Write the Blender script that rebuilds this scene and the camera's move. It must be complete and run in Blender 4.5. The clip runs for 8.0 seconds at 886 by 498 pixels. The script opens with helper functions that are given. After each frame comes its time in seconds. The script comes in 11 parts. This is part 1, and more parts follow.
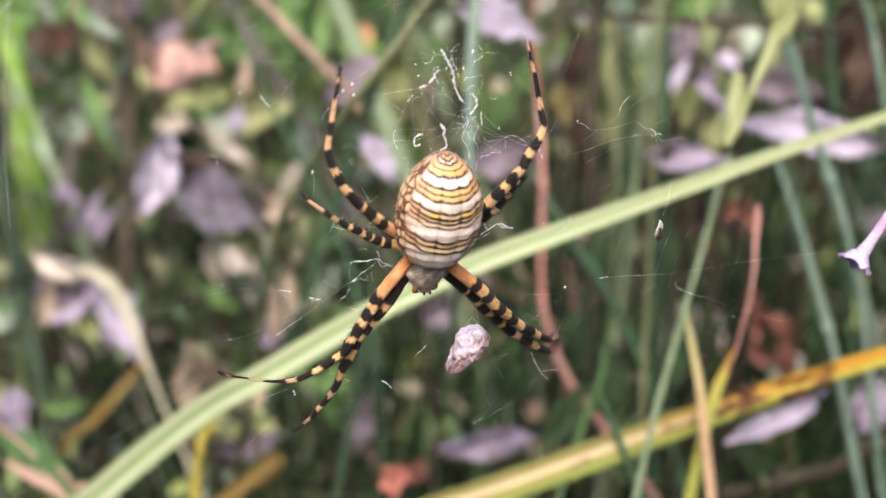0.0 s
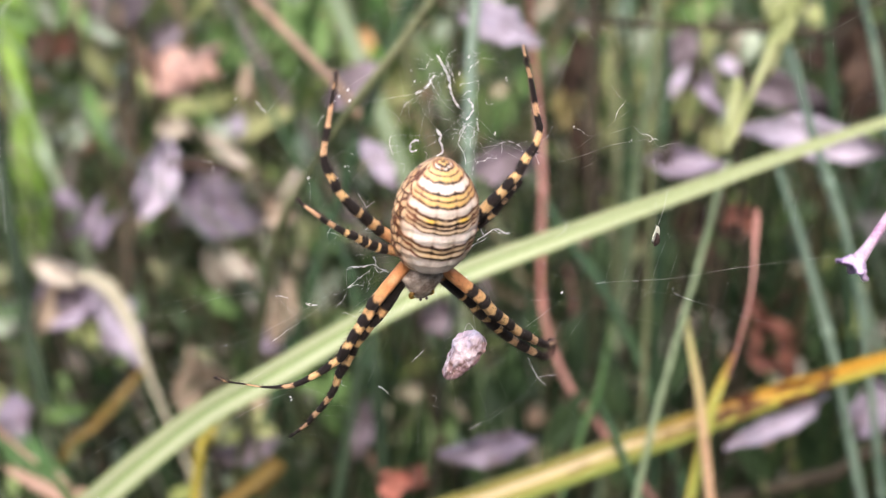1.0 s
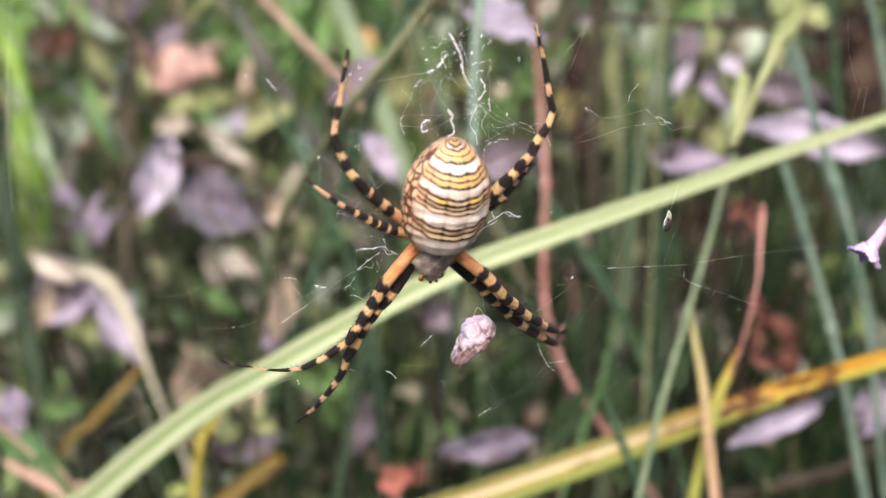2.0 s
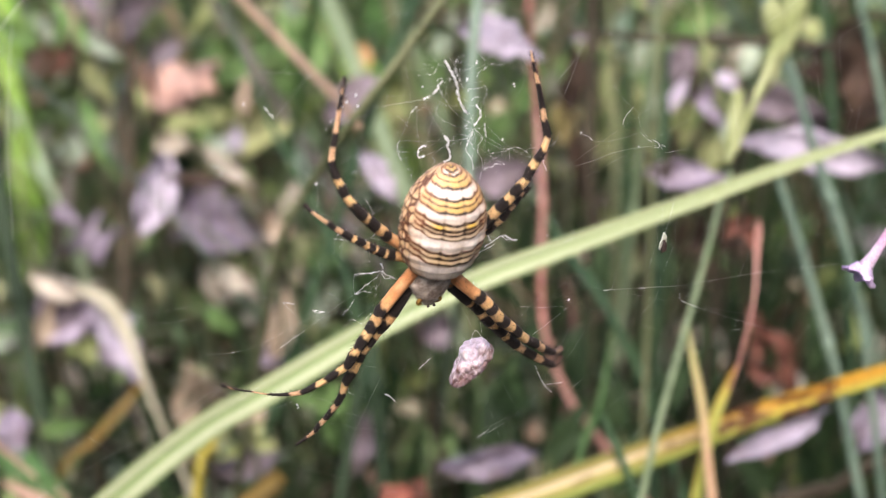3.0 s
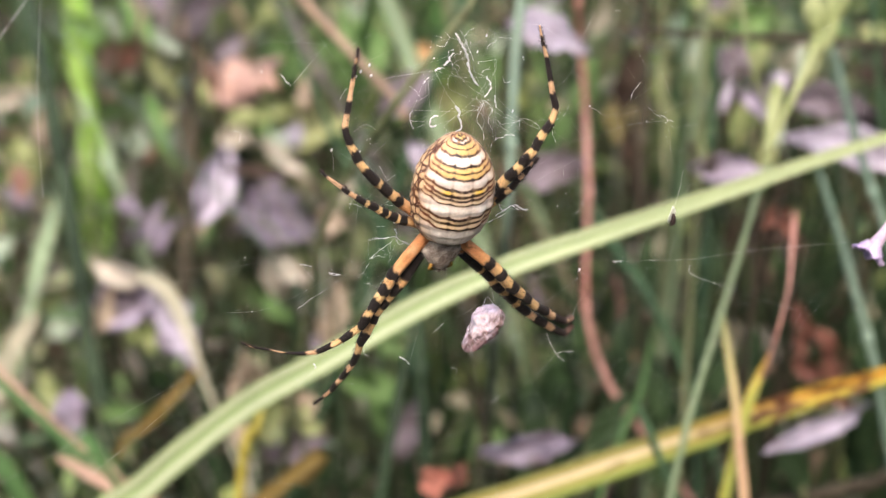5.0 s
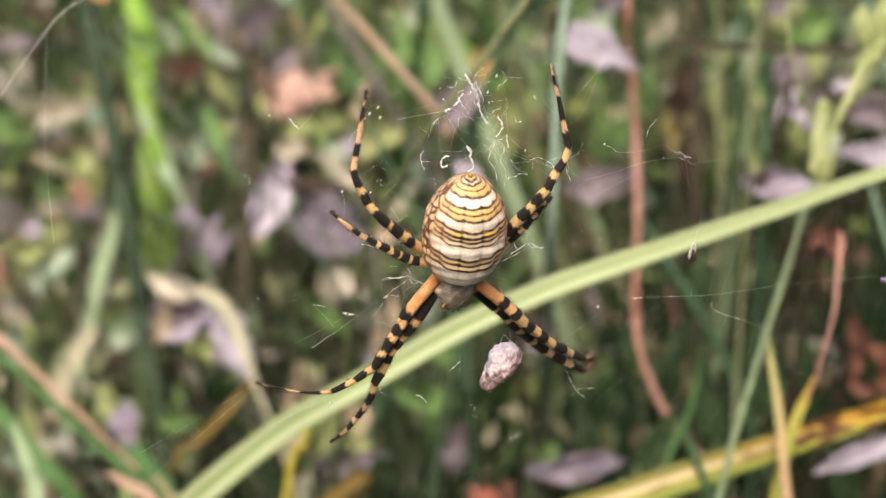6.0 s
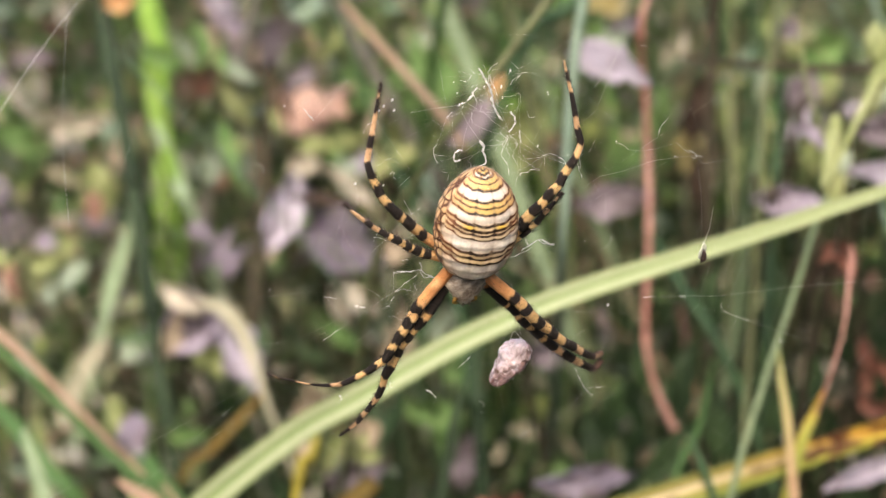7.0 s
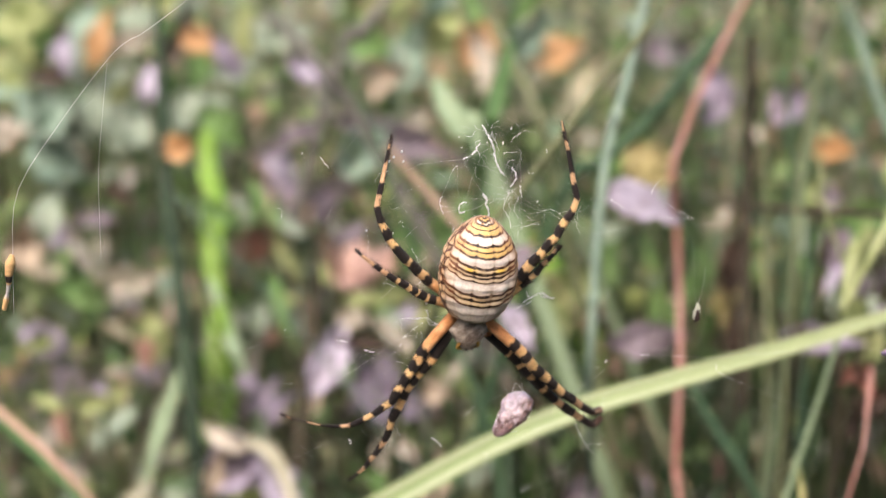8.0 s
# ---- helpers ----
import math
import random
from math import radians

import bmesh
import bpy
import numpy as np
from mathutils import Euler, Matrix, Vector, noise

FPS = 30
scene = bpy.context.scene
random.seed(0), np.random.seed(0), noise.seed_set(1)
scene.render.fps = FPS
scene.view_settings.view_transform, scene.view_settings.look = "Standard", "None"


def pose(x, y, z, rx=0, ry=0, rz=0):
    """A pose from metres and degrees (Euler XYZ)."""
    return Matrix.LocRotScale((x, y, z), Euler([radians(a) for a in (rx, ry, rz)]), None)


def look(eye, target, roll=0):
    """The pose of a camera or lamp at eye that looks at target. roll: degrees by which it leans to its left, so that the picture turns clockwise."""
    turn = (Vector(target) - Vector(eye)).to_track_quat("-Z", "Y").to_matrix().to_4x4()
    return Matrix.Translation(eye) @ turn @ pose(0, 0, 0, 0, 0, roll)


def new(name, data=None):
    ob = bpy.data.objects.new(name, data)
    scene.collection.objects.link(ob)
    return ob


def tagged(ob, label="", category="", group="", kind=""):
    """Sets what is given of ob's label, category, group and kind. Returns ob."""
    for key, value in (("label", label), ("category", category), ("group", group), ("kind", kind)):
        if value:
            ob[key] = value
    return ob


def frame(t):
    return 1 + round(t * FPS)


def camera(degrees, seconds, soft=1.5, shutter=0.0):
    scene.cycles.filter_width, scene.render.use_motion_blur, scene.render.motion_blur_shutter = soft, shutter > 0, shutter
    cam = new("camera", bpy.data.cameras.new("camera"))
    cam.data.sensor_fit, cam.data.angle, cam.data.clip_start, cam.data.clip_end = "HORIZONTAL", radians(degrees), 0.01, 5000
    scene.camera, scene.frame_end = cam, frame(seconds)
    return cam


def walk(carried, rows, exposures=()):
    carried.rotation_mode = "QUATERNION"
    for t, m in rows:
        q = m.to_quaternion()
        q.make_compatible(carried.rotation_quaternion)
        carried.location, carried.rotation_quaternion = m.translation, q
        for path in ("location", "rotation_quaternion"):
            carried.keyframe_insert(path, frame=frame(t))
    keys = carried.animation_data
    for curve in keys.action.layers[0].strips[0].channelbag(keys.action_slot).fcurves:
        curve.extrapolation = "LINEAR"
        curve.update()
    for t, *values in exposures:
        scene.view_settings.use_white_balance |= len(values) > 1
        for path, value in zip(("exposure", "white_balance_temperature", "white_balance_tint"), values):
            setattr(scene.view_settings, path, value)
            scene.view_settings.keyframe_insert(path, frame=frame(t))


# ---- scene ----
# ---- camera ----
cam = camera(34.0, 8.0, soft=1.1)
cam.data.dof.use_dof = True
cam.data.dof.focus_distance = 0.19
cam.data.dof.aperture_fstop = 18.5
walk(cam, [
    (0, look((0.00217, -0.15536, 0.43781), (0.00141, 0.27181, 0.17794), -0.61)),
    (0.5, look((0.00203, -0.15546, 0.43790), (0.00067, 0.27213, 0.17874), -0.67)),
    (1, look((0.00292, -0.15535, 0.43785), (0.00137, 0.27274, 0.17953), -0.71)),
    (1.2, look((0.00303, -0.15484, 0.43675), (0.00222, 0.27313, 0.17822), -0.54)),
    (2.3, look((0.00066, -0.15545, 0.43348), (0.00051, 0.27523, 0.17949), -0.25)),
    (2.5, look((0.00117, -0.15793, 0.43283), (0.00100, 0.27383, 0.18068), -0.31)),
    (3, look((0.00128, -0.15565, 0.43631), (0.00164, 0.27565, 0.18337), -0.68)),
    (3.5, look((-0.00055, -0.15541, 0.44098), (-0.00172, 0.27636, 0.18883), -0.57)),
    (4, look((0.00030, -0.15759, 0.43888), (-0.00317, 0.27506, 0.18828), -0.47)),
    (4.5, look((0.00093, -0.16135, 0.43722), (-0.00785, 0.27167, 0.18739), -0.49)),
    (4.7, look((0.00334, -0.16480, 0.43635), (-0.01067, 0.26798, 0.18634), -0.71)),
    (5.8, look((0.02133, -0.16230, 0.43448), (-0.02804, 0.26805, 0.18476), -3.26)),
    (6, look((0.01735, -0.16058, 0.43928), (-0.03314, 0.26957, 0.18943), -3.29)),
    (6.5, look((0.01792, -0.16070, 0.43910), (-0.03470, 0.27061, 0.19172), -3.27)),
    (7, look((0.01745, -0.16381, 0.43604), (-0.03693, 0.27071, 0.19472), -2.67)),
    (7.2, look((0.01841, -0.16914, 0.42743), (-0.03818, 0.27042, 0.19595), -2.17)),
    (7.4, look((0.02358, -0.17482, 0.42326), (-0.03831, 0.27163, 0.20681), -2.01)),
    (7.5, look((0.02458, -0.17808, 0.42287), (-0.04140, 0.27209, 0.21550), -2.20)),
    (7.6, look((0.02441, -0.17973, 0.42326), (-0.04419, 0.27380, 0.22426), -2.40)),
    (7.8, look((0.02563, -0.18163, 0.42235), (-0.04792, 0.27629, 0.23553), -2.36)),
    (8, look((0.02687, -0.18352, 0.42285), (-0.04918, 0.27746, 0.24478), -2.46)),

], exposures=[(0, 1.46, 6650, 19.5), (4.6, 1.49, 6700, 18.5), (6.0, 1.36, 7450, 12), (7.2, 1.35, 7350, 14), (8, 1.36, 6950, 18)])

# ---- sky: bright overcast, light from above and a little behind ----
world = bpy.data.worlds.new("sky")
scene.world = world
world.use_nodes = True
sky = world.node_tree.nodes.new("ShaderNodeTexSky")
sky.sky_type, sky.sun_disc = "NISHITA", False
sky.sun_elevation, sky.sun_rotation = radians(57), radians(186)
sky.air_density, sky.dust_density, sky.ozone_density = 1.0, 4.0, 1.0
background = world.node_tree.nodes["Background"]
background.inputs["Strength"].default_value = 0.12
world.node_tree.links.new(sky.outputs["Color"], background.inputs["Color"])
sun_data = bpy.data.lights.new("sun", "SUN")
sun_data.energy, sun_data.angle, sun_data.color = 1.85, radians(40), (1.0, 0.96, 0.9)
sun = new("sun", sun_data)
sun.matrix_world = look((-0.1, -0.95, 1.5), (0, 0, 0))


# ---- materials ----
def shader(name):
    m = bpy.data.materials.new(name)
    m.use_nodes = True
    nt = m.node_tree
    return m, nt, nt.nodes["Principled BSDF"], nt.nodes["Material Output"]


def node(nt, kind, **inputs):
    n = nt.nodes.new(kind)
    for key, value in inputs.items():
        n.inputs[key].default_value = value
    return n


def ramp(nt, fac, stops, smooth="LINEAR"):
    n = nt.nodes.new("ShaderNodeValToRGB")
    n.color_ramp.interpolation = smooth
    while len(n.color_ramp.elements) < len(stops):
        n.color_ramp.elements.new(0.5)
    for e, (at, c) in zip(n.color_ramp.elements, stops):
        e.position, e.color = at, (*c, 1)
    nt.links.new(fac, n.inputs["Fac"])
    return n.outputs["Color"]


def mixed(nt, a, b, fac, blend="MIX"):
    n = nt.nodes.new("ShaderNodeMix")
    n.data_type, n.blend_type = "RGBA", blend
    for socket, value in ((n.inputs[6], a), (n.inputs[7], b), (n.inputs[0], fac)):
        if hasattr(value, "is_linked"):
            nt.links.new(value, socket)
        else:
            socket.default_value = (*value, 1) if isinstance(value, tuple) else value
    return n.outputs[2]


def noise_fac(nt, scale, detail=3.0, rough=0.6, stretch=None):
    n = node(nt, "ShaderNodeTexNoise", Scale=scale, Detail=detail, Roughness=rough)
    c = nt.nodes.new("ShaderNodeTexCoord")
    source = c.outputs["Object"]
    if stretch:
        m = nt.nodes.new("ShaderNodeMapping")
        m.inputs["Scale"].default_value = stretch
        nt.links.new(source, m.inputs["Vector"])
        source = m.outputs["Vector"]
    nt.links.new(source, n.inputs["Vector"])
    return n.outputs["Fac"]


def finish(nt, bsdf, out, colour, rough, bump_fac, bump, glow_through):
    nt.links.new(colour, bsdf.inputs["Base Color"])
    bsdf.inputs["Roughness"].default_value = rough
    bsdf.inputs["Specular IOR Level"].default_value = 0.2
    if bump:
        b = node(nt, "ShaderNodeBump", Strength=bump, Distance=0.0006)
        nt.links.new(bump_fac, b.inputs["Height"])
        nt.links.new(b.outputs["Normal"], bsdf.inputs["Normal"])
    if glow_through:
        t = nt.nodes.new("ShaderNodeBsdfTranslucent")
        nt.links.new(colour, t.inputs["Color"])
        m = node(nt, "ShaderNodeMixShader", Fac=glow_through)
        nt.links.new(bsdf.outputs["BSDF"], m.inputs[1])
        nt.links.new(t.outputs["BSDF"], m.inputs[2])
        nt.links.new(m.outputs["Shader"], out.inputs["Surface"])


def plant(name, dark, light, scale=60.0, rough=0.6, bump=0.4, glow_through=0.2, blotch=(0.0, (0, 0, 0)), stretch=None, vary=0.8):
    """A leaf or stem: two shades in large patches, fine grain, odd blotches, a little difference from piece to piece."""
    m, nt, bsdf, out = shader(name)
    large = noise_fac(nt, scale, 3.0, 0.6, stretch)
    fine = noise_fac(nt, scale * 9, 4.0, 0.7, stretch)
    colour = ramp(nt, large, [(0.36, dark), (0.64, light)])
    colour = mixed(nt, colour, ramp(nt, fine, [(0.3, (0.5, 0.5, 0.5)), (0.7, (1.25, 1.25, 1.25))]), 0.7, "MULTIPLY")
    if blotch[0]:
        spots = ramp(nt, noise_fac(nt, scale * 2.3, 4.0, 0.65), [(0.5, (0, 0, 0)), (0.66, (1, 1, 1))])
        n = nt.nodes.new("ShaderNodeMath")
        n.operation = "MULTIPLY"
        n.inputs[1].default_value = blotch[0]
        nt.links.new(spots, n.inputs[0])
        colour = mixed(nt, colour, blotch[1], n.outputs[0])
    info = nt.nodes.new("ShaderNodeObjectInfo")
    colour = mixed(nt, colour, ramp(nt, info.outputs["Random"], [(0.0, (0.75, 0.75, 0.75)), (1.0, (1.2, 1.2, 1.2))]), vary, "MULTIPLY")
    finish(nt, bsdf, out, colour, rough, fine, bump, glow_through)
    return m


def striped(name, across, rough=0.45, spots=None, along=None):
    """A grass blade coloured across its width (and along it), with fine lengthwise veins."""
    m, nt, bsdf, out = shader(name)
    uv = nt.nodes.new("ShaderNodeUVMap")
    uv.uv_map = "blade"
    split = nt.nodes.new("ShaderNodeSeparateXYZ")
    nt.links.new(uv.outputs["UV"], split.inputs["Vector"])
    colour = ramp(nt, split.outputs["Y"], across)
    if along:
        colour = mixed(nt, colour, ramp(nt, split.outputs["X"], [(a, c) for a, c, _ in along]), ramp(nt, split.outputs["X"], [(a, (k, k, k)) for a, _, k in along]))
    stretch = nt.nodes.new("ShaderNodeMapping")
    stretch.inputs["Scale"].default_value = (6.0, 60.0, 1.0)
    nt.links.new(uv.outputs["UV"], stretch.inputs["Vector"])
    veins = node(nt, "ShaderNodeTexNoise", Scale=1.0, Detail=3.0, Roughness=0.6)
    nt.links.new(stretch.outputs["Vector"], veins.inputs["Vector"])
    colour = mixed(nt, colour, ramp(nt, veins.outputs["Fac"], [(0.3, (0.7, 0.72, 0.65)), (0.7, (1.15, 1.15, 1.15))]), 0.7, "MULTIPLY")
    if spots:
        patch = nt.nodes.new("ShaderNodeMapping")
        patch.inputs["Scale"].default_value = (16.0, 2.2, 1.0)
        nt.links.new(uv.outputs["UV"], patch.inputs["Vector"])
        n = node(nt, "ShaderNodeTexNoise", Scale=1.0, Detail=3.0, Roughness=0.65)
        nt.links.new(patch.outputs["Vector"], n.inputs["Vector"])
        colour = mixed(nt, colour, spots, ramp(nt, n.outputs["Fac"], [(0.63, (0, 0, 0)), (0.7, (1, 1, 1))]))
    finish(nt, bsdf, out, colour, rough, veins.outputs["Fac"], 0.3, 0.25)
    return m


def painted(name, rough=0.5, bump=0.3, scale=900.0, shine=0.5, under=0.0):
    """Natural markings kept with the mesh, plus fine grain."""
    m, nt, bsdf, out = shader(name)
    marks = nt.nodes.new("ShaderNodeAttribute")
    marks.attribute_name = "markings"
    fine = noise_fac(nt, scale, 4.0, 0.7)
    large = noise_fac(nt, scale * 0.2, 2.0, 0.6)
    colour = mixed(nt, marks.outputs["Color"], ramp(nt, fine, [(0.3, (0.72, 0.7, 0.68)), (0.7, (1.12, 1.12, 1.12))]), 0.6, "MULTIPLY")
    colour = mixed(nt, colour, ramp(nt, large, [(0.35, (0.82, 0.8, 0.78)), (0.65, (1.08, 1.08, 1.08))]), 0.7, "MULTIPLY")
    finish(nt, bsdf, out, colour, rough, fine, bump, 0)
    bsdf.inputs["Specular IOR Level"].default_value = shine
    bsdf.inputs["Subsurface Weight"].default_value = under
    bsdf.inputs["Subsurface Radius"].default_value = (0.0012, 0.0008, 0.0005)
    return m


def islands(name, stops, rough=0.65, glow_through=0.2, scale=70.0):
    """Uncounted small growth: each piece takes a shade of its own."""
    m, nt, bsdf, out = shader(name)
    g = nt.nodes.new("ShaderNodeNewGeometry")
    colour = ramp(nt, g.outputs["Random Per Island"], stops, "CONSTANT")
    fine = noise_fac(nt, scale, 4.0, 0.65)
    colour = mixed(nt, colour, ramp(nt, fine, [(0.3, (0.55, 0.55, 0.55)), (0.7, (1.25, 1.25, 1.25))]), 0.8, "MULTIPLY")
    finish(nt, bsdf, out, colour, rough, fine, 0.4, glow_through)
    return m


BLADE_PALE = striped("pale_green_blade", [(0.0, (0.26, 0.36, 0.15)), (0.1, (0.45, 0.53, 0.3)), (0.26, (0.55, 0.6, 0.4)), (0.36, (0.36, 0.47, 0.22)), (0.46, (0.22, 0.35, 0.11)), (0.52, (0.32, 0.44, 0.2)), (0.66, (0.52, 0.58, 0.38)), (0.84, (0.46, 0.54, 0.32)), (1.0, (0.24, 0.34, 0.14))], along=[(0.0, (0.34, 0.38, 0.2), 0.7), (0.22, (0.36, 0.42, 0.22), 0.5), (0.42, (0.5, 0.6, 0.34), 0.0), (1.0, (0.5, 0.6, 0.34), 0.0)])
def yellowing_blade():
    """Yellow-green with a cream stripe towards the base, orange towards the tip, with brown withered patches."""
    m, nt, bsdf, out = shader("yellowing_blade")
    uv = nt.nodes.new("ShaderNodeUVMap")
    uv.uv_map = "blade"
    split = nt.nodes.new("ShaderNodeSeparateXYZ")
    nt.links.new(uv.outputs["UV"], split.inputs["Vector"])

    def grain(a, c, detail=3.0):
        s = nt.nodes.new("ShaderNodeMapping")
        s.inputs["Scale"].default_value = (a, c, 1.0)
        nt.links.new(uv.outputs["UV"], s.inputs["Vector"])
        n = node(nt, "ShaderNodeTexNoise", Scale=1.0, Detail=detail, Roughness=0.65)
        nt.links.new(s.outputs["Vector"], n.inputs["Vector"])
        return n.outputs["Fac"]

    base = ramp(nt, split.outputs["Y"], [(0.0, (0.16, 0.18, 0.05)), (0.14, (0.28, 0.26, 0.08)), (0.28, (0.32, 0.27, 0.08)), (0.36, (0.8, 0.7, 0.46)), (0.5, (0.78, 0.66, 0.4)), (0.57, (0.3, 0.26, 0.07)), (0.75, (0.28, 0.3, 0.08)), (0.86, (0.22, 0.27, 0.05)), (1.0, (0.14, 0.2, 0.05))])
    tip = ramp(nt, split.outputs["Y"], [(0.0, (0.34, 0.26, 0.04)), (0.12, (0.64, 0.35, 0.035)), (0.42, (0.68, 0.36, 0.04)), (0.5, (0.3, 0.15, 0.04)), (0.56, (0.56, 0.38, 0.05)), (0.8, (0.44, 0.4, 0.06)), (1.0, (0.22, 0.27, 0.05))])
    colour = mixed(nt, tip, base, ramp(nt, split.outputs["X"], [(0.27, (0, 0, 0)), (0.44, (1, 1, 1))]))
    veins = grain(7.0, 46.0)
    colour = mixed(nt, colour, ramp(nt, veins, [(0.3, (0.62, 0.6, 0.5)), (0.7, (1.15, 1.15, 1.15))]), 0.8, "MULTIPLY")
    zone = ramp(nt, split.outputs["X"], [(0.0, (0.06, 0.06, 0.06)), (0.17, (0.1, 0.1, 0.1)), (0.22, (0.22, 0.22, 0.22)), (0.34, (0.22, 0.22, 0.22)), (0.42, (0.04, 0.04, 0.04)), (1.0, (0.0, 0.0, 0.0))])
    total = nt.nodes.new("ShaderNodeMath")
    total.operation = "ADD"
    nt.links.new(zone, total.inputs[0])
    nt.links.new(grain(26.0, 2.6), total.inputs[1])
    colour = mixed(nt, colour, (0.09, 0.035, 0.014), ramp(nt, total.outputs[0], [(0.67, (0, 0, 0)), (0.76, (1, 1, 1))]))
    finish(nt, bsdf, out, colour, 0.5, veins, 0.35, 0.2)
    return m


BLADE_YELLOW = yellowing_blade()
BLADE_YELLOW2 = striped("yellow_green_blade", [(0.0, (0.5, 0.42, 0.08)), (0.5, (0.4, 0.42, 0.1)), (1.0, (0.3, 0.36, 0.08))], along=[(0.0, (0.6, 0.3, 0.06), 0.9), (0.4, (0.4, 0.42, 0.1), 0.2), (1.0, (0.2, 0.3, 0.08), 0.6)])
BLADE_ORANGE = striped("orange_blade", [(0.0, (0.32, 0.3, 0.14)), (0.3, (0.56, 0.38, 0.25)), (0.7, (0.54, 0.35, 0.23)), (1.0, (0.42, 0.32, 0.16))], along=[(0.0, (0.28, 0.36, 0.14), 0.9), (0.35, (0.4, 0.36, 0.14), 0.6), (0.55, (0.58, 0.38, 0.22), 0.1), (1.0, (0.56, 0.36, 0.2), 0.3)])
BRIGHT_GREEN = striped("bright_green_blade", [(0.0, (0.12, 0.26, 0.04)), (0.4, (0.3, 0.46, 0.1)), (0.55, (0.2, 0.36, 0.06)), (1.0, (0.16, 0.32, 0.05))])
FRESH_GREEN = striped("fresh_green_blade", [(0.0, (0.07, 0.19, 0.035)), (0.5, (0.13, 0.3, 0.06)), (1.0, (0.08, 0.2, 0.035))])
PALE_GREEN = striped("pale_young_blade", [(0.0, (0.28, 0.4, 0.24)), (0.5, (0.42, 0.54, 0.36)), (1.0, (0.3, 0.42, 0.25))])
DARK_BLADE = striped("dark_green_blade", [(0.0, (0.06, 0.14, 0.05)), (0.5, (0.11, 0.22, 0.08)), (1.0, (0.07, 0.15, 0.05))])
CREAM = striped("cream_dead_blade", [(0.0, (0.26, 0.26, 0.18)), (0.35, (0.5, 0.48, 0.36)), (0.6, (0.56, 0.53, 0.41)), (1.0, (0.3, 0.3, 0.2))], spots=(0.34, 0.28, 0.24))
STRAW_PINK = striped("pink_straw_blade", [(0.0, (0.5, 0.33, 0.25)), (0.5, (0.62, 0.42, 0.33)), (1.0, (0.44, 0.32, 0.22))])
OCHRE = striped("ochre_blade", [(0.0, (0.16, 0.11, 0.035)), (0.5, (0.26, 0.18, 0.05)), (1.0, (0.14, 0.1, 0.03))], spots=(0.08, 0.06, 0.025))
ALONG = (1.0, 1.0, 0.15)
RED_STEM = plant("red_stem", (0.36, 0.16, 0.125), (0.5, 0.28, 0.23), 70, glow_through=0.05, stretch=ALONG)
RED_BROWN = plant("red_brown_stem", (0.1, 0.055, 0.045), (0.16, 0.085, 0.07), 70, glow_through=0.05, stretch=ALONG)
BLUE_GREEN = plant("blue_green_stem", (0.11, 0.18, 0.13), (0.2, 0.285, 0.21), 60, glow_through=0.08, stretch=ALONG)
GLAUCOUS = plant("pale_blue_green_stem", (0.16, 0.24, 0.18), (0.27, 0.36, 0.28), 60, glow_through=0.08, stretch=ALONG)
DARK_GREEN = plant("dark_green_stem", (0.028, 0.065, 0.032), (0.06, 0.115, 0.055), 60, glow_through=0.08, stretch=ALONG)
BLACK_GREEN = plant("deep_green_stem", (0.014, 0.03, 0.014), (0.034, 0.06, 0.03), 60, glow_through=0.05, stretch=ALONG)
STEM_GREEN = plant("grass_stem_green", (0.16, 0.23, 0.125), (0.26, 0.34, 0.2), 90, glow_through=0.1, stretch=ALONG)
SEED_GREEN = plant("seed_head_green", (0.25, 0.3, 0.12), (0.42, 0.46, 0.24), 120, glow_through=0.15, stretch=ALONG)
OLIVE_STEM = plant("olive_stem", (0.08, 0.1, 0.045), (0.15, 0.165, 0.085), 60, glow_through=0.05, stretch=ALONG)
STRAW = plant("straw", (0.22, 0.15, 0.1), (0.34, 0.25, 0.17), 60, glow_through=0.05, stretch=ALONG)
YELLOW = plant("yellow_stem", (0.32, 0.27, 0.04), (0.44, 0.38, 0.07), 60, glow_through=0.15, stretch=ALONG)
GREY_STEM = plant("grey_stem", (0.08, 0.08, 0.065), (0.16, 0.15, 0.13), 60, glow_through=0.0, stretch=ALONG)
TWIG = plant("twig_bark", (0.034, 0.029, 0.019), (0.078, 0.066, 0.044), 80, rough=0.85, glow_through=0.0, stretch=ALONG)
LILAC_BRIGHT = plant("pale_lilac_dead_leaf", (0.4, 0.37, 0.45), (0.67, 0.62, 0.73), 75, blotch=(0.5, (0.24, 0.19, 0.19)))
LILAC = plant("lilac_dead_leaf", (0.22, 0.19, 0.25), (0.43, 0.38, 0.47), 75, blotch=(0.65, (0.14, 0.1, 0.09)))
LILAC_DARK = plant("grey_lilac_dead_leaf", (0.14, 0.12, 0.13), (0.32, 0.27, 0.31), 75, blotch=(0.65, (0.08, 0.06, 0.05)))
SALMON = plant("salmon_dead_leaf", (0.62, 0.39, 0.32), (0.82, 0.58, 0.49), 75, blotch=(0.35, (0.4, 0.25, 0.18)))
SALMON_DULL = plant("dull_salmon_dead_leaf", (0.26, 0.14, 0.1), (0.44, 0.26, 0.2), 50, blotch=(0.4, (0.16, 0.1, 0.07)))
RED_DULL = plant("reddish_dead_leaf", (0.4, 0.14, 0.1), (0.52, 0.24, 0.18), 60)
RED_BROWN_LEAF = plant("red_brown_dead_leaf", (0.13, 0.06, 0.045), (0.3, 0.13, 0.09), 70, blotch=(0.5, (0.06, 0.03, 0.03)))
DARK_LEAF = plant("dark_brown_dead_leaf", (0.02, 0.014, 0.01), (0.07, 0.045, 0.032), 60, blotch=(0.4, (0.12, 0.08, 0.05)))
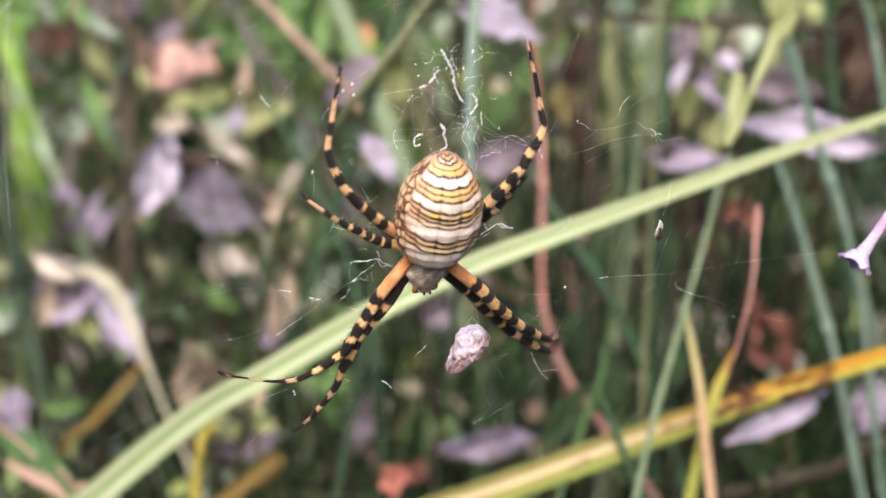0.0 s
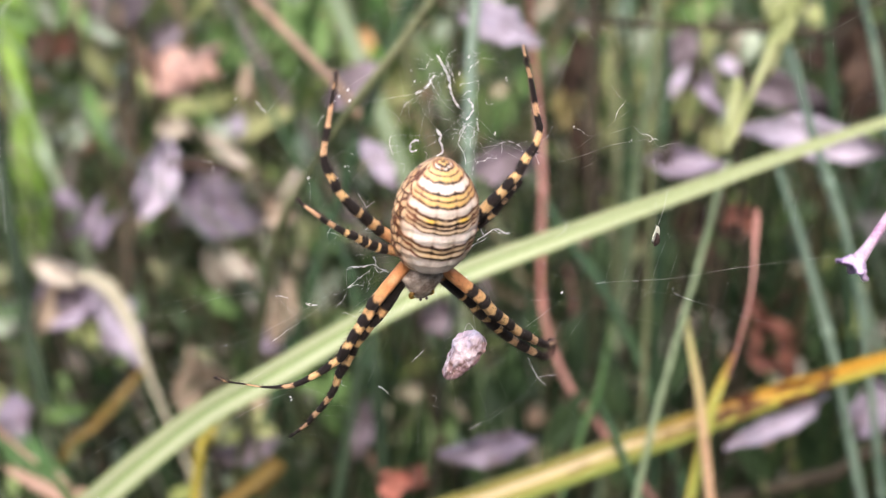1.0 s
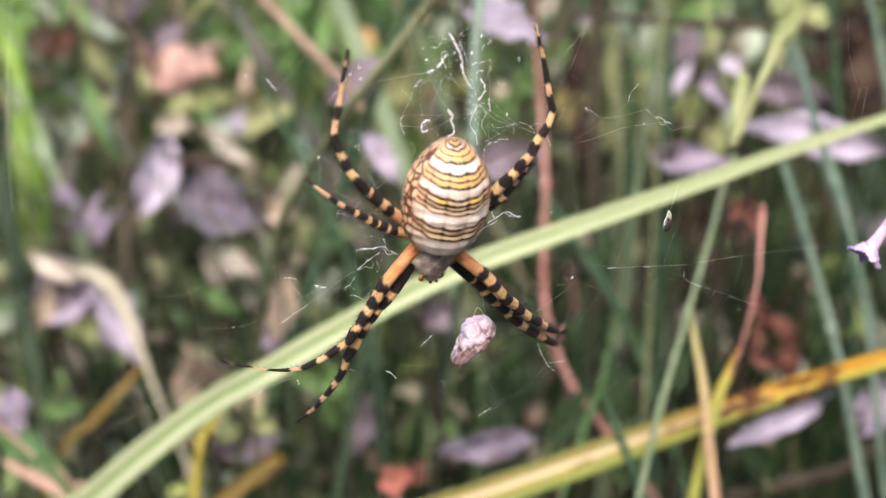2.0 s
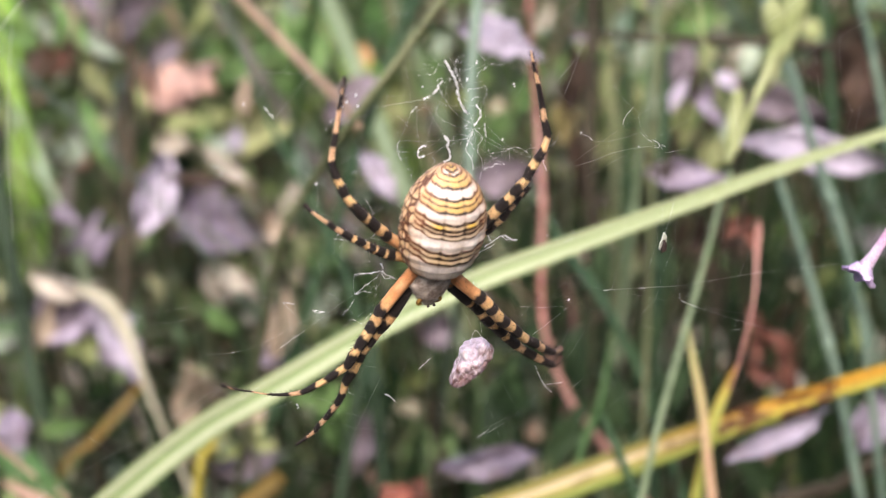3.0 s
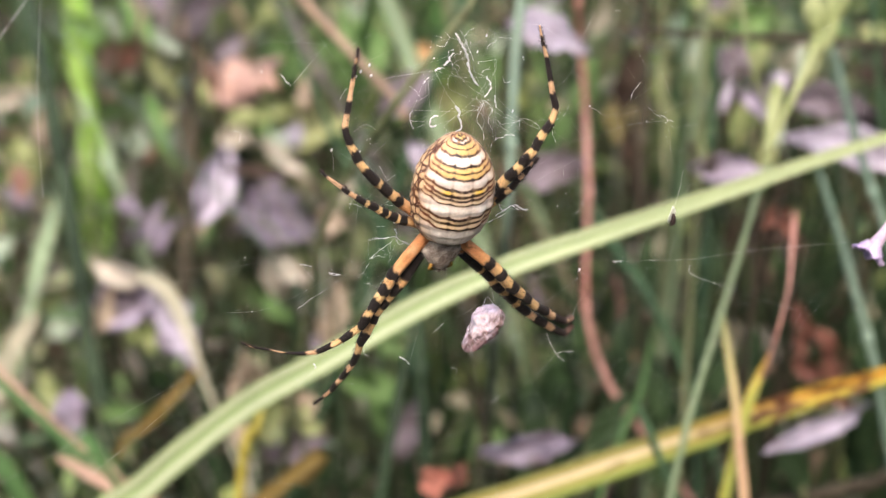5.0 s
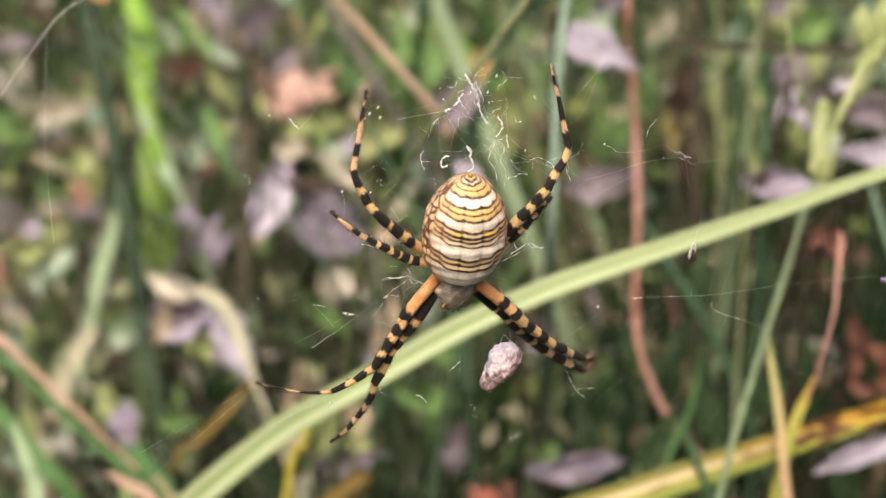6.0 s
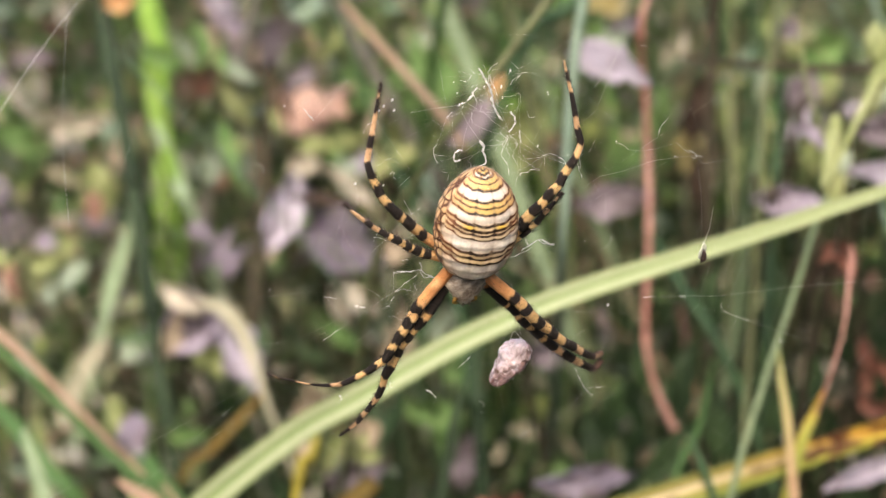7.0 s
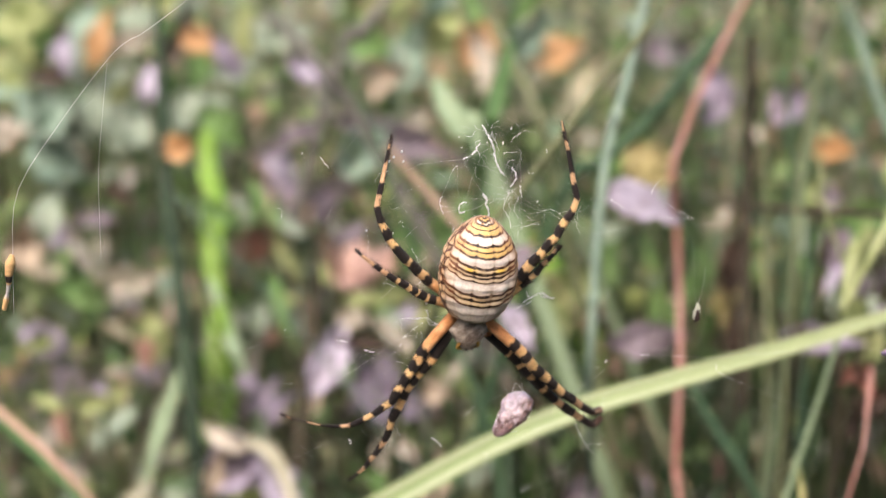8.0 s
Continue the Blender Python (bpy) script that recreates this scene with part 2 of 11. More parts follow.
# near-black green: the shade is put into this leaf colour
SHADE_LEAF = plant("shade_dark_weed_leaf", (0.016, 0.034, 0.014), (0.042, 0.08, 0.03), 70)
ORANGE_LEAF = plant("orange_dead_leaf", (0.5, 0.28, 0.12), (0.66, 0.42, 0.22), 60)
OCHRE_LEAF = plant("ochre_dead_leaf", (0.4, 0.34, 0.14), (0.56, 0.48, 0.24), 60)
CREAM_LEAF = plant("cream_dead_leaf", (0.36, 0.33, 0.26), (0.64, 0.59, 0.49), 75, blotch=(0.5, (0.26, 0.21, 0.17)))
TAN_LEAF = plant("tan_dead_leaf", (0.36, 0.28, 0.2), (0.54, 0.45, 0.34), 60)
OLIVE_LEAF = plant("olive_leaf", (0.26, 0.3, 0.12), (0.42, 0.44, 0.22), 75, blotch=(0.5, (0.2, 0.16, 0.08)))
YELLOW_LEAF = plant("yellow_green_weed_leaf", (0.22, 0.28, 0.1), (0.42, 0.46, 0.22), 75, blotch=(0.5, (0.14, 0.16, 0.06)))
FRESH_LEAF = plant("fresh_weed_leaf", (0.09, 0.19, 0.06), (0.2, 0.34, 0.12), 90, blotch=(0.5, (0.09, 0.11, 0.03)))
BLUE_LEAF = plant("blue_green_weed_leaf", (0.22, 0.34, 0.25), (0.4, 0.52, 0.41), 75)
PALE_LEAF = plant("pale_weed_leaf", (0.3, 0.38, 0.28), (0.44, 0.52, 0.4), 60)
PETAL = plant("lilac_petal", (0.68, 0.5, 0.82), (0.86, 0.74, 0.93), 300, glow_through=0.3)
PETAL_TUBE = plant("pink_petal_tube", (0.74, 0.44, 0.66), (0.86, 0.7, 0.84), 300, glow_through=0.3)
SOIL = plant("litter_soil", (0.02, 0.018, 0.012), (0.05, 0.048, 0.03), 40, rough=0.95, glow_through=0.0, bump=1.0, blotch=(0.5, (0.035, 0.055, 0.02)))
ABDOMEN = painted("banded_abdomen", 0.42, 0.25, 2500.0, 0.45, 0.15)
LEG = painted("banded_leg", 0.55, 0.9, 3000.0, 0.35)
SILVER_HAIR = plant("silver_hair", (0.3, 0.23, 0.18), (0.8, 0.7, 0.58), 900, rough=0.5, glow_through=0.0)
BRISTLE = plant("bristle", (0.03, 0.02, 0.018), (0.09, 0.06, 0.05), 900, glow_through=0.0)
DOWN = plant("pale_down", (0.5, 0.42, 0.34), (0.8, 0.74, 0.66), 900, glow_through=0.2)
PALP = plant("yellow_palp", (0.2, 0.1, 0.03), (0.62, 0.4, 0.08), 900, glow_through=0.0)
DARK_CHITIN = plant("dark_chitin", (0.02, 0.015, 0.012), (0.06, 0.04, 0.03), 900, rough=0.35, glow_through=0.0)
PREY_WRAP = painted("wrapped_prey", 0.7, 0.8, 1500.0, 0.3, 0.5)
SILK = plant("silk", (0.95, 0.96, 0.95), (0.99, 0.99, 0.99), 400, rough=0.3, bump=0, glow_through=0.4, vary=0.0)
WING = plant("insect_wing", (0.68, 0.72, 0.58), (0.88, 0.9, 0.8), 500, glow_through=0.3)
GREENS = [(0.0, (0.05, 0.12, 0.035)), (0.14, (0.1, 0.2, 0.06)), (0.3, (0.18, 0.3, 0.1)), (0.42, (0.06, 0.13, 0.06)), (0.52, (0.2, 0.3, 0.18)), (0.62, (0.34, 0.44, 0.16)), (0.72, (0.1, 0.18, 0.1)), (0.8, (0.36, 0.3, 0.2)), (0.88, (0.22, 0.15, 0.11)), (0.94, (0.5, 0.46, 0.3))]
GRASS = islands("thicket_grass", GREENS)
# greens kept darker than the grass itself: thicket shade is in the colour
SHADE_GREEN = islands("tall_grass", [(0.0, (0.016, 0.042, 0.016)), (0.2, (0.036, 0.075, 0.028)), (0.4, (0.048, 0.095, 0.045)), (0.55, (0.02, 0.05, 0.022)), (0.7, (0.065, 0.12, 0.035)), (0.84, (0.08, 0.115, 0.06)), (0.93, (0.1, 0.07, 0.04))])
# raised pale yellow-greens: sunlight on the far growth is put into the colour
FAR = islands("sun_painted_growth", [(0.0, (0.34, 0.48, 0.24)), (0.25, (0.5, 0.56, 0.32)), (0.45, (0.6, 0.56, 0.36)), (0.6, (0.38, 0.52, 0.34)), (0.75, (0.64, 0.6, 0.42)), (0.88, (0.58, 0.42, 0.26))], glow_through=0.3)
WEEDS = islands("low_weeds", [(0.0, (0.07, 0.16, 0.045)), (0.2, (0.14, 0.28, 0.08)), (0.4, (0.22, 0.38, 0.12)), (0.55, (0.26, 0.38, 0.26)), (0.68, (0.08, 0.17, 0.06)), (0.78, (0.38, 0.5, 0.18)), (0.9, (0.44, 0.52, 0.4))], glow_through=0.25)
MIXED = islands("mixed_scraps", [(0.0, (0.16, 0.26, 0.1)), (0.12, (0.28, 0.4, 0.16)), (0.24, (0.4, 0.44, 0.24)), (0.32, (0.12, 0.2, 0.1)), (0.42, (0.38, 0.38, 0.32)), (0.5, (0.52, 0.48, 0.34)), (0.6, (0.24, 0.32, 0.24)), (0.68, (0.34, 0.24, 0.17)), (0.76, (0.3, 0.36, 0.12)), (0.84, (0.2, 0.13, 0.1)), (0.92, (0.56, 0.52, 0.44))], scale=160.0)
PALE_LITTER = islands("pale_litter", [(0.0, (0.56, 0.48, 0.36)), (0.2, (0.64, 0.6, 0.48)), (0.38, (0.58, 0.53, 0.62)), (0.52, (0.46, 0.55, 0.38)), (0.68, (0.66, 0.44, 0.28)), (0.8, (0.36, 0.5, 0.22))], rough=0.75)
GREEN_BLADES = islands("fresh_grass", [(0.0, (0.08, 0.2, 0.05)), (0.25, (0.15, 0.31, 0.07)), (0.5, (0.24, 0.4, 0.11)), (0.7, (0.07, 0.17, 0.06)), (0.85, (0.26, 0.4, 0.2))], glow_through=0.3)
LITTER = islands("leaf_litter", [(0.0, (0.3, 0.25, 0.3)), (0.14, (0.44, 0.37, 0.43)), (0.26, (0.16, 0.12, 0.11)), (0.42, (0.22, 0.15, 0.1)), (0.56, (0.36, 0.2, 0.14)), (0.64, (0.46, 0.36, 0.26)), (0.76, (0.12, 0.09, 0.07)), (0.9, (0.5, 0.32, 0.2))], rough=0.75)


# ---- mesh helpers ----
def mesh_object(name, verts, faces, material, parent=None, label="", smooth=True):
    me = bpy.data.meshes.new(name)
    me.from_pydata([tuple(v) for v in verts], [], faces)
    me.materials.append(material)
    if smooth:
        me.polygons.foreach_set("use_smooth", [True] * len(me.polygons))
    me.update()
    ob = new(name, me)
    ob.parent = parent
    return tagged(ob, label)


def spline(points, n):
    """n + 1 points on a smooth line through the given ones, and their place along it from 0 to 1."""
    p = np.array(points, float)
    p = np.vstack([2 * p[0] - p[1], p, 2 * p[-1] - p[-2]])
    spans = len(p) - 3
    out = []
    for k in np.linspace(0, spans, n + 1):
        i = min(int(k), spans - 1)
        f = k - i
        a, b, c, d = p[i:i + 4]
        out.append(0.5 * (2 * b + (c - a) * f + (2 * a - 5 * b + 4 * c - d) * f * f + (3 * b - a - 3 * c + d) * f ** 3))
    return np.array(out)


def along_frames(line, up):
    """Tangent, side and normal at each point of a line."""
    t = np.gradient(line, axis=0)
    t /= np.linalg.norm(t, axis=1)[:, None] + 1e-12
    side = np.cross(t, np.array(up, float))
    side /= np.linalg.norm(side, axis=1)[:, None] + 1e-9
    return t, side, np.cross(side, t)


def grid_faces(rows, cols, wrap):
    last = cols if wrap else cols - 1
    return [(i * cols + j, i * cols + (j + 1) % cols, (i + 1) * cols + (j + 1) % cols, (i + 1) * cols + j) for i in range(rows - 1) for j in range(last)]


def tube_data(line, radii, sides=8, up=(0.13, -0.91, 0.4), flat=1.0):
    t, s, n = along_frames(line, up)
    verts = []
    for p, r, a, b in zip(line, radii, s, n):
        for k in range(sides):
            w = 2 * math.pi * k / sides
            verts.append(p + r * (math.cos(w) * a + flat * math.sin(w) * b))
    faces = grid_faces(len(line), sides, True)
    faces.append(tuple(range(sides))[::-1])
    faces.append(tuple((len(line) - 1) * sides + k for k in range(sides)))
    return verts, faces


FACING = (0.05, -0.86, 0.5)


def thing(name, place, label, category, group):
    ob = tagged(new(name), label, category, group)
    ob.matrix_world = Matrix.Translation(place)
    return ob


def part(name, verts, faces, material, parent, label=""):
    """A mesh given in the place's own metres, hung under its thing."""
    shift = parent.matrix_basis.translation if parent.type == "EMPTY" else Vector((0, 0, 0))
    return mesh_object(name, [Vector(v) - shift for v in verts], faces, material, parent, label)


def stem(name, points, widths, material, label, parent=None):
    """A stem with slightly uneven thickness and swollen nodes."""
    n = 12 * (len(points) - 1)
    line = spline(points, n)
    w = np.interp(np.linspace(0, 1, n + 1), np.linspace(0, 1, len(widths)), widths) / 2
    seed = points[0][0] * 97.0
    for i in range(n + 1):
        w[i] *= 1 + 0.08 * noise.noise(Vector(line[i]) * 60)
        line[i] += 0.0007 * np.array(noise.noise_vector(Vector(line[i]) * 25))
    if parent:
        return part(name, *tube_data(line, w, 10), material, parent, label)
    ob = thing(name, line[-1], label, "plant", "plants round the web")
    part("stem", *tube_data(line, w, 10), material, ob)
    steps = np.r_[0, np.cumsum(np.linalg.norm(np.diff(line, axis=0), axis=1))]
    at = 0.02 + 0.03 * (seed % 1.0)
    while at < steps[-1] - 0.01:
        i = int(np.searchsorted(steps, at))
        if 1 < i < n - 1:
            way = (line[i + 1] - line[i - 1]) / np.linalg.norm(line[i + 1] - line[i - 1])
            ring = np.array([line[i] + way * k * w[i] for k in (-1.6, -0.8, 0, 0.8, 1.6)])
            part("node", *tube_data(ring, w[i] * np.array([1.0, 1.16, 1.3, 1.14, 1.0]), 10), material, ob)
        at += 0.05 + 0.03 * noise.noise(Vector((seed, at * 40, 0)))
    return ob


def blade(name, points, widths, material, label, parent=None):
    """A grass blade: folded along the middle, with thickness and ribs, and a raised midrib."""
    n, cols = 12 * (len(points) - 1), 11
    line = spline(points, n)
    w = np.interp(np.linspace(0, 1, n + 1), np.linspace(0, 1, len(widths)), widths) / 2
    t, s, up = along_frames(line, FACING)
    verts, coords, rib = [], [], []
    for side in (1, -1):
        for i in range(n + 1):
            turn = 0.25 * noise.noise(Vector(line[i]) * 8)
            a, b = s[i] * math.cos(turn) + up[i] * math.sin(turn), up[i] * math.cos(turn) - s[i] * math.sin(turn)
            ragged = 1 + 0.05 * noise.noise(Vector(line[i]) * 120)
            if side == 1:
                rib.append(line[i] + b * (-0.16 * w[i]))
            for j in range(cols):
                k = 2 * j / (cols - 1) - 1
                thick = 0.06 * w[i] * side * (1 - 0.8 * abs(k) ** 4)
                verts.append(line[i] + a * w[i] * k * ragged + b * (0.3 * w[i] * (abs(k) - 0.4) + thick - 0.03 * w[i] * math.cos(9 * k)))
                coords.append((i / n, 0.5 - 0.5 * k))
    one = grid_faces(n + 1, cols, False)
    half = (n + 1) * cols
    faces = one + [tuple(half + v for v in f[::-1]) for f in one]
    edge = [i * cols for i in range(n + 1)] + [n * cols + j for j in range(1, cols)] + [i * cols + cols - 1 for i in range(n - 1, -1, -1)] + [j for j in range(cols - 2, 0, -1)]
    faces += [(a, b, half + b, half + a) for a, b in zip(edge, edge[1:] + edge[:1])]
    ob = thing(name, line[-1], label, "grass plant", "grass blades")
    sheet = part("blade", verts, faces, material, ob)
    layer = sheet.data.uv_layers.new(name="blade")
    for loop in sheet.data.loops:
        layer.data[loop.index].uv = coords[loop.vertex_index]
    keel = part("midrib", *tube_data(np.array(rib), w * 0.08, 6), material, ob)
    layer = keel.data.uv_layers.new(name="blade")
    for loop in keel.data.loops:
        layer.data[loop.index].uv = ((loop.vertex_index // 6) / n, 0.5)
    return ob


def leaf_data(length, width, curl, shape, seed, rows=14, cols=9, twist=0.0):
    """An oval leaf with a midrib, side veins, a curled tip and wavy edge; base at y = -length / 2."""
    verts = []
    for side in (1, -1):
        for i in range(rows + 1):
            f = i / rows
            half = width / 2 * (math.sin(math.pi * min(1, 0.03 + 0.97 * f ** (0.85 * shape))) ** (0.75 if twist == 0 else 1.0) + 0.02)
            turn = twist * (f - 0.5)
            for j in range(cols):
                k = 2 * j / (cols - 1) - 1
                wave = 0.3 * width * noise.noise(Vector((f * 3, k * 2, seed))) + 0.13 * width * noise.noise(Vector((f * 9, k * 5, seed)))
                y = (f - 0.5) * length + 0.04 * length * noise.noise(Vector((f * 6, k, seed + 5)))
                bend = -curl * length * (f - 0.5) ** 2 + curl * 0.5 * width * k * k
                vein = 0.006 * width * math.cos((f * 9 - abs(k) * 1.5) * 2 * math.pi) - 0.03 * width * math.exp(-(k / 0.12) ** 2)
                rag = 1 + 0.42 * noise.noise(Vector((f * 5, math.copysign(1, k) * 3, seed))) + 0.22 * noise.noise(Vector((f * 13, math.copysign(1, k) * 7, seed + 2)))
                across, lift = half * k * rag, wave + vein + abs(twist) * 0.3 * half * abs(k) + side * 0.00012
                verts.append((across * math.cos(turn) - lift * math.sin(turn), y, bend + across * math.sin(turn) + lift * math.cos(turn)))
    one = grid_faces(rows + 1, cols, False)
    half = (rows + 1) * cols
    faces = one + [tuple(half + v for v in f[::-1]) for f in one]
    edge = [i * cols for i in range(rows + 1)] + [rows * cols + j for j in range(1, cols)] + [i * cols + cols - 1 for i in range(rows - 1, -1, -1)] + [j for j in range(cols - 2, 0, -1)]
    faces += [(a, b, half + b, half + a) for a, b in zip(edge, edge[1:] + edge[:1])]
    return verts, faces


def leaf(name, place, along, normal, length, width, curl, shape, material, label):
    """A leaf on its own thin stalk, which reaches down to the ground."""
    y, z = Vector(along).normalized(), Vector(normal).normalized()
    x = y.cross(z).normalized()
    z = x.cross(y)
    m = Matrix((x, y, z)).transposed().to_4x4()
    m.translation = place
    seed = place[0] * 91 + place[1] * 37
    verts, faces = leaf_data(length, width, curl, shape, seed, 14, 9, 1.5 * math.sin(seed * 9.0) + 0.2)
    foot = Vector(place) - y * (length * 0.49) - z * curl * length * 0.25
    end = foot + Vector((0.15 * math.sin(place[0] * 300), 0.12, -1)) * max(0.0, foot.z + 0.01)
    ob = thing(name, end, label, "leaf", "leaves in the undergrowth")
    part("leaf", [m @ Vector(v) for v in verts], faces, material, ob)
    rib = [tuple(m @ Vector((0, (f - 0.5) * length, -curl * length * (f - 0.5) ** 2 - 0.02 * width))) for f in (0, 0.25, 0.5, 0.75, 0.95)]
    part("midrib", *tube_data(spline(rib, 12), np.linspace(0.0005, 0.0001, 13), 5), material, ob)
    if foot.z > 0.004:
        line = spline([tuple(foot + y * length * 0.12), tuple(foot), tuple(foot.lerp(end, 0.5) + Vector((0.004, 0.003, 0))), tuple(end)], 12)
        part("stalk", *tube_data(line, np.linspace(0.0005, 0.0008, 13), 6), OLIVE_STEM if name == "weed" else TWIG, ob)
    return ob


# ---- ground ----
def ground_height(x, y):
    near = math.exp(-((y - 0.4) / 1.2) ** 2)
    return 0.012 * near * noise.noise(Vector((x * 9, y * 9, 0))) + 0.006 * near * noise.noise(Vector((x * 30, y * 30, 4))) - 0.004


def ground():
    ticks = [-400, -60, -12, -4, -2] + list(np.linspace(-1.2, 1.2, 121)) + [2, 4, 12, 60, 400]
    deep = [-400, -60, -10, -3, -1] + list(np.linspace(-0.5, 3.0, 176)) + [4, 8, 20, 80, 400]
    verts = [(x, y, ground_height(x, y)) for y in deep for x in ticks]
    ob = mesh_object("ground", verts, grid_faces(len(deep), len(ticks), False), SOIL)
    return tagged(ob, "dark brown soil strewn with leaf litter", "ground", kind="structure")


ground()


# ---- uncounted growth: litter, low weeds and grass of the thicket ----
def scatter(name, count, material, label, category, piece, seed, rows, spread=(-1.0, 1.0), margin=0.3):
    rng = random.Random(seed)
    verts, faces = [], []
    for _ in range(count):
        y = rows(rng)
        x = rng.uniform(*spread) * (margin + 0.42 * (y + 0.2)) + rng.gauss(0, 0.05 + 0.09 * y)
        y += rng.gauss(0, 0.06)
        v, f = piece(rng, x, y)
        faces += [tuple(len(verts) + i for i in q) for q in f]
        verts += v
    return tagged(mesh_object(name, verts, faces, material), label, category, kind="stuff")


def patch(name, count, material, label, category, piece, seed, inner, outer, keep):
    """Growth strewn all round, denser towards the middle, wherever keep(x, y) allows it."""
    rng = random.Random(seed)
    verts, faces = [], []
    while count > 0:
        a, r = rng.uniform(0, 2 * math.pi), inner + (outer - inner) * rng.random() ** 1.1
        x, y = math.sin(a) * r, 0.9 + math.cos(a) * r
        if not keep(x, y) or noise.noise(Vector((x * 1.3, y * 1.3, seed))) < rng.uniform(-0.7, 0.1):
            continue
        v, f = piece(rng, x, y)
        faces += [tuple(len(verts) + i for i in q) for q in f]
        verts += v
        count -= 1
    return tagged(mesh_object(name, verts, faces, material), label, category, kind="stuff")


def litter_piece(rng, x, y):
    size = rng.uniform(0.014, 0.04)
    v, f = leaf_data(size, size * rng.uniform(0.4, 0.8), rng.uniform(0.1, 0.7), rng.uniform(0.7, 1.3), rng.random() * 50, 5, 5)
    m = pose(x, y, ground_height(x, y) + rng.random() ** 2 * 0.09 + 0.004, rng.uniform(-35, 60), rng.uniform(-35, 35), rng.uniform(0, 360))
    return [m @ Vector(p) for p in v], f


def weed_piece(rng, x, y):
    size = rng.uniform(0.008, 0.036)
    v, f = leaf_data(size, size * rng.uniform(0.15, 0.6), rng.uniform(0.1, 0.5), rng.uniform(0.7, 1.2), rng.random() * 50, 5, 5)
    height = rng.random() ** 1.2 * (0.07 + 0.09 * min(1, y))
    m = pose(x, y, height + 0.006, rng.uniform(-10, 80), rng.uniform(-40, 40), rng.uniform(0, 360))
    return [m @ Vector(p) for p in v], f


def grass_piece(rng, x, y):
    tall = rng.uniform(0.08, 0.24) * (0.7 + 0.4 * min(1.5, y))
    lean, way = rng.uniform(0, 0.45), rng.uniform(0, 6.28)
    wide = rng.uniform(0.0015, 0.006)
    verts = []
    face = rng.uniform(0, 3.14)
    for i in range(7):
        k = i / 6
        c = Vector((x + math.cos(way) * lean * tall * k * k, y + math.sin(way) * lean * tall * k * k, -0.01 + tall * k * (1 - 0.3 * lean * k)))
        side = Vector((math.cos(face), math.sin(face), 0)) * wide * (1 - k ** 2.5) * 0.5
        front = Vector((-math.sin(face), math.cos(face), 0)) * wide * 0.18
        verts += [c - side, c + front, c + side, c - front * 0.2]
    return verts, grid_faces(7, 4, True)


def far_piece(rng, x, y):
    v, f = weed_piece(rng, 0, 0)
    grow = rng.uniform(1.2, 2.2)
    return [Vector((x + p.x * grow, y + p.y * grow, p.z * grow)) for p in v], f


def screen_piece(rng, x, y):
    v, f = grass_piece(rng, 0, 0)
    top = max(p.z for p in v)
    tall = rng.uniform(0.45, 1.05)
    return [Vector((x + p.x * 3, y + p.y * 3, p.z * tall / top if p.z > 0 else p.z)) for p in v], f


def screening_grass(count, seed):
    """Unseen tall grass added round the clearing to block low skylight, but for the side that is looked into."""
    rng = random.Random(seed)
    verts, faces = [], []
    for _ in range(count):
        a, r = rng.uniform(radians(50), radians(310)), 0.42 + 1.7 * rng.random() ** 1.5
        x, y = math.sin(a) * r, -0.02 + math.cos(a) * r
        # left open on this side so that more light reaches the left
        if x < -0.1 and y > -0.3 and r < 1.35:
            continue
        v, f = screen_piece(rng, x, y)
        faces += [tuple(len(verts) + i for i in q) for q in f]
        verts += v
    return tagged(mesh_object("screening_grass", verts, faces, SHADE_GREEN), "unseen tall dark green grass added to block low skylight", "grass", kind="stuff")


def rows_near_far(near, far, power):
    return lambda rng: near + (far - near) * rng.random() ** power


def tall_piece(rng, x, y):
    v, f = grass_piece(rng, x, y)
    grow = rng.uniform(1.3, 2.2)
    return [Vector((p.x, p.y, p.z * grow if p.z > 0 else p.z)) for p in v], f


def small_leaf(rng, x, y):
    size = rng.uniform(0.006, 0.024)
    v, f = leaf_data(size, size * rng.uniform(0.2, 0.7), rng.uniform(0.1, 0.6), rng.uniform(0.7, 1.2), rng.random() * 50, 4, 3)
    m = pose(x, y, 0.006 + rng.random() ** 1.3 * (0.05 + 0.13 * min(1, y)), rng.uniform(-10, 80), rng.uniform(-50, 50), rng.uniform(0, 360))
    return [m @ Vector(p) for p in v], f


def wisp(rng, x, y):
    """A thin bent blade, upright or leaning far over."""
    tall, lean, way = rng.uniform(0.05, 0.2) * (0.6 + 0.5 * min(1.2, y)), rng.uniform(0, 1.1), rng.uniform(0, 6.28)
    wide, face = rng.uniform(0.0008, 0.0026), rng.uniform(0, 3.14)
    verts = []
    for i in range(6):
        k = i / 5
        c = Vector((x + math.cos(way) * lean * tall * k ** 1.6, y + math.sin(way) * lean * tall * k ** 1.6, -0.006 + tall * k * (1 - 0.45 * min(1, lean) * k)))
        side = Vector((math.cos(face), math.sin(face), 0)) * wide * (1 - k ** 3) * 0.5
        front = Vector((-math.sin(face), math.cos(face), 0)) * wide * 0.2
        verts += [c - side, c + front, c + side]
    return verts, grid_faces(6, 3, True)


def tall_wisp(rng, x, y):
    v, f = wisp(rng, x, y)
    grow = rng.uniform(1.0, 1.9)
    return [Vector((p.x, p.y, p.z * grow if p.z > 0 else p.z)) for p in v], f


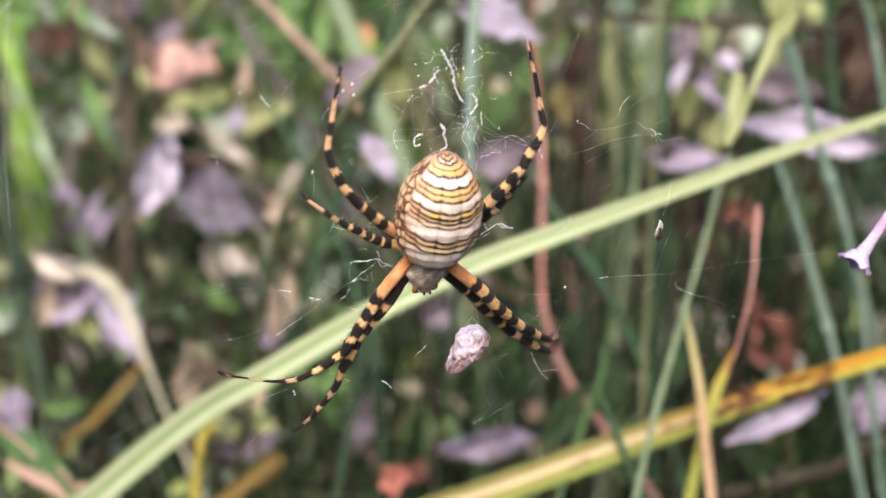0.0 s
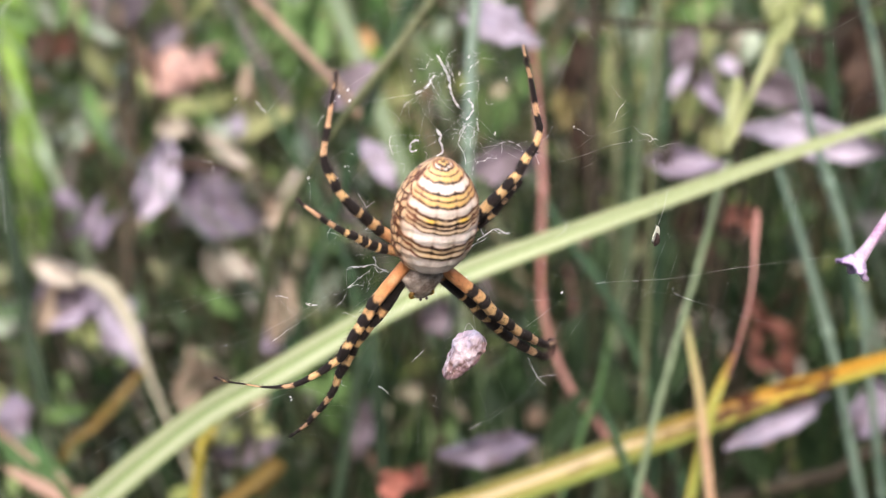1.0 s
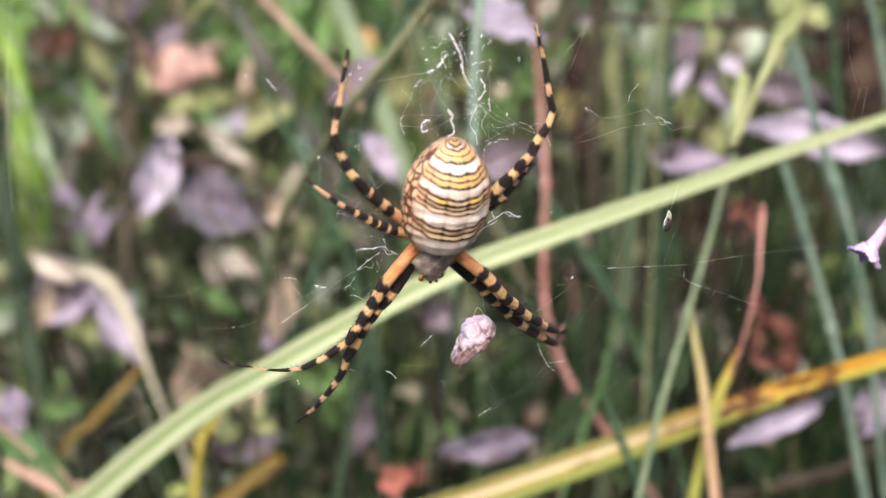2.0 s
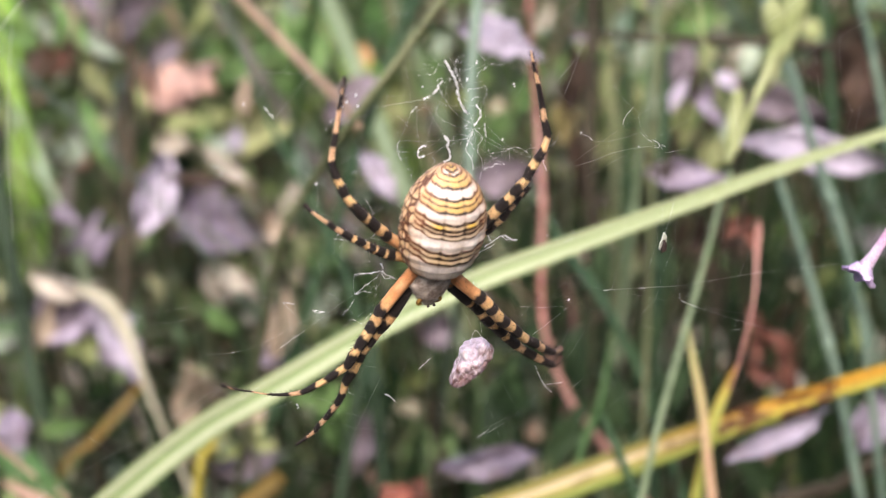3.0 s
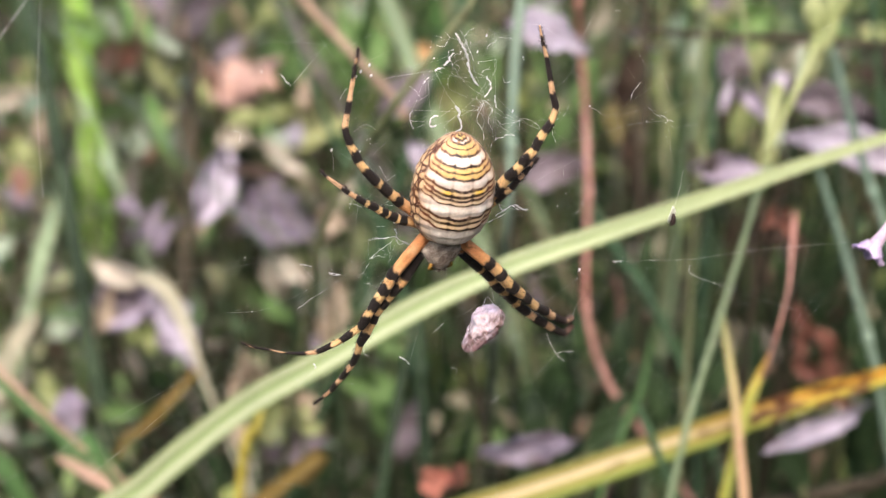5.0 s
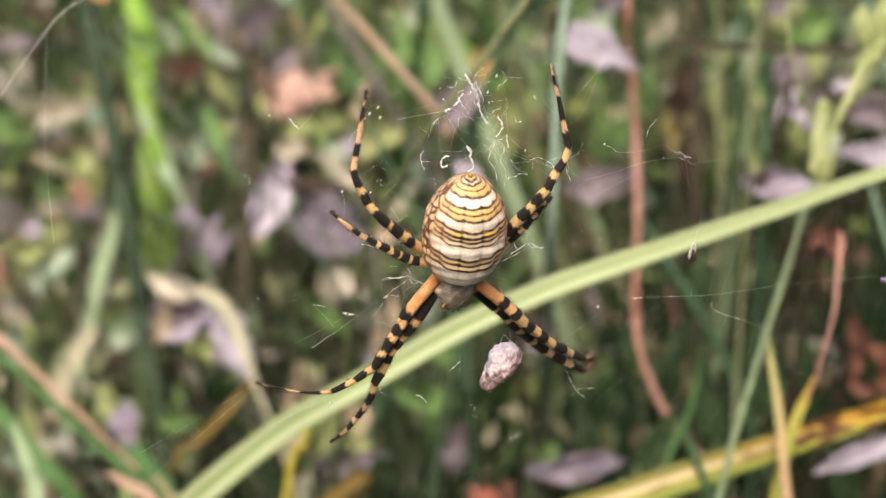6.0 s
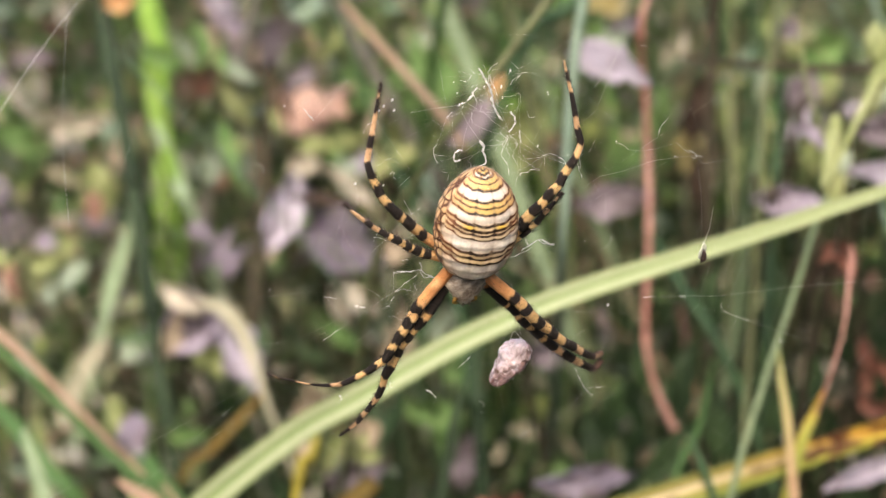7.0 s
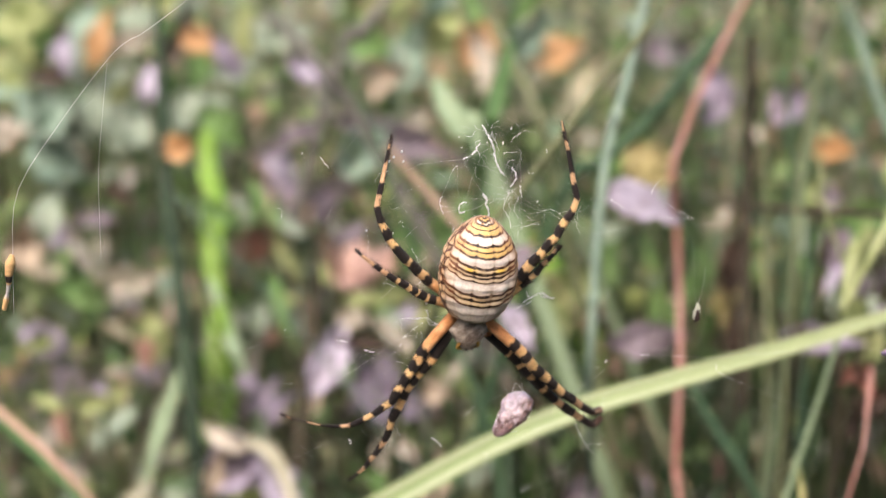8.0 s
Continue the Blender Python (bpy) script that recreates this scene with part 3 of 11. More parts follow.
def tussock(rng, x, y):
    """A few broad blades fanning out of one root."""
    verts, faces = [], []
    for _ in range(5):
        tall, lean, way = rng.uniform(0.12, 0.42), rng.uniform(0.15, 0.9), rng.uniform(0, 6.28)
        wide = rng.uniform(0.004, 0.012)
        side = Vector((-math.sin(way), math.cos(way), 0)) * wide * 0.5
        first = len(verts)
        for i in range(5):
            k = i / 4
            c = Vector((x + math.cos(way) * lean * tall * k * k, y + math.sin(way) * lean * tall * k * k, -0.01 + tall * k * (1 - 0.4 * lean * k)))
            verts += [c - side * (1 - k ** 2), c + Vector((0, 0, wide * 0.25)), c + side * (1 - k ** 2)]
        faces += [tuple(first + n for n in q) for q in grid_faces(5, 3, True)]
    return verts, faces


def flat_leaf(rng, x, y):
    size = rng.uniform(0.02, 0.07)
    v, f = leaf_data(size, size * rng.uniform(0.3, 0.7), rng.uniform(0.1, 0.5), 1.0, rng.random() * 50, 3, 3)
    m = pose(x, y, 0.01 + rng.random() ** 1.5 * 0.16, rng.uniform(-40, 60), rng.uniform(-40, 40), rng.uniform(0, 360))
    return [m @ Vector(p) for p in v], f


def beside(x, y):
    """Outside the clearing before the web and the open strip behind it."""
    return math.hypot(x, y + 0.1) > 0.75 and (abs(x) > 0.42 + 0.34 * (y + 0.2) or y < -0.6 or y > 2.9)


scatter("leaf_litter", 3000, LITTER, "brown, lilac and tan dead leaves covering the soil", "leaf litter", litter_piece, 11, rows_near_far(0.45, 2.4, 1.3))
scatter("low_weeds", 2700, WEEDS, "small green weed leaves close to the ground", "weeds", weed_piece, 12, rows_near_far(0.5, 2.4, 1.4))
scatter("fine_weeds", 7000, MIXED, "tiny green, cream and lilac weed leaves and scraps", "weeds", small_leaf, 31, rows_near_far(0.38, 1.5, 1.2), (-1.0, 0.5))
scatter("fine_wisps", 3600, MIXED, "thin pale, green and straw wisps of grass", "grass", wisp, 32, rows_near_far(0.36, 1.3, 1.1), (-1.0, 0.3))
scatter("pale_wisps", 1500, MIXED, "thin pale and straw-coloured wisps farther back", "grass", wisp, 37, rows_near_far(0.75, 1.6, 1.0), (-0.1, 1.0))
scatter("back_weeds", 3000, MIXED, "small pale and green weed leaves farther back", "weeds", small_leaf, 38, rows_near_far(0.7, 1.6, 1.0), (-0.1, 1.0))
scatter("front_wisps", 700, MIXED, "thin green and pale wisps standing in front of the litter", "grass", tall_wisp, 41, rows_near_far(0.24, 0.52, 1.0), (-1.0, 0.05))
# dark wisps and low grass at the right carry painted shade
scatter("dark_wisps", 6500, SHADE_GREEN, "thin wisps of grass coloured dark green for shade", "grass", wisp, 33, rows_near_far(0.2, 0.9, 1.0), (-0.3, 1.0))
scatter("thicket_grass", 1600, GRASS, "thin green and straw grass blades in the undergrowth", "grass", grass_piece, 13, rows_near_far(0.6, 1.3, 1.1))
scatter("shade_grass", 1700, SHADE_GREEN, "low grass coloured dark green for shade", "grass", grass_piece, 18, rows_near_far(0.2, 0.62, 1.0), (-0.35, 1.0))
scatter("tall_grass", 110, SHADE_GREEN, "tall dark green grass standing in the thicket", "grass", tall_piece, 14, rows_near_far(0.4, 1.2, 1.0), (0.1, 1.0))
scatter("side_grass", 60, SHADE_GREEN, "tall dark green grass beside the clearing", "grass", tall_piece, 16, rows_near_far(0.6, 1.0, 1.0), (-1.0, -0.1))
scatter("green_grass", 300, GREEN_BLADES, "fresh green grass blades rising out of the litter", "grass", grass_piece, 51, rows_near_far(0.42, 1.1, 1.0), (-1.0, 0.15))
scatter("green_wisps", 1300, GREEN_BLADES, "thin fresh green grass blades among the litter", "grass", wisp, 52, rows_near_far(0.4, 1.2, 1.0), (-1.0, 0.25))
scatter("pale_litter", 700, PALE_LITTER, "pale bleached and lilac dead leaves farther back", "leaf litter", litter_piece, 53, rows_near_far(0.75, 1.7, 1.0), (-1.0, -0.1))
scatter("near_weeds", 1500, MIXED, "tiny green, tan and lilac weed leaves close by", "weeds", small_leaf, 54, rows_near_far(0.24, 0.56, 1.0), (-1.0, 0.1))
scatter("back_shade_grass", 900, SHADE_GREEN, "thin dark green grass standing farther back", "grass", tall_wisp, 55, rows_near_far(0.5, 1.3, 1.0), (-1.0, 0.4))
screening_grass(3000, 17)
scatter("sun_painted_grass", 260, FAR, "grass blades farther back coloured pale yellow-green for sunlight", "grass", grass_piece, 61, rows_near_far(0.75, 1.5, 1.0), (-1.0, 0.8))
scatter("dark_stalks", 150, SHADE_GREEN, "tall thin dark green grass stalks farther back", "grass", tall_piece, 62, rows_near_far(0.75, 1.3, 1.0), (0.1, 1.0))
scatter("bright_growth", 4000, FAR, "growth farther back coloured pale yellow-green for sunlight", "weeds", far_piece, 15, rows_near_far(0.95, 3.4, 1.1), margin=0.45)
patch("meadow_grass", 9000, GRASS, "green and straw-coloured meadow grass in tussocks", "grass", tussock, 34, 0.4, 7.0, beside)
patch("meadow_leaves", 7000, WEEDS, "green weed leaves low in the meadow", "weeds", flat_leaf, 35, 0.4, 6.0, beside)
patch("pale_meadow_leaves", 3600, FAR, "meadow leaves in the pale yellow-green painted for sunlight", "weeds", flat_leaf, 40, 0.9, 4.5, beside)
patch("meadow_litter", 4000, LITTER, "brown and tan dead leaves lying in the meadow", "leaf litter", flat_leaf, 36, 0.4, 6.0, beside)

# ---- stems, blades and leaves round the web ----
blade("grass_plant", [(0.1271, 0.1561, 0.2913), (0.1056, 0.1495, 0.2874), (0.0825, 0.1425, 0.2830), (0.0557, 0.1345, 0.2768), (0.0261, 0.1230, 0.2718), (0.0076, 0.1164, 0.2680), (-0.0127, 0.1115, 0.2601), (-0.0381, 0.1071, 0.2459), (-0.0552, 0.1081, 0.2337), (-0.0796, 0.1073, 0.2117), (-0.1052, 0.1071, 0.1836), (-0.1393, 0.1068, 0.0858), (-0.1733, 0.1065, -0.0120)],
      [0.00160, 0.00238, 0.00300, 0.00375, 0.00467, 0.00500, 0.00550, 0.00594, 0.00646, 0.00694, 0.00723, 0.00723, 0.00723], BLADE_PALE, "long pale green grass blade arching behind the web")
blade("grass_plant", [(0.1406, 0.1472, 0.2312), (0.1099, 0.1339, 0.2302), (0.0926, 0.1284, 0.2282), (0.0713, 0.1220, 0.2247), (0.0441, 0.1170, 0.2165), (0.0169, 0.1120, 0.2084), (-0.0104, 0.1099, 0.1982), (-0.0413, 0.1076, 0.1841), (-0.0965, 0.1035, 0.0860), (-0.1517, 0.0994, -0.0120)],
      [0.00342, 0.00442, 0.00493, 0.00596, 0.00732, 0.00759, 0.00767, 0.00751, 0.00751, 0.00751], BLADE_YELLOW, "yellowing grass blade with brown spots and cream stripe")
stem("dry_weed", [(0.0578, 0.3495, 0.3238), (0.0473, 0.3226, 0.3093), (0.0375, 0.2964, 0.2960), (0.0320, 0.2761, 0.2863), (0.0288, 0.2595, 0.2800), (0.0304, 0.2608, 0.2563), (0.0314, 0.2299, 0.2330), (0.0312, 0.2194, 0.2155), (0.0314, 0.2041, 0.1972), (0.0378, 0.1974, 0.1791), (0.0510, 0.1924, 0.1603), (0.1112, 0.1695, 0.0742), (0.1714, 0.1467, -0.0120)],
      [0.00204, 0.00216, 0.00208, 0.00221, 0.00215, 0.00211, 0.00221, 0.00221, 0.00202, 0.00221, 0.00224, 0.00224, 0.00224], RED_STEM, "pinkish red dry plant stem with nodes")
stem("grass_plant", [(0.0255, 0.2392, 0.3852), (0.0213, 0.2176, 0.3518), (0.0202, 0.2123, 0.3435), (0.0164, 0.2012, 0.3267), (0.0120, 0.1888, 0.3112), (0.0099, 0.1787, 0.2940), (0.0078, 0.1611, 0.2565), (0.0048, 0.2092, 0.1955), (-0.0005, 0.2912, 0.0918), (-0.0057, 0.3732, -0.0120)],
      [0.00139, 0.00278, 0.00277, 0.00289, 0.00285, 0.00285, 0.00245, 0.00206, 0.00206, 0.00206], GLAUCOUS, "pale blue-green smooth grass stem standing upright")
seed_grass = stem("seed_grass", [(0.0710, 0.1544, 0.2749), (0.0678, 0.1490, 0.2694), (0.0620, 0.1353, 0.2572), (0.0563, 0.1219, 0.2455), (0.0506, 0.1110, 0.2309), (0.0471, 0.1036, 0.2187), (0.0150, 0.0339, 0.1033), (-0.0171, -0.0358, -0.0120)],
      [0.00136, 0.00149, 0.00147, 0.00151, 0.00157, 0.00170, 0.00170, 0.00170], STEM_GREEN, "grass stem ending in a pale green spikelet")
stem("spikelet", [(0.0732, 0.1644, 0.2923), (0.0731, 0.1635, 0.2906), (0.0726, 0.1614, 0.2871), (0.0713, 0.1574, 0.2838), (0.0695, 0.1520, 0.2782)],
      [0.00100, 0.00380, 0.00440, 0.00330, 0.00170], SEED_GREEN, "pale green spikelet", seed_grass)
stem("seed_stalk", [(0.0958, 0.2001, 0.3175), (0.0915, 0.1916, 0.3102), (0.0875, 0.1835, 0.2998), (0.0826, 0.1752, 0.2928), (0.0787, 0.1682, 0.2880), (0.0743, 0.1597, 0.2841), (0.0711, 0.1534, 0.2805)],
      [0.00115, 0.00142, 0.00170, 0.00168, 0.00181, 0.00164, 0.00135], SEED_GREEN, "leaning grass stalk bearing spikelets", seed_grass)
stem("spikelet", [(0.0898, 0.1842, 0.3010), (0.0886, 0.1830, 0.2991), (0.0875, 0.1819, 0.2971), (0.0860, 0.1809, 0.2954), (0.0846, 0.1799, 0.2937), (0.0835, 0.1788, 0.2918), (0.0823, 0.1776, 0.2898)],
      [0.00057, 0.00340, 0.00532, 0.00574, 0.00510, 0.00340, 0.00128], SEED_GREEN, "plump yellow-green spikelet", seed_grass)
stem("spikelet", [(0.0845, 0.1878, 0.3072), (0.0843, 0.1867, 0.3054), (0.0841, 0.1856, 0.3035), (0.0845, 0.1845, 0.3016), (0.0849, 0.1833, 0.2996), (0.0858, 0.1824, 0.2980), (0.0866, 0.1815, 0.2964)],
      [0.00057, 0.00363, 0.00567, 0.00613, 0.00544, 0.00363, 0.00128], SEED_GREEN, "plump yellow-green spikelet", seed_grass)
stem("spikelet", [(0.0910, 0.1899, 0.3108), (0.0907, 0.1886, 0.3087), (0.0904, 0.1874, 0.3065), (0.0897, 0.1861, 0.3044), (0.0889, 0.1849, 0.3023), (0.0879, 0.1837, 0.3002), (0.0869, 0.1825, 0.2981)],
      [0.00057, 0.00431, 0.00674, 0.00727, 0.00647, 0.00431, 0.00128], SEED_GREEN, "plump yellow-green spikelet", seed_grass)
stem("spikelet", [(0.0945, 0.1935, 0.3169), (0.0937, 0.1920, 0.3145), (0.0930, 0.1906, 0.3120), (0.0923, 0.1894, 0.3099), (0.0916, 0.1881, 0.3077), (0.0905, 0.1869, 0.3056), (0.0895, 0.1856, 0.3035)],
      [0.00057, 0.00476, 0.00744, 0.00804, 0.00715, 0.00476, 0.00128], SEED_GREEN, "plump yellow-green spikelet", seed_grass)
stem("spikelet", [(0.0883, 0.1942, 0.3182), (0.0881, 0.1931, 0.3163), (0.0879, 0.1920, 0.3145), (0.0883, 0.1910, 0.3127), (0.0887, 0.1899, 0.3108), (0.0896, 0.1888, 0.3090), (0.0904, 0.1877, 0.3071)],
      [0.00057, 0.00386, 0.00603, 0.00651, 0.00579, 0.00386, 0.00128], SEED_GREEN, "plump yellow-green spikelet", seed_grass)
stem("spikelet", [(0.0867, 0.1803, 0.2961), (0.0849, 0.1788, 0.2918), (0.0834, 0.1778, 0.2886), (0.0816, 0.1766, 0.2848)],
      [0.00073, 0.00350, 0.00408, 0.00146], SEED_GREEN, "pale green spikelet", seed_grass)
stem("spikelet", [(0.0900, 0.1822, 0.3028), (0.0884, 0.1808, 0.2984), (0.0867, 0.1799, 0.2952), (0.0850, 0.1787, 0.2915)],
      [0.00073, 0.00350, 0.00408, 0.00146], SEED_GREEN, "pale green spikelet", seed_grass)
red_tipped = blade("grass_plant", [(0.0686, 0.1172, 0.2446), (0.0666, 0.1160, 0.2391), (0.0639, 0.1126, 0.2336), (0.0612, 0.1083, 0.2230), (0.0591, 0.1042, 0.2126), (0.0355, 0.0590, 0.1003), (0.0120, 0.0139, -0.0120)],
      [0.00078, 0.00209, 0.00261, 0.00263, 0.00264, 0.00264, 0.00264], BLADE_YELLOW2, "yellow-green blade below a thin red stem")
stem("stem_tip", [(0.0753, 0.1404, 0.2690), (0.0751, 0.1385, 0.2660), (0.0743, 0.1343, 0.2624), (0.0727, 0.1258, 0.2553), (0.0683, 0.1154, 0.2451), (0.0670, 0.1157, 0.2386)],
      [0.00066, 0.00172, 0.00119, 0.00059, 0.00058, 0.00078], RED_STEM, "thin red stem with a swollen pink tip", red_tipped)
blade("grass_plant", [(0.0589, 0.1301, 0.2487), (0.0597, 0.1242, 0.2423), (0.0608, 0.1137, 0.2353), (0.0616, 0.1055, 0.2253), (0.0627, 0.1000, 0.2161), (0.0759, 0.0312, 0.1021), (0.0891, -0.0376, -0.0120)],
      [0.00067, 0.00159, 0.00209, 0.00221, 0.00234, 0.00234, 0.00234], BLADE_ORANGE, "narrow blade turning orange")
stem("grass_plant", [(0.0913, 0.1879, 0.2571), (0.0933, 0.1844, 0.2513), (0.0992, 0.1742, 0.2344), (0.1057, 0.1610, 0.2124), (0.1093, 0.1508, 0.1955), (0.1128, 0.1415, 0.1800), (0.1350, 0.0836, 0.0840), (0.1571, 0.0258, -0.0120)],
      [0.00121, 0.00241, 0.00272, 0.00272, 0.00272, 0.00272, 0.00272, 0.00272], BLUE_GREEN, "blue-green grass stem leaning slightly")
stem("dry_weed", [(0.0763, 0.1812, 0.4162), (0.0049, 0.1381, 0.3299), (-0.0049, 0.1322, 0.3180), (-0.0164, 0.1287, 0.3035), (-0.0252, 0.1320, 0.2892), (-0.0373, 0.1398, 0.2653), (-0.0444, 0.1516, 0.2329), (-0.0712, 0.1964, 0.1104), (-0.0980, 0.2411, -0.0120)],
      [0.00147, 0.00183, 0.00197, 0.00187, 0.00168, 0.00178, 0.00192, 0.00192, 0.00192], OLIVE_STEM, "thin olive brown stem leaning across")
stem("straw", [(-0.0680, 0.2829, 0.2789), (-0.0597, 0.2719, 0.2753), (-0.0558, 0.2667, 0.2736), (-0.0422, 0.2469, 0.2686), (-0.0277, 0.2152, 0.2683), (-0.0199, 0.1863, 0.2726)],
      [0.00253, 0.00281, 0.00296, 0.00303, 0.00284, 0.00206], STRAW, "tan dry straw lying across the grass")
blade("grass_plant", [(-0.2288, 0.5698, 0.2008), (-0.2258, 0.5580, 0.1797), (-0.2162, 0.5329, 0.1702), (-0.2150, 0.5198, 0.1471), (-0.2083, 0.4990, 0.1277), (-0.2041, 0.4826, 0.1164), (-0.2017, 0.4685, 0.0913), (-0.2011, 0.4543, 0.0663), (-0.2009, 0.4342, 0.0313), (-0.2009, 0.4218, 0.0097), (-0.2008, 0.4094, -0.0120)],
      [0.00905, 0.01207, 0.01415, 0.01297, 0.00932, 0.01324, 0.01784, 0.01554, 0.01266, 0.01266, 0.01266], BRIGHT_GREEN, "bright green broad grass shoot")
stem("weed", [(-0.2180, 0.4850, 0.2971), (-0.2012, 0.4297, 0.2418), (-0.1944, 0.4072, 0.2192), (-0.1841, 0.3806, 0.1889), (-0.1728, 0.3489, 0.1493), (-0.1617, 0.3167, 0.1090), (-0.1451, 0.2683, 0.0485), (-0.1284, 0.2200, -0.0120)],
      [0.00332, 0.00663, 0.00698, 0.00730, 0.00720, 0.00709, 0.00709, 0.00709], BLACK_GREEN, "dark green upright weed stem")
blade("dead_grass", [(-0.1308, 0.2904, 0.1600), (-0.1198, 0.2850, 0.1579), (-0.1133, 0.2798, 0.1493), (-0.1074, 0.2701, 0.1402), (-0.1031, 0.2638, 0.1298), (-0.0976, 0.2570, 0.1184), (-0.0657, 0.2178, 0.0532), (-0.0339, 0.1785, -0.0120)],
      [0.00328, 0.00651, 0.00529, 0.00303, 0.00202, 0.00162, 0.00162, 0.00162], CREAM, "narrow cream dead grass blade bent over")
leaf("dead_leaf", (-0.1371, 0.2959, 0.1588), (0.9418, 0.1152, -0.3157), (0.1394, -0.9887, 0.0551), 0.0248, 0.0095, 0.8, 1.0, CREAM_LEAF, "cream-white bleached dead leaf in grass")
leaf("dead_leaf", (-0.1371, 0.2977, 0.1443), (0.9721, -0.0630, 0.2258), (-0.1683, -0.8583, 0.4848), 0.0274, 0.0211, 0.6, 1.0, LILAC, "dull lilac-grey dead leaf among the grass")
leaf("dead_leaf", (-0.1181, 0.2898, 0.1380), (0.4537, -0.5992, -0.6596), (0.2315, -0.6356, 0.7365), 0.0356, 0.0134, 0.4, 1.0, LILAC_BRIGHT, "dull lilac-grey dead leaf among the grass")
stem("grass_plant", [(-0.0612, 0.1604, 0.1951), (-0.0616, 0.1497, 0.1948), (-0.0636, 0.1358, 0.1891), (-0.0722, 0.0771, 0.0886), (-0.0807, 0.0185, -0.0120)],
      [0.00185, 0.00272, 0.00265, 0.00265, 0.00265], YELLOW, "yellow grass stem among green ones")
stem("grass_plant", [(0.0622, 0.3958, 0.3404), (0.0630, 0.3441, 0.2548), (0.0633, 0.3273, 0.2269), (0.0632, 0.2952, 0.1912), (0.0603, 0.2639, 0.1568), (0.0590, 0.2497, 0.1333), (0.0551, 0.2059, 0.0606), (0.0511, 0.1620, -0.0120)],
      [0.00090, 0.00180, 0.00220, 0.00230, 0.00230, 0.00230, 0.00230, 0.00230], OLIVE_STEM, "olive green grass stem in the thicket")
stem("grass_plant", [(0.0748, 0.2811, 0.2548), (0.0736, 0.2726, 0.2408), (0.0717, 0.2537, 0.2095), (0.0709, 0.2415, 0.1892), (0.0670, 0.1807, 0.0886), (0.0630, 0.1200, -0.0120)],
      [0.00219, 0.00310, 0.00347, 0.00347, 0.00347, 0.00347], DARK_GREEN, "slim dark green grass stem")
stem("grass_plant", [(0.0761, 0.2637, 0.3479), (0.0972, 0.2239, 0.2818), (0.1003, 0.2181, 0.2723), (0.1042, 0.2027, 0.2571), (0.1108, 0.1875, 0.2388), (0.1152, 0.1771, 0.2216), (0.1173, 0.1667, 0.2044), (0.1305, 0.1015, 0.0962), (0.1438, 0.0362, -0.0120)],
      [0.00079, 0.00158, 0.00237, 0.00249, 0.00247, 0.00232, 0.00232, 0.00232, 0.00232], BLUE_GREEN, "thin blue-green grass stem bending sideways")
stem("stalk", [(0.0660, 0.1876, 0.3090), (0.0665, 0.1777, 0.2996), (0.0688, 0.1706, 0.2913), (0.0714, 0.1647, 0.2850), (0.0725, 0.1601, 0.2773)],
      [0.00056, 0.00069, 0.00069, 0.00069, 0.00069], SEED_GREEN, "hair-thin pale grass stalk", seed_grass)
arched_stem = stem("grass_plant", [(0.0797, 0.2770, 0.3290), (0.0744, 0.2660, 0.3129), (0.0692, 0.2548, 0.2963), (0.0661, 0.2435, 0.2783), (0.0639, 0.2253, 0.2524), (0.0528, 0.1325, 0.1202), (0.0418, 0.0397, -0.0120)],
      [0.00140, 0.00139, 0.00155, 0.00154, 0.00152, 0.00152, 0.00152], OLIVE_STEM, "thin arched grass stem in the thicket")
stem("stalk", [(0.0797, 0.2770, 0.3290), (0.0851, 0.2731, 0.3165), (0.0896, 0.2687, 0.3033), (0.0951, 0.2638, 0.2883)],
      [0.00175, 0.00211, 0.00211, 0.00211], BLUE_GREEN, "thin bent grass stalk drooping", arched_stem)
# a blue-green stem, darkened in colour for the shade low down
stem("grass_plant", [(0.0314, 0.2544, 0.2141), (0.0419, 0.2385, 0.2023), (0.0520, 0.2238, 0.1928), (0.0625, 0.2143, 0.1740), (0.0678, 0.2070, 0.1600), (0.1003, 0.1616, 0.0740), (0.1329, 0.1163, -0.0120)],
      [0.00219, 0.00286, 0.00316, 0.00316, 0.00316, 0.00316, 0.00316], DARK_GREEN, "blue-green grass stem leaning low")
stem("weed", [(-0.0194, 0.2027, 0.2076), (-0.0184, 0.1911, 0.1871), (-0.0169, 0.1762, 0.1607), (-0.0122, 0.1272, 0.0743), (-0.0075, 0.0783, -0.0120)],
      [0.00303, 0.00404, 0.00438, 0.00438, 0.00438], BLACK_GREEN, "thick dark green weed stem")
# a pale blue-green blade, its colour taken near black as shade
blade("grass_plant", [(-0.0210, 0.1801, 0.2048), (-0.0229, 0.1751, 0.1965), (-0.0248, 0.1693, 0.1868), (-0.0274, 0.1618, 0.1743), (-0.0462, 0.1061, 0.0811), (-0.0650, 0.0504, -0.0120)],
      [0.00081, 0.00258, 0.00323, 0.00291, 0.00291, 0.00291], BLACK_GREEN, "young grass blade coloured near-black green for shade")
stem("grass_plant", [(-0.0838, 0.2927, 0.3099), (-0.0531, 0.2547, 0.2467), (-0.0479, 0.2483, 0.2361), (-0.0402, 0.2410, 0.2240), (-0.0325, 0.2328, 0.2104), (-0.0265, 0.2247, 0.1968), (-0.0224, 0.2120, 0.1757), (-0.0040, 0.1554, 0.0819), (0.0144, 0.0988, -0.0120)],
      [0.00079, 0.00158, 0.00193, 0.00211, 0.00228, 0.00228, 0.00228, 0.00228, 0.00228], DARK_GREEN, "grey-green stem leaning through the grass")
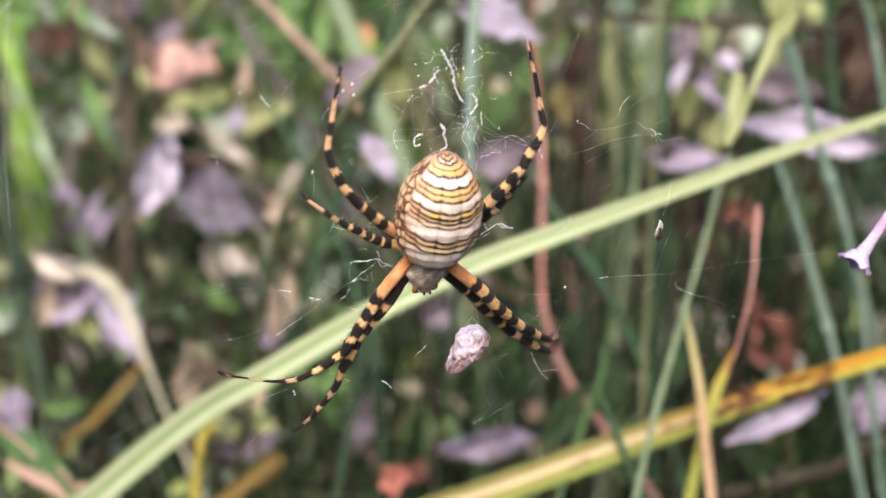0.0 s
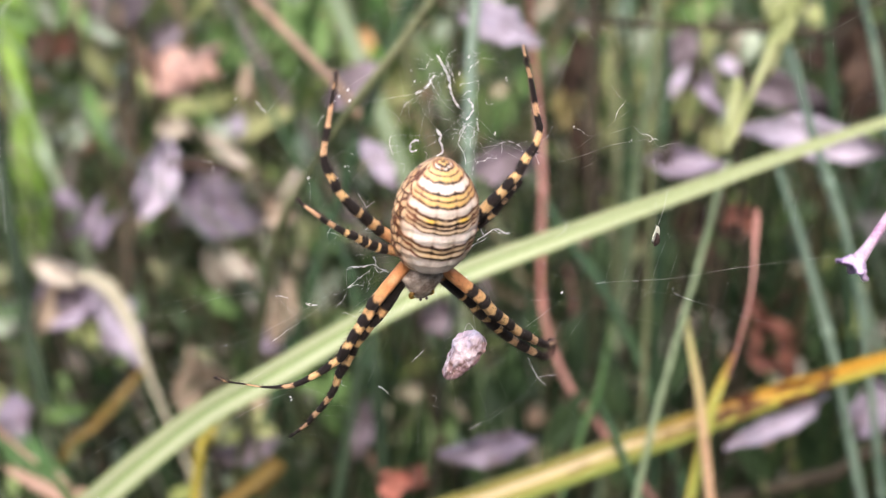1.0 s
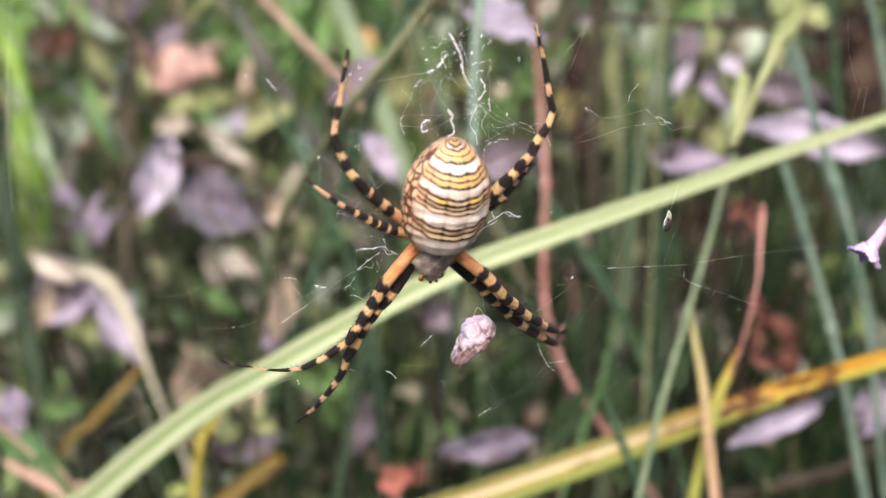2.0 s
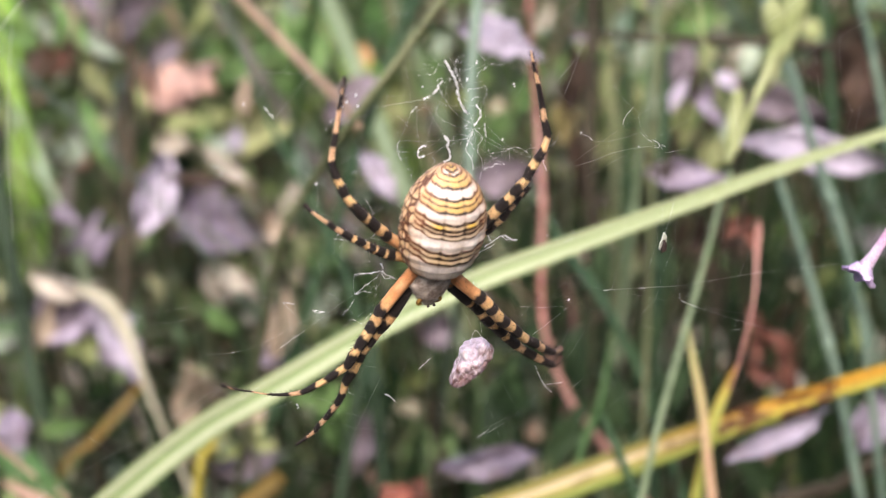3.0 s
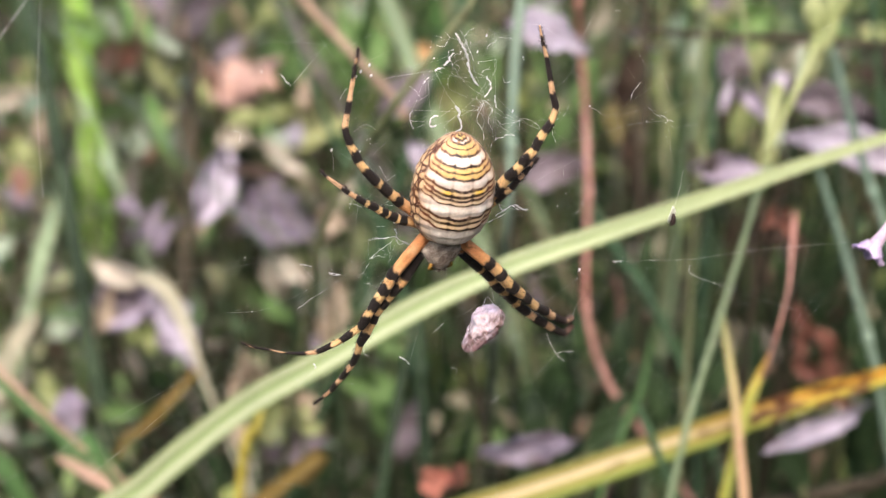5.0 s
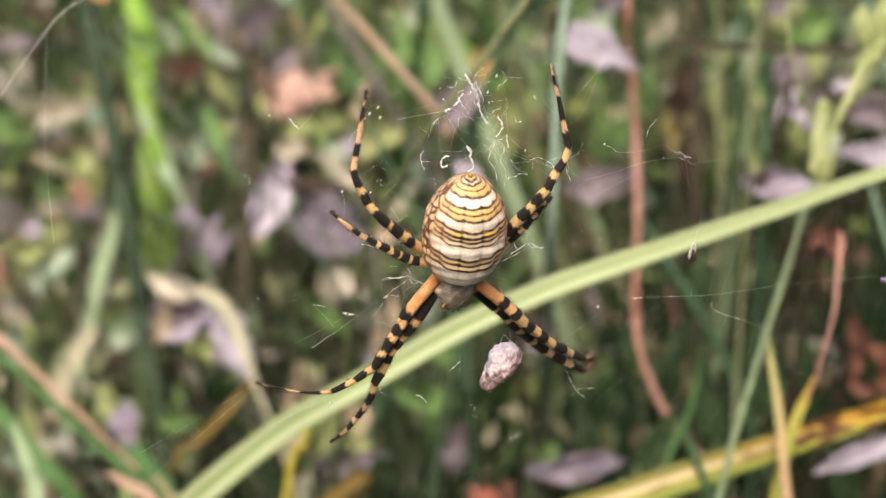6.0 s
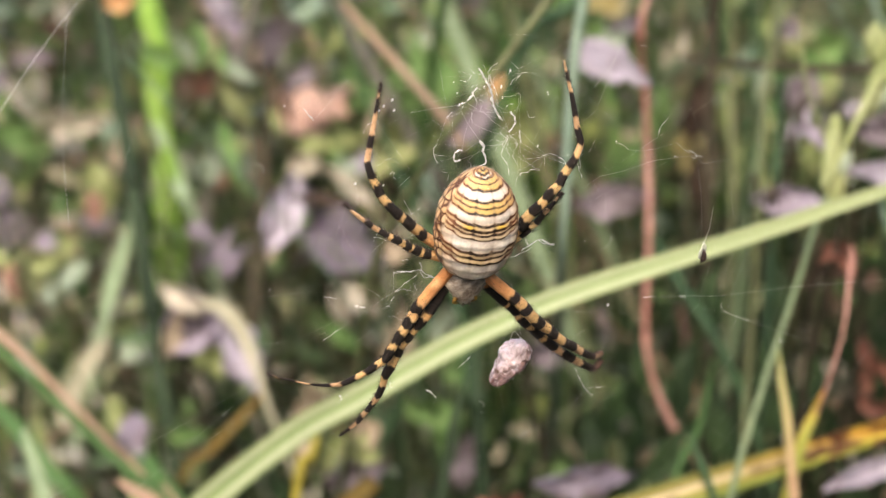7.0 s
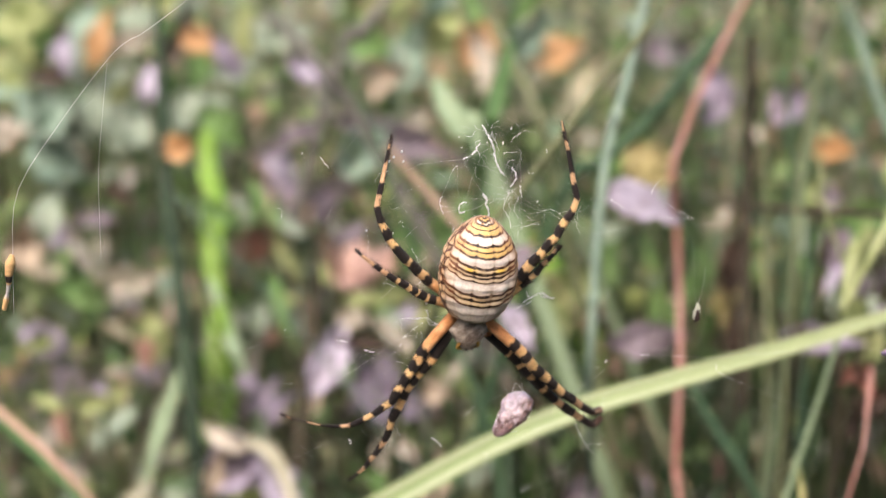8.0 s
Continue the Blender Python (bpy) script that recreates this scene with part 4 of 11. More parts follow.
stem("dry_weed", [(0.0452, 0.2884, 0.1626), (0.0481, 0.2810, 0.1504), (0.0469, 0.2726, 0.1365), (0.0435, 0.2558, 0.1086), (0.0362, 0.2194, 0.0483), (0.0288, 0.1830, -0.0120)],
      [0.00183, 0.00265, 0.00285, 0.00285, 0.00285, 0.00285], RED_BROWN, "dull red-brown dry weed stem")
stem("dry_weed", [(-0.1417, 0.5190, 0.2126), (-0.1418, 0.4887, 0.1865), (-0.1418, 0.4681, 0.1688), (-0.1415, 0.4465, 0.1492), (-0.1427, 0.4331, 0.1262), (-0.1410, 0.4005, 0.1052), (-0.1395, 0.3721, 0.0466), (-0.1379, 0.3438, -0.0120)],
      [0.00246, 0.00493, 0.00649, 0.00747, 0.00747, 0.00727, 0.00727, 0.00727], TWIG, "dark brown weathered plant stem")
blade("dead_grass", [(-0.1749, 0.1851, 0.2280), (-0.1514, 0.1717, 0.2178), (-0.1369, 0.1662, 0.2052), (-0.1224, 0.1605, 0.1922), (-0.1096, 0.1557, 0.1812), (-0.0983, 0.1508, 0.1701), (-0.0651, 0.1361, 0.0791), (-0.0319, 0.1215, -0.0120)],
      [0.00214, 0.00242, 0.00194, 0.00113, 0.00097, 0.00097, 0.00097, 0.00097], STRAW_PINK, "pinkish straw blade leaning low")
blade("grass_plant", [(-0.1610, 0.1605, 0.2367), (-0.1404, 0.1477, 0.2282), (-0.1283, 0.1434, 0.2182), (-0.1148, 0.1383, 0.2065), (-0.1043, 0.1347, 0.1979), (-0.0952, 0.1315, 0.1905), (-0.0534, 0.1170, 0.0892), (-0.0117, 0.1025, -0.0120)],
      [0.00185, 0.00211, 0.00226, 0.00211, 0.00211, 0.00196, 0.00196, 0.00196], DARK_BLADE, "dark green grass blade under a straw")
blade("grass_plant", [(-0.1874, 0.3772, 0.1473), (-0.1898, 0.3709, 0.1368), (-0.1935, 0.3644, 0.1263), (-0.1978, 0.3542, 0.1095), (-0.2134, 0.3175, 0.0487), (-0.2291, 0.2808, -0.0120)],
      [0.00197, 0.00590, 0.00737, 0.00540, 0.00540, 0.00540], PALE_GREEN, "pale young green blade")
stem("twig", [(0.0419, 0.2671, 0.2667), (0.0625, 0.2626, 0.2660), (0.0810, 0.2586, 0.2663), (0.1009, 0.2548, 0.2669), (0.1205, 0.2507, 0.2669), (0.1464, 0.2471, 0.2678), (0.2650, 0.2307, 0.1279), (0.3836, 0.2142, -0.0120)],
      [0.00175, 0.00226, 0.00259, 0.00257, 0.00221, 0.00168, 0.00168, 0.00168], TWIG, "dark thin woody twig lying across")
stem("twig", [(0.0761, 0.1615, 0.1611), (0.0923, 0.1632, 0.1640), (0.1101, 0.1651, 0.1670), (0.1392, 0.1669, 0.1698), (0.2211, 0.1721, 0.0789), (0.3030, 0.1773, -0.0120)],
      [0.00355, 0.00420, 0.00420, 0.00420, 0.00420, 0.00420], TWIG, "purplish brown twig near the soil")
blade("dead_grass", [(-0.1068, 0.2699, 0.1329), (-0.1130, 0.2574, 0.1297), (-0.1232, 0.2518, 0.1203), (-0.1343, 0.2456, 0.1102), (-0.1572, 0.2329, 0.0491), (-0.1801, 0.2202, -0.0120)],
      [0.00163, 0.00340, 0.00380, 0.00240, 0.00240, 0.00240], OCHRE, "ochre withered grass blade")
stem("grass_plant", [(0.0392, 0.1206, 0.2281), (0.0408, 0.1182, 0.2240), (0.0434, 0.1151, 0.2187), (0.0461, 0.1117, 0.2129), (0.0968, 0.0462, 0.1004), (0.1476, -0.0193, -0.0120)],
      [0.00067, 0.00162, 0.00189, 0.00189, 0.00189, 0.00189], DARK_GREEN, "short dark green grass tip")
stem("dry_weed", [(-0.1337, 0.4977, 0.2004), (-0.1227, 0.4892, 0.1832), (-0.1207, 0.4952, 0.1569), (-0.1265, 0.5358, 0.1198), (-0.1302, 0.5616, 0.0539), (-0.1339, 0.5875, -0.0120)],
      [0.00383, 0.00493, 0.00449, 0.00302, 0.00302, 0.00302], STRAW, "tan dry stalk among weeds")
blade("grass_plant", [(-0.0313, 0.3461, 0.3024), (-0.0332, 0.3427, 0.2947), (-0.0362, 0.3378, 0.2830), (-0.0385, 0.3336, 0.2733), (-0.0407, 0.3390, 0.2628), (-0.0700, 0.4096, 0.1254), (-0.0993, 0.4802, -0.0120)],
      [0.00200, 0.00560, 0.00720, 0.00600, 0.00380, 0.00380, 0.00380], DARK_BLADE, "short broad fresh green blade")
blade("grass_plant", [(-0.0649, 0.3713, 0.2810), (-0.0603, 0.3683, 0.2713), (-0.0535, 0.3661, 0.2627), (-0.0445, 0.3638, 0.2529), (0.0015, 0.3521, 0.1204), (0.0475, 0.3405, -0.0120)],
      [0.00404, 0.00898, 0.00988, 0.00674, 0.00674, 0.00674], PALE_GREEN, "pale blue-green weed blade")
blade("grass_plant", [(-0.1405, 0.2100, 0.1383), (-0.1350, 0.2138, 0.1445), (-0.1252, 0.2020, 0.1424), (-0.1158, 0.1886, 0.1376), (-0.0880, 0.1490, 0.0628), (-0.0601, 0.1094, -0.0120)],
      [0.00183, 0.00548, 0.00788, 0.00772, 0.00772, 0.00772], DARK_BLADE, "green grass blade bent over")
stem("grass_plant", [(-0.0512, 0.4235, 0.3092), (-0.0450, 0.4175, 0.2911), (-0.0344, 0.4033, 0.2751), (-0.0239, 0.3876, 0.2553), (-0.0178, 0.3794, 0.2313), (0.0132, 0.3375, 0.1096), (0.0442, 0.2956, -0.0120)],
      [0.00430, 0.00477, 0.00470, 0.00463, 0.00463, 0.00463, 0.00463], OLIVE_STEM, "grey-green stalk crossing the thicket")
stem("grass_plant", [(0.0480, 0.3422, 0.3090), (0.0302, 0.3314, 0.2888), (0.0164, 0.3235, 0.2742), (0.0025, 0.3170, 0.2634), (-0.0123, 0.3090, 0.2488), (-0.0591, 0.2835, 0.1184), (-0.1058, 0.2580, -0.0120)],
      [0.00489, 0.00529, 0.00529, 0.00489, 0.00407, 0.00407, 0.00407], DARK_GREEN, "dark green stalk lying diagonally")
stem("grass_plant", [(-0.1012, 0.4878, 0.2949), (-0.1167, 0.4778, 0.2757), (-0.1270, 0.4715, 0.2636), (-0.1708, 0.4446, 0.1258), (-0.2147, 0.4177, -0.0120)],
      [0.00480, 0.00587, 0.00533, 0.00533, 0.00533], GREY_STEM, "grey dry stalk fragment")
stem("grass_plant", [(-0.1567, 0.4576, 0.2910), (-0.1385, 0.4538, 0.2733), (-0.1202, 0.4490, 0.2532), (-0.1096, 0.4441, 0.2358), (-0.0345, 0.4086, 0.1119), (0.0407, 0.3731, -0.0120)],
      [0.00467, 0.00571, 0.00623, 0.00519, 0.00519, 0.00519], GREY_STEM, "grey dry stalk leaning over weeds")
stem("weed", [(0.0571, 0.3600, 0.3008), (0.0567, 0.3463, 0.2655), (0.0562, 0.3326, 0.2301), (0.0564, 0.3189, 0.1948), (0.0569, 0.2791, 0.0914), (0.0574, 0.2392, -0.0120)],
      [0.00347, 0.00411, 0.00443, 0.00443, 0.00443, 0.00443], TWIG, "upright dark brown weed stem in the thicket")
stem("grass_plant", [(0.0712, 0.3754, 0.2840), (0.0740, 0.3617, 0.2474), (0.0724, 0.3474, 0.2109), (0.0719, 0.3347, 0.1785), (0.0704, 0.2977, 0.0832), (0.0688, 0.2606, -0.0120)],
      [0.00183, 0.00235, 0.00235, 0.00235, 0.00235, 0.00235], DARK_GREEN, "slim green stem in the thicket")
leaf("dead_leaf", (0.0192, 0.2349, 0.2762), (0.9146, 0.0648, -0.3990), (0.3424, -0.6489, 0.6795), 0.0269, 0.0127, 0.3, 1.0, LILAC_BRIGHT, "dull lilac-grey dead leaf among the grass")
leaf("dead_leaf", (-0.1122, 0.3496, 0.1674), (0.2809, 0.6370, 0.7179), (0.5248, -0.7282, 0.4409), 0.0335, 0.0156, 0.6, 1.0, LILAC_BRIGHT, "dull lilac-grey dead leaf among the grass")
leaf("dead_leaf", (-0.0932, 0.3936, 0.1287), (0.9224, -0.3253, -0.2085), (-0.1595, -0.8120, 0.5614), 0.0418, 0.0270, 0.5, 1.0, LILAC, "dull lilac-grey dead leaf among the grass")
leaf("dead_leaf", (-0.0160, 0.2086, 0.2467), (0.5125, -0.2843, -0.8103), (0.0935, -0.9195, 0.3817), 0.0184, 0.0070, 0.3, 1.0, LILAC_BRIGHT, "dull lilac-grey dead leaf among the grass")
leaf("dead_leaf", (0.1169, 0.2334, 0.2394), (0.9547, 0.1535, -0.2549), (0.2582, -0.8529, 0.4538), 0.0546, 0.0110, 0.3, 1.0, LILAC_BRIGHT, "dull lilac-grey dead leaf among the grass")
leaf("dead_leaf", (0.1154, 0.2572, 0.2398), (0.7805, 0.2453, -0.5750), (0.4533, -0.8555, 0.2504), 0.0268, 0.0118, 0.5, 1.0, LILAC_DARK, "dull lilac-grey dead leaf among the grass")
leaf("dead_leaf", (0.0721, 0.2197, 0.2402), (0.9356, 0.2564, -0.2428), (0.3438, -0.8178, 0.4614), 0.0247, 0.0092, 0.3, 1.0, LILAC, "dull lilac-grey dead leaf among the grass")
leaf("dead_leaf", (0.0144, 0.1557, 0.1867), (0.8629, 0.4569, -0.2158), (0.5018, -0.7249, 0.4720), 0.0324, 0.0086, 0.3, 1.0, LILAC, "dull lilac-grey dead leaf among the grass")
leaf("dead_leaf", (0.0940, 0.1591, 0.1919), (0.8482, 0.5273, 0.0507), (0.3989, -0.6988, 0.5937), 0.0386, 0.0059, 0.3, 1.0, LILAC_BRIGHT, "dull lilac-grey dead leaf among the grass")
leaf("dead_leaf", (-0.1378, 0.2961, 0.1416), (0.7456, 0.5403, 0.3900), (0.2030, -0.7416, 0.6394), 0.0232, 0.0177, 0.3, 1.0, LILAC_DARK, "dull lilac-grey dead leaf among the grass")
leaf("dead_leaf", (-0.1195, 0.2911, 0.1333), (0.4062, -0.3136, -0.8583), (0.0748, -0.9247, 0.3733), 0.0274, 0.0126, 0.3, 1.0, LILAC, "dull lilac-grey dead leaf among the grass")
leaf("dead_leaf", (-0.0610, 0.2899, 0.1309), (0.9432, 0.1741, 0.2828), (0.0031, -0.8562, 0.5167), 0.0147, 0.0101, 0.3, 1.0, LILAC, "dull lilac-grey dead leaf among the grass")
leaf("dead_leaf", (0.1276, 0.1895, 0.1724), (0.3519, 0.4845, 0.8009), (0.0031, -0.8562, 0.5167), 0.0185, 0.0135, 0.3, 1.0, LILAC, "dull lilac-grey dead leaf among the grass")
leaf("dead_leaf", (0.0907, 0.3455, 0.2221), (0.6508, 0.3940, 0.6490), (0.0031, -0.8562, 0.5167), 0.0168, 0.0126, 0.3, 1.0, LILAC_DARK, "dull lilac-grey dead leaf among the grass")
leaf("dead_leaf", (-0.0254, 0.2153, 0.1465), (0.2690, 0.4983, 0.8242), (0.0031, -0.8562, 0.5167), 0.0219, 0.0091, 0.3, 1.0, LILAC_DARK, "dull lilac-grey dead leaf among the grass")
leaf("dead_leaf", (-0.0620, 0.2126, 0.1422), (0.8528, 0.5034, -0.1386), (0.4960, -0.6980, 0.5165), 0.0237, 0.0110, 0.3, 1.0, LILAC_DARK, "dull lilac-grey dead leaf among the grass")
leaf("dead_leaf", (0.0004, 0.2491, 0.1675), (0.8528, 0.5034, -0.1386), (0.4960, -0.6980, 0.5165), 0.0152, 0.0114, 0.3, 1.0, LILAC_DARK, "dull lilac-grey dead leaf among the grass")
leaf("dead_leaf", (-0.1307, 0.5000, 0.1659), (0.7728, 0.3300, 0.5422), (0.0031, -0.8562, 0.5167), 0.0329, 0.0137, 0.3, 1.0, LILAC_DARK, "dull lilac-grey dead leaf among the grass")
leaf("dead_leaf", (-0.1092, 0.5082, 0.1097), (0.5091, 0.4460, 0.7361), (0.0031, -0.8562, 0.5167), 0.0259, 0.0173, 0.3, 1.0, LILAC_DARK, "dull lilac-grey dead leaf among the grass")
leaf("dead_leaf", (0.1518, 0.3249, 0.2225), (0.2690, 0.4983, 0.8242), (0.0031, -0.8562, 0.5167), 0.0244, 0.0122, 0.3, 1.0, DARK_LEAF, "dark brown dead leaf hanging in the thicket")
leaf("dead_leaf", (-0.1367, 0.2175, 0.1508), (0.3321, -0.4864, -0.8081), (0.0031, -0.8562, 0.5167), 0.0164, 0.0110, 0.3, 1.0, LILAC, "dull lilac-grey dead leaf among the grass")
leaf("dead_leaf", (-0.1198, 0.4590, 0.1675), (0.9294, 0.0228, 0.3682), (-0.0375, -0.9871, 0.1556), 0.0429, 0.0234, 0.5, 1.0, SALMON, "salmon pink dead leaf lying on the litter")
leaf("weed", (-0.1473, 0.4128, 0.1608), (0.3916, -0.6146, -0.6848), (-0.3758, -0.7861, 0.4907), 0.0442, 0.0084, 0.3, 1.0, FRESH_LEAF, "green weed leaf near the ground")
leaf("dead_leaf", (-0.0120, 0.1507, 0.1787), (0.9866, 0.0870, 0.1382), (0.0031, -0.8562, 0.5167), 0.0093, 0.0086, 0.3, 1.0, RED_DULL, "small reddish dead leaf on the ground")
leaf("dead_leaf", (-0.0068, 0.1585, 0.1741), (0.5091, 0.4460, 0.7361), (0.0031, -0.8562, 0.5167), 0.0095, 0.0063, 0.3, 1.0, RED_BROWN_LEAF, "small brown dead leaf on the ground")
leaf("dead_leaf", (0.1011, 0.2268, 0.1822), (0.3321, -0.4864, -0.8081), (-0.1607, -0.8734, 0.4597), 0.0143, 0.0054, 0.9, 1.0, RED_BROWN_LEAF, "crumpled red-brown dead leaf in shade")
leaf("dead_leaf", (0.1070, 0.2234, 0.1764), (0.6347, -0.3976, -0.6627), (0.2672, -0.6917, 0.6709), 0.0125, 0.0061, 0.9, 1.0, RED_BROWN_LEAF, "crumpled red-brown dead leaf in shade")
leaf("dead_leaf", (0.1099, 0.2189, 0.1691), (0.2486, -0.4998, -0.8297), (-0.0813, -0.8644, 0.4963), 0.0161, 0.0054, 0.9, 1.0, RED_BROWN_LEAF, "crumpled red-brown dead leaf in shade")
leaf("dead_leaf", (0.1028, 0.2190, 0.1691), (0.9360, -0.1793, -0.3028), (-0.0580, -0.9273, 0.3697), 0.0107, 0.0061, 0.9, 1.0, RED_BROWN_LEAF, "crumpled red-brown dead leaf in shade")
leaf("dead_leaf", (0.1134, 0.2149, 0.1623), (0.4908, -0.4488, -0.7467), (-0.2951, -0.8921, 0.3422), 0.0125, 0.0054, 0.9, 1.0, RED_BROWN_LEAF, "crumpled red-brown dead leaf in shade")
leaf("dead_leaf", (0.0989, 0.2227, 0.1753), (0.1840, 0.5083, 0.8413), (0.1737, -0.8592, 0.4812), 0.0107, 0.0047, 0.9, 1.0, RED_BROWN_LEAF, "crumpled red-brown dead leaf in shade")
leaf("dead_leaf", (0.0886, 0.2183, 0.2204), (0.8712, 0.2559, 0.4189), (0.0031, -0.8562, 0.5167), 0.0118, 0.0077, 0.3, 1.0, DARK_LEAF, "dark red-brown dead leaf hanging in the thicket")
leaf("dead_leaf", (-0.0397, 0.5311, 0.1472), (0.3519, 0.4845, 0.8009), (0.0031, -0.8562, 0.5167), 0.0161, 0.0127, 0.3, 1.0, ORANGE_LEAF, "small orange dead leaf on the litter")
leaf("weed", (-0.0890, 0.5119, 0.1157), (0.9866, 0.0870, 0.1382), (0.0031, -0.8562, 0.5167), 0.0489, 0.0127, 0.3, 1.0, OLIVE_LEAF, "olive green leaf near the ground")
leaf("weed", (-0.1039, 0.4673, 0.1117), (0.8131, -0.2986, -0.4998), (0.0031, -0.8562, 0.5167), 0.0411, 0.0093, 0.3, 1.0, OLIVE_LEAF, "pale olive withered leaf")
leaf("weed", (-0.0893, 0.3416, 0.1123), (0.7592, -0.3342, -0.5585), (0.0031, -0.8562, 0.5167), 0.0162, 0.0079, 0.3, 1.0, FRESH_LEAF, "green weed leaf near the ground")
leaf("weed", (-0.1911, 0.4763, 0.0922), (0.3321, -0.4864, -0.8081), (0.0031, -0.8562, 0.5167), 0.0365, 0.0253, 0.3, 1.0, FRESH_LEAF, "green weed leaf near the ground")
leaf("weed", (-0.0624, 0.5202, 0.1641), (0.9686, 0.1310, 0.2113), (0.0031, -0.8562, 0.5167), 0.0421, 0.0225, 0.3, 1.0, FRESH_LEAF, "green weed leaf near the ground")
leaf("weed", (-0.0220, 0.5034, 0.1361), (0.5091, 0.4460, 0.7361), (0.0031, -0.8562, 0.5167), 0.0365, 0.0225, 0.3, 1.0, YELLOW_LEAF, "yellow-green weed leaf near the ground")
leaf("weed", (-0.0909, 0.5464, 0.1381), (0.7728, 0.3300, 0.5422), (0.0031, -0.8562, 0.5167), 0.0354, 0.0147, 0.3, 1.0, BLUE_LEAF, "blue-green weed leaf near the ground")
leaf("weed", (0.1065, 0.4244, 0.2034), (0.8596, 0.3291, 0.3909), (0.1052, -0.8626, 0.4948), 0.0310, 0.0167, 0.3, 1.0, FRESH_LEAF, "green weed leaf near the ground")
leaf("dead_leaf", (0.0523, 0.3847, 0.1804), (0.3371, 0.4990, 0.7983), (0.1052, -0.8626, 0.4948), 0.0208, 0.0139, 0.3, 1.0, OCHRE_LEAF, "yellow-tan withered leaf on litter")
leaf("dead_leaf", (-0.2676, 0.5223, 0.1263), (0.9876, 0.0090, 0.1565), (-0.0673, -0.8775, 0.4748), 0.0694, 0.0169, 0.6, 1.0, CREAM_LEAF, "cream-white bleached dead leaf in grass")
leaf("weed", (-0.2855, 0.5131, 0.1141), (0.5052, 0.3200, 0.8015), (0.0178, -0.9324, 0.3611), 0.0392, 0.0151, 0.6, 1.0, FRESH_LEAF, "green weed leaf near the ground")
leaf("dead_leaf", (-0.2541, 0.5142, 0.0730), (0.4944, 0.4771, 0.7266), (0.1052, -0.8626, 0.4948), 0.0185, 0.0216, 0.3, 1.0, LILAC, "dull lilac-grey dead leaf among the grass")
leaf("dead_leaf", (-0.1978, 0.6100, 0.1552), (0.5000, -0.3842, -0.7761), (0.1052, -0.8626, 0.4948), 0.0323, 0.0194, 0.3, 1.0, LILAC, "dull lilac-grey dead leaf among the grass")
leaf("dead_leaf", (-0.2655, 0.4272, 0.0691), (0.3432, -0.4355, -0.8322), (0.1052, -0.8626, 0.4948), 0.0281, 0.0140, 0.3, 1.0, LILAC, "dull lilac-grey dead leaf among the grass")
leaf("dead_leaf", (-0.1650, 0.3462, 0.2588), (0.8829, 0.4172, 0.2155), (0.3101, -0.8626, 0.3996), 0.0135, 0.0121, 0.3, 1.0, ORANGE_LEAF, "small orange dead leaf on the litter")
leaf("dead_leaf", (-0.3822, 0.7388, 0.2054), (0.1275, 0.5326, 0.8367), (0.1769, -0.8423, 0.5092), 0.0386, 0.0154, 0.3, 1.0, LILAC, "dull lilac-grey dead leaf among the grass")
leaf("dead_leaf", (-0.2661, 0.5888, 0.2224), (0.1275, 0.5326, 0.8367), (0.1769, -0.8423, 0.5092), 0.0258, 0.0129, 0.3, 1.0, LILAC, "dull lilac-grey dead leaf among the grass")
leaf("dead_leaf", (-0.1964, 0.6733, 0.2093), (0.6726, 0.0135, -0.7399), (0.2730, -0.9338, 0.2312), 0.0316, 0.0140, 0.3, 1.0, LILAC, "dull lilac-grey dead leaf among the grass")
leaf("dead_leaf", (-0.1787, 0.5334, 0.1933), (0.6109, -0.0166, -0.7915), (0.2622, -0.9391, 0.2221), 0.0241, 0.0151, 0.3, 1.0, LILAC, "dull lilac-grey dead leaf among the grass")
leaf("weed", (-0.1158, 0.4578, 0.2234), (0.8829, 0.4172, 0.2155), (0.3101, -0.8626, 0.3996), 0.0267, 0.0240, 0.3, 1.0, BLUE_LEAF, "round blue-green weed leaf")
leaf("dead_leaf", (0.1124, 0.5624, 0.1947), (0.9468, 0.3054, -0.1013), (0.3214, -0.8823, 0.3438), 0.0295, 0.0130, 0.3, 1.0, ORANGE_LEAF, "small orange dead leaf on the litter")
leaf("dead_leaf", (-0.0491, 0.7889, 0.1929), (0.8829, 0.4172, 0.2155), (0.3101, -0.8626, 0.3996), 0.0425, 0.0232, 0.3, 1.0, ORANGE_LEAF, "tan orange dead leaf on litter")
leaf("weed", (-0.4038, 0.8303, 0.1987), (0.2920, 0.5411, 0.7886), (0.2059, -0.8408, 0.5007), 0.0548, 0.0253, 0.3, 1.0, BLUE_LEAF, "blue-green weed leaf near the ground")
leaf("dead_leaf", (-0.3183, 0.8407, 0.1894), (0.4735, -0.0726, -0.8778), (0.2379, -0.9490, 0.2069), 0.0379, 0.0253, 0.3, 1.0, ORANGE_LEAF, "tan orange dead leaf on litter")
leaf("dead_leaf", (0.0154, 0.6145, 0.1688), (0.7093, 0.4981, 0.4989), (0.2795, -0.8484, 0.4496), 0.0291, 0.0291, 0.3, 1.0, OCHRE_LEAF, "yellow-tan withered leaf on litter")
leaf("weed", (-0.1501, 0.7713, 0.1906), (0.4469, 0.5381, 0.7146), (0.2332, -0.8413, 0.4877), 0.0425, 0.0309, 0.3, 1.0, BLUE_LEAF, "blue-green weed leaf near the ground")
leaf("weed", (-0.3555, 0.6401, 0.1912), (0.8088, 0.4622, 0.3637), (0.2970, -0.8547, 0.4258), 0.0386, 0.0316, 0.3, 1.0, BLUE_LEAF, "blue-green weed leaf near the ground")
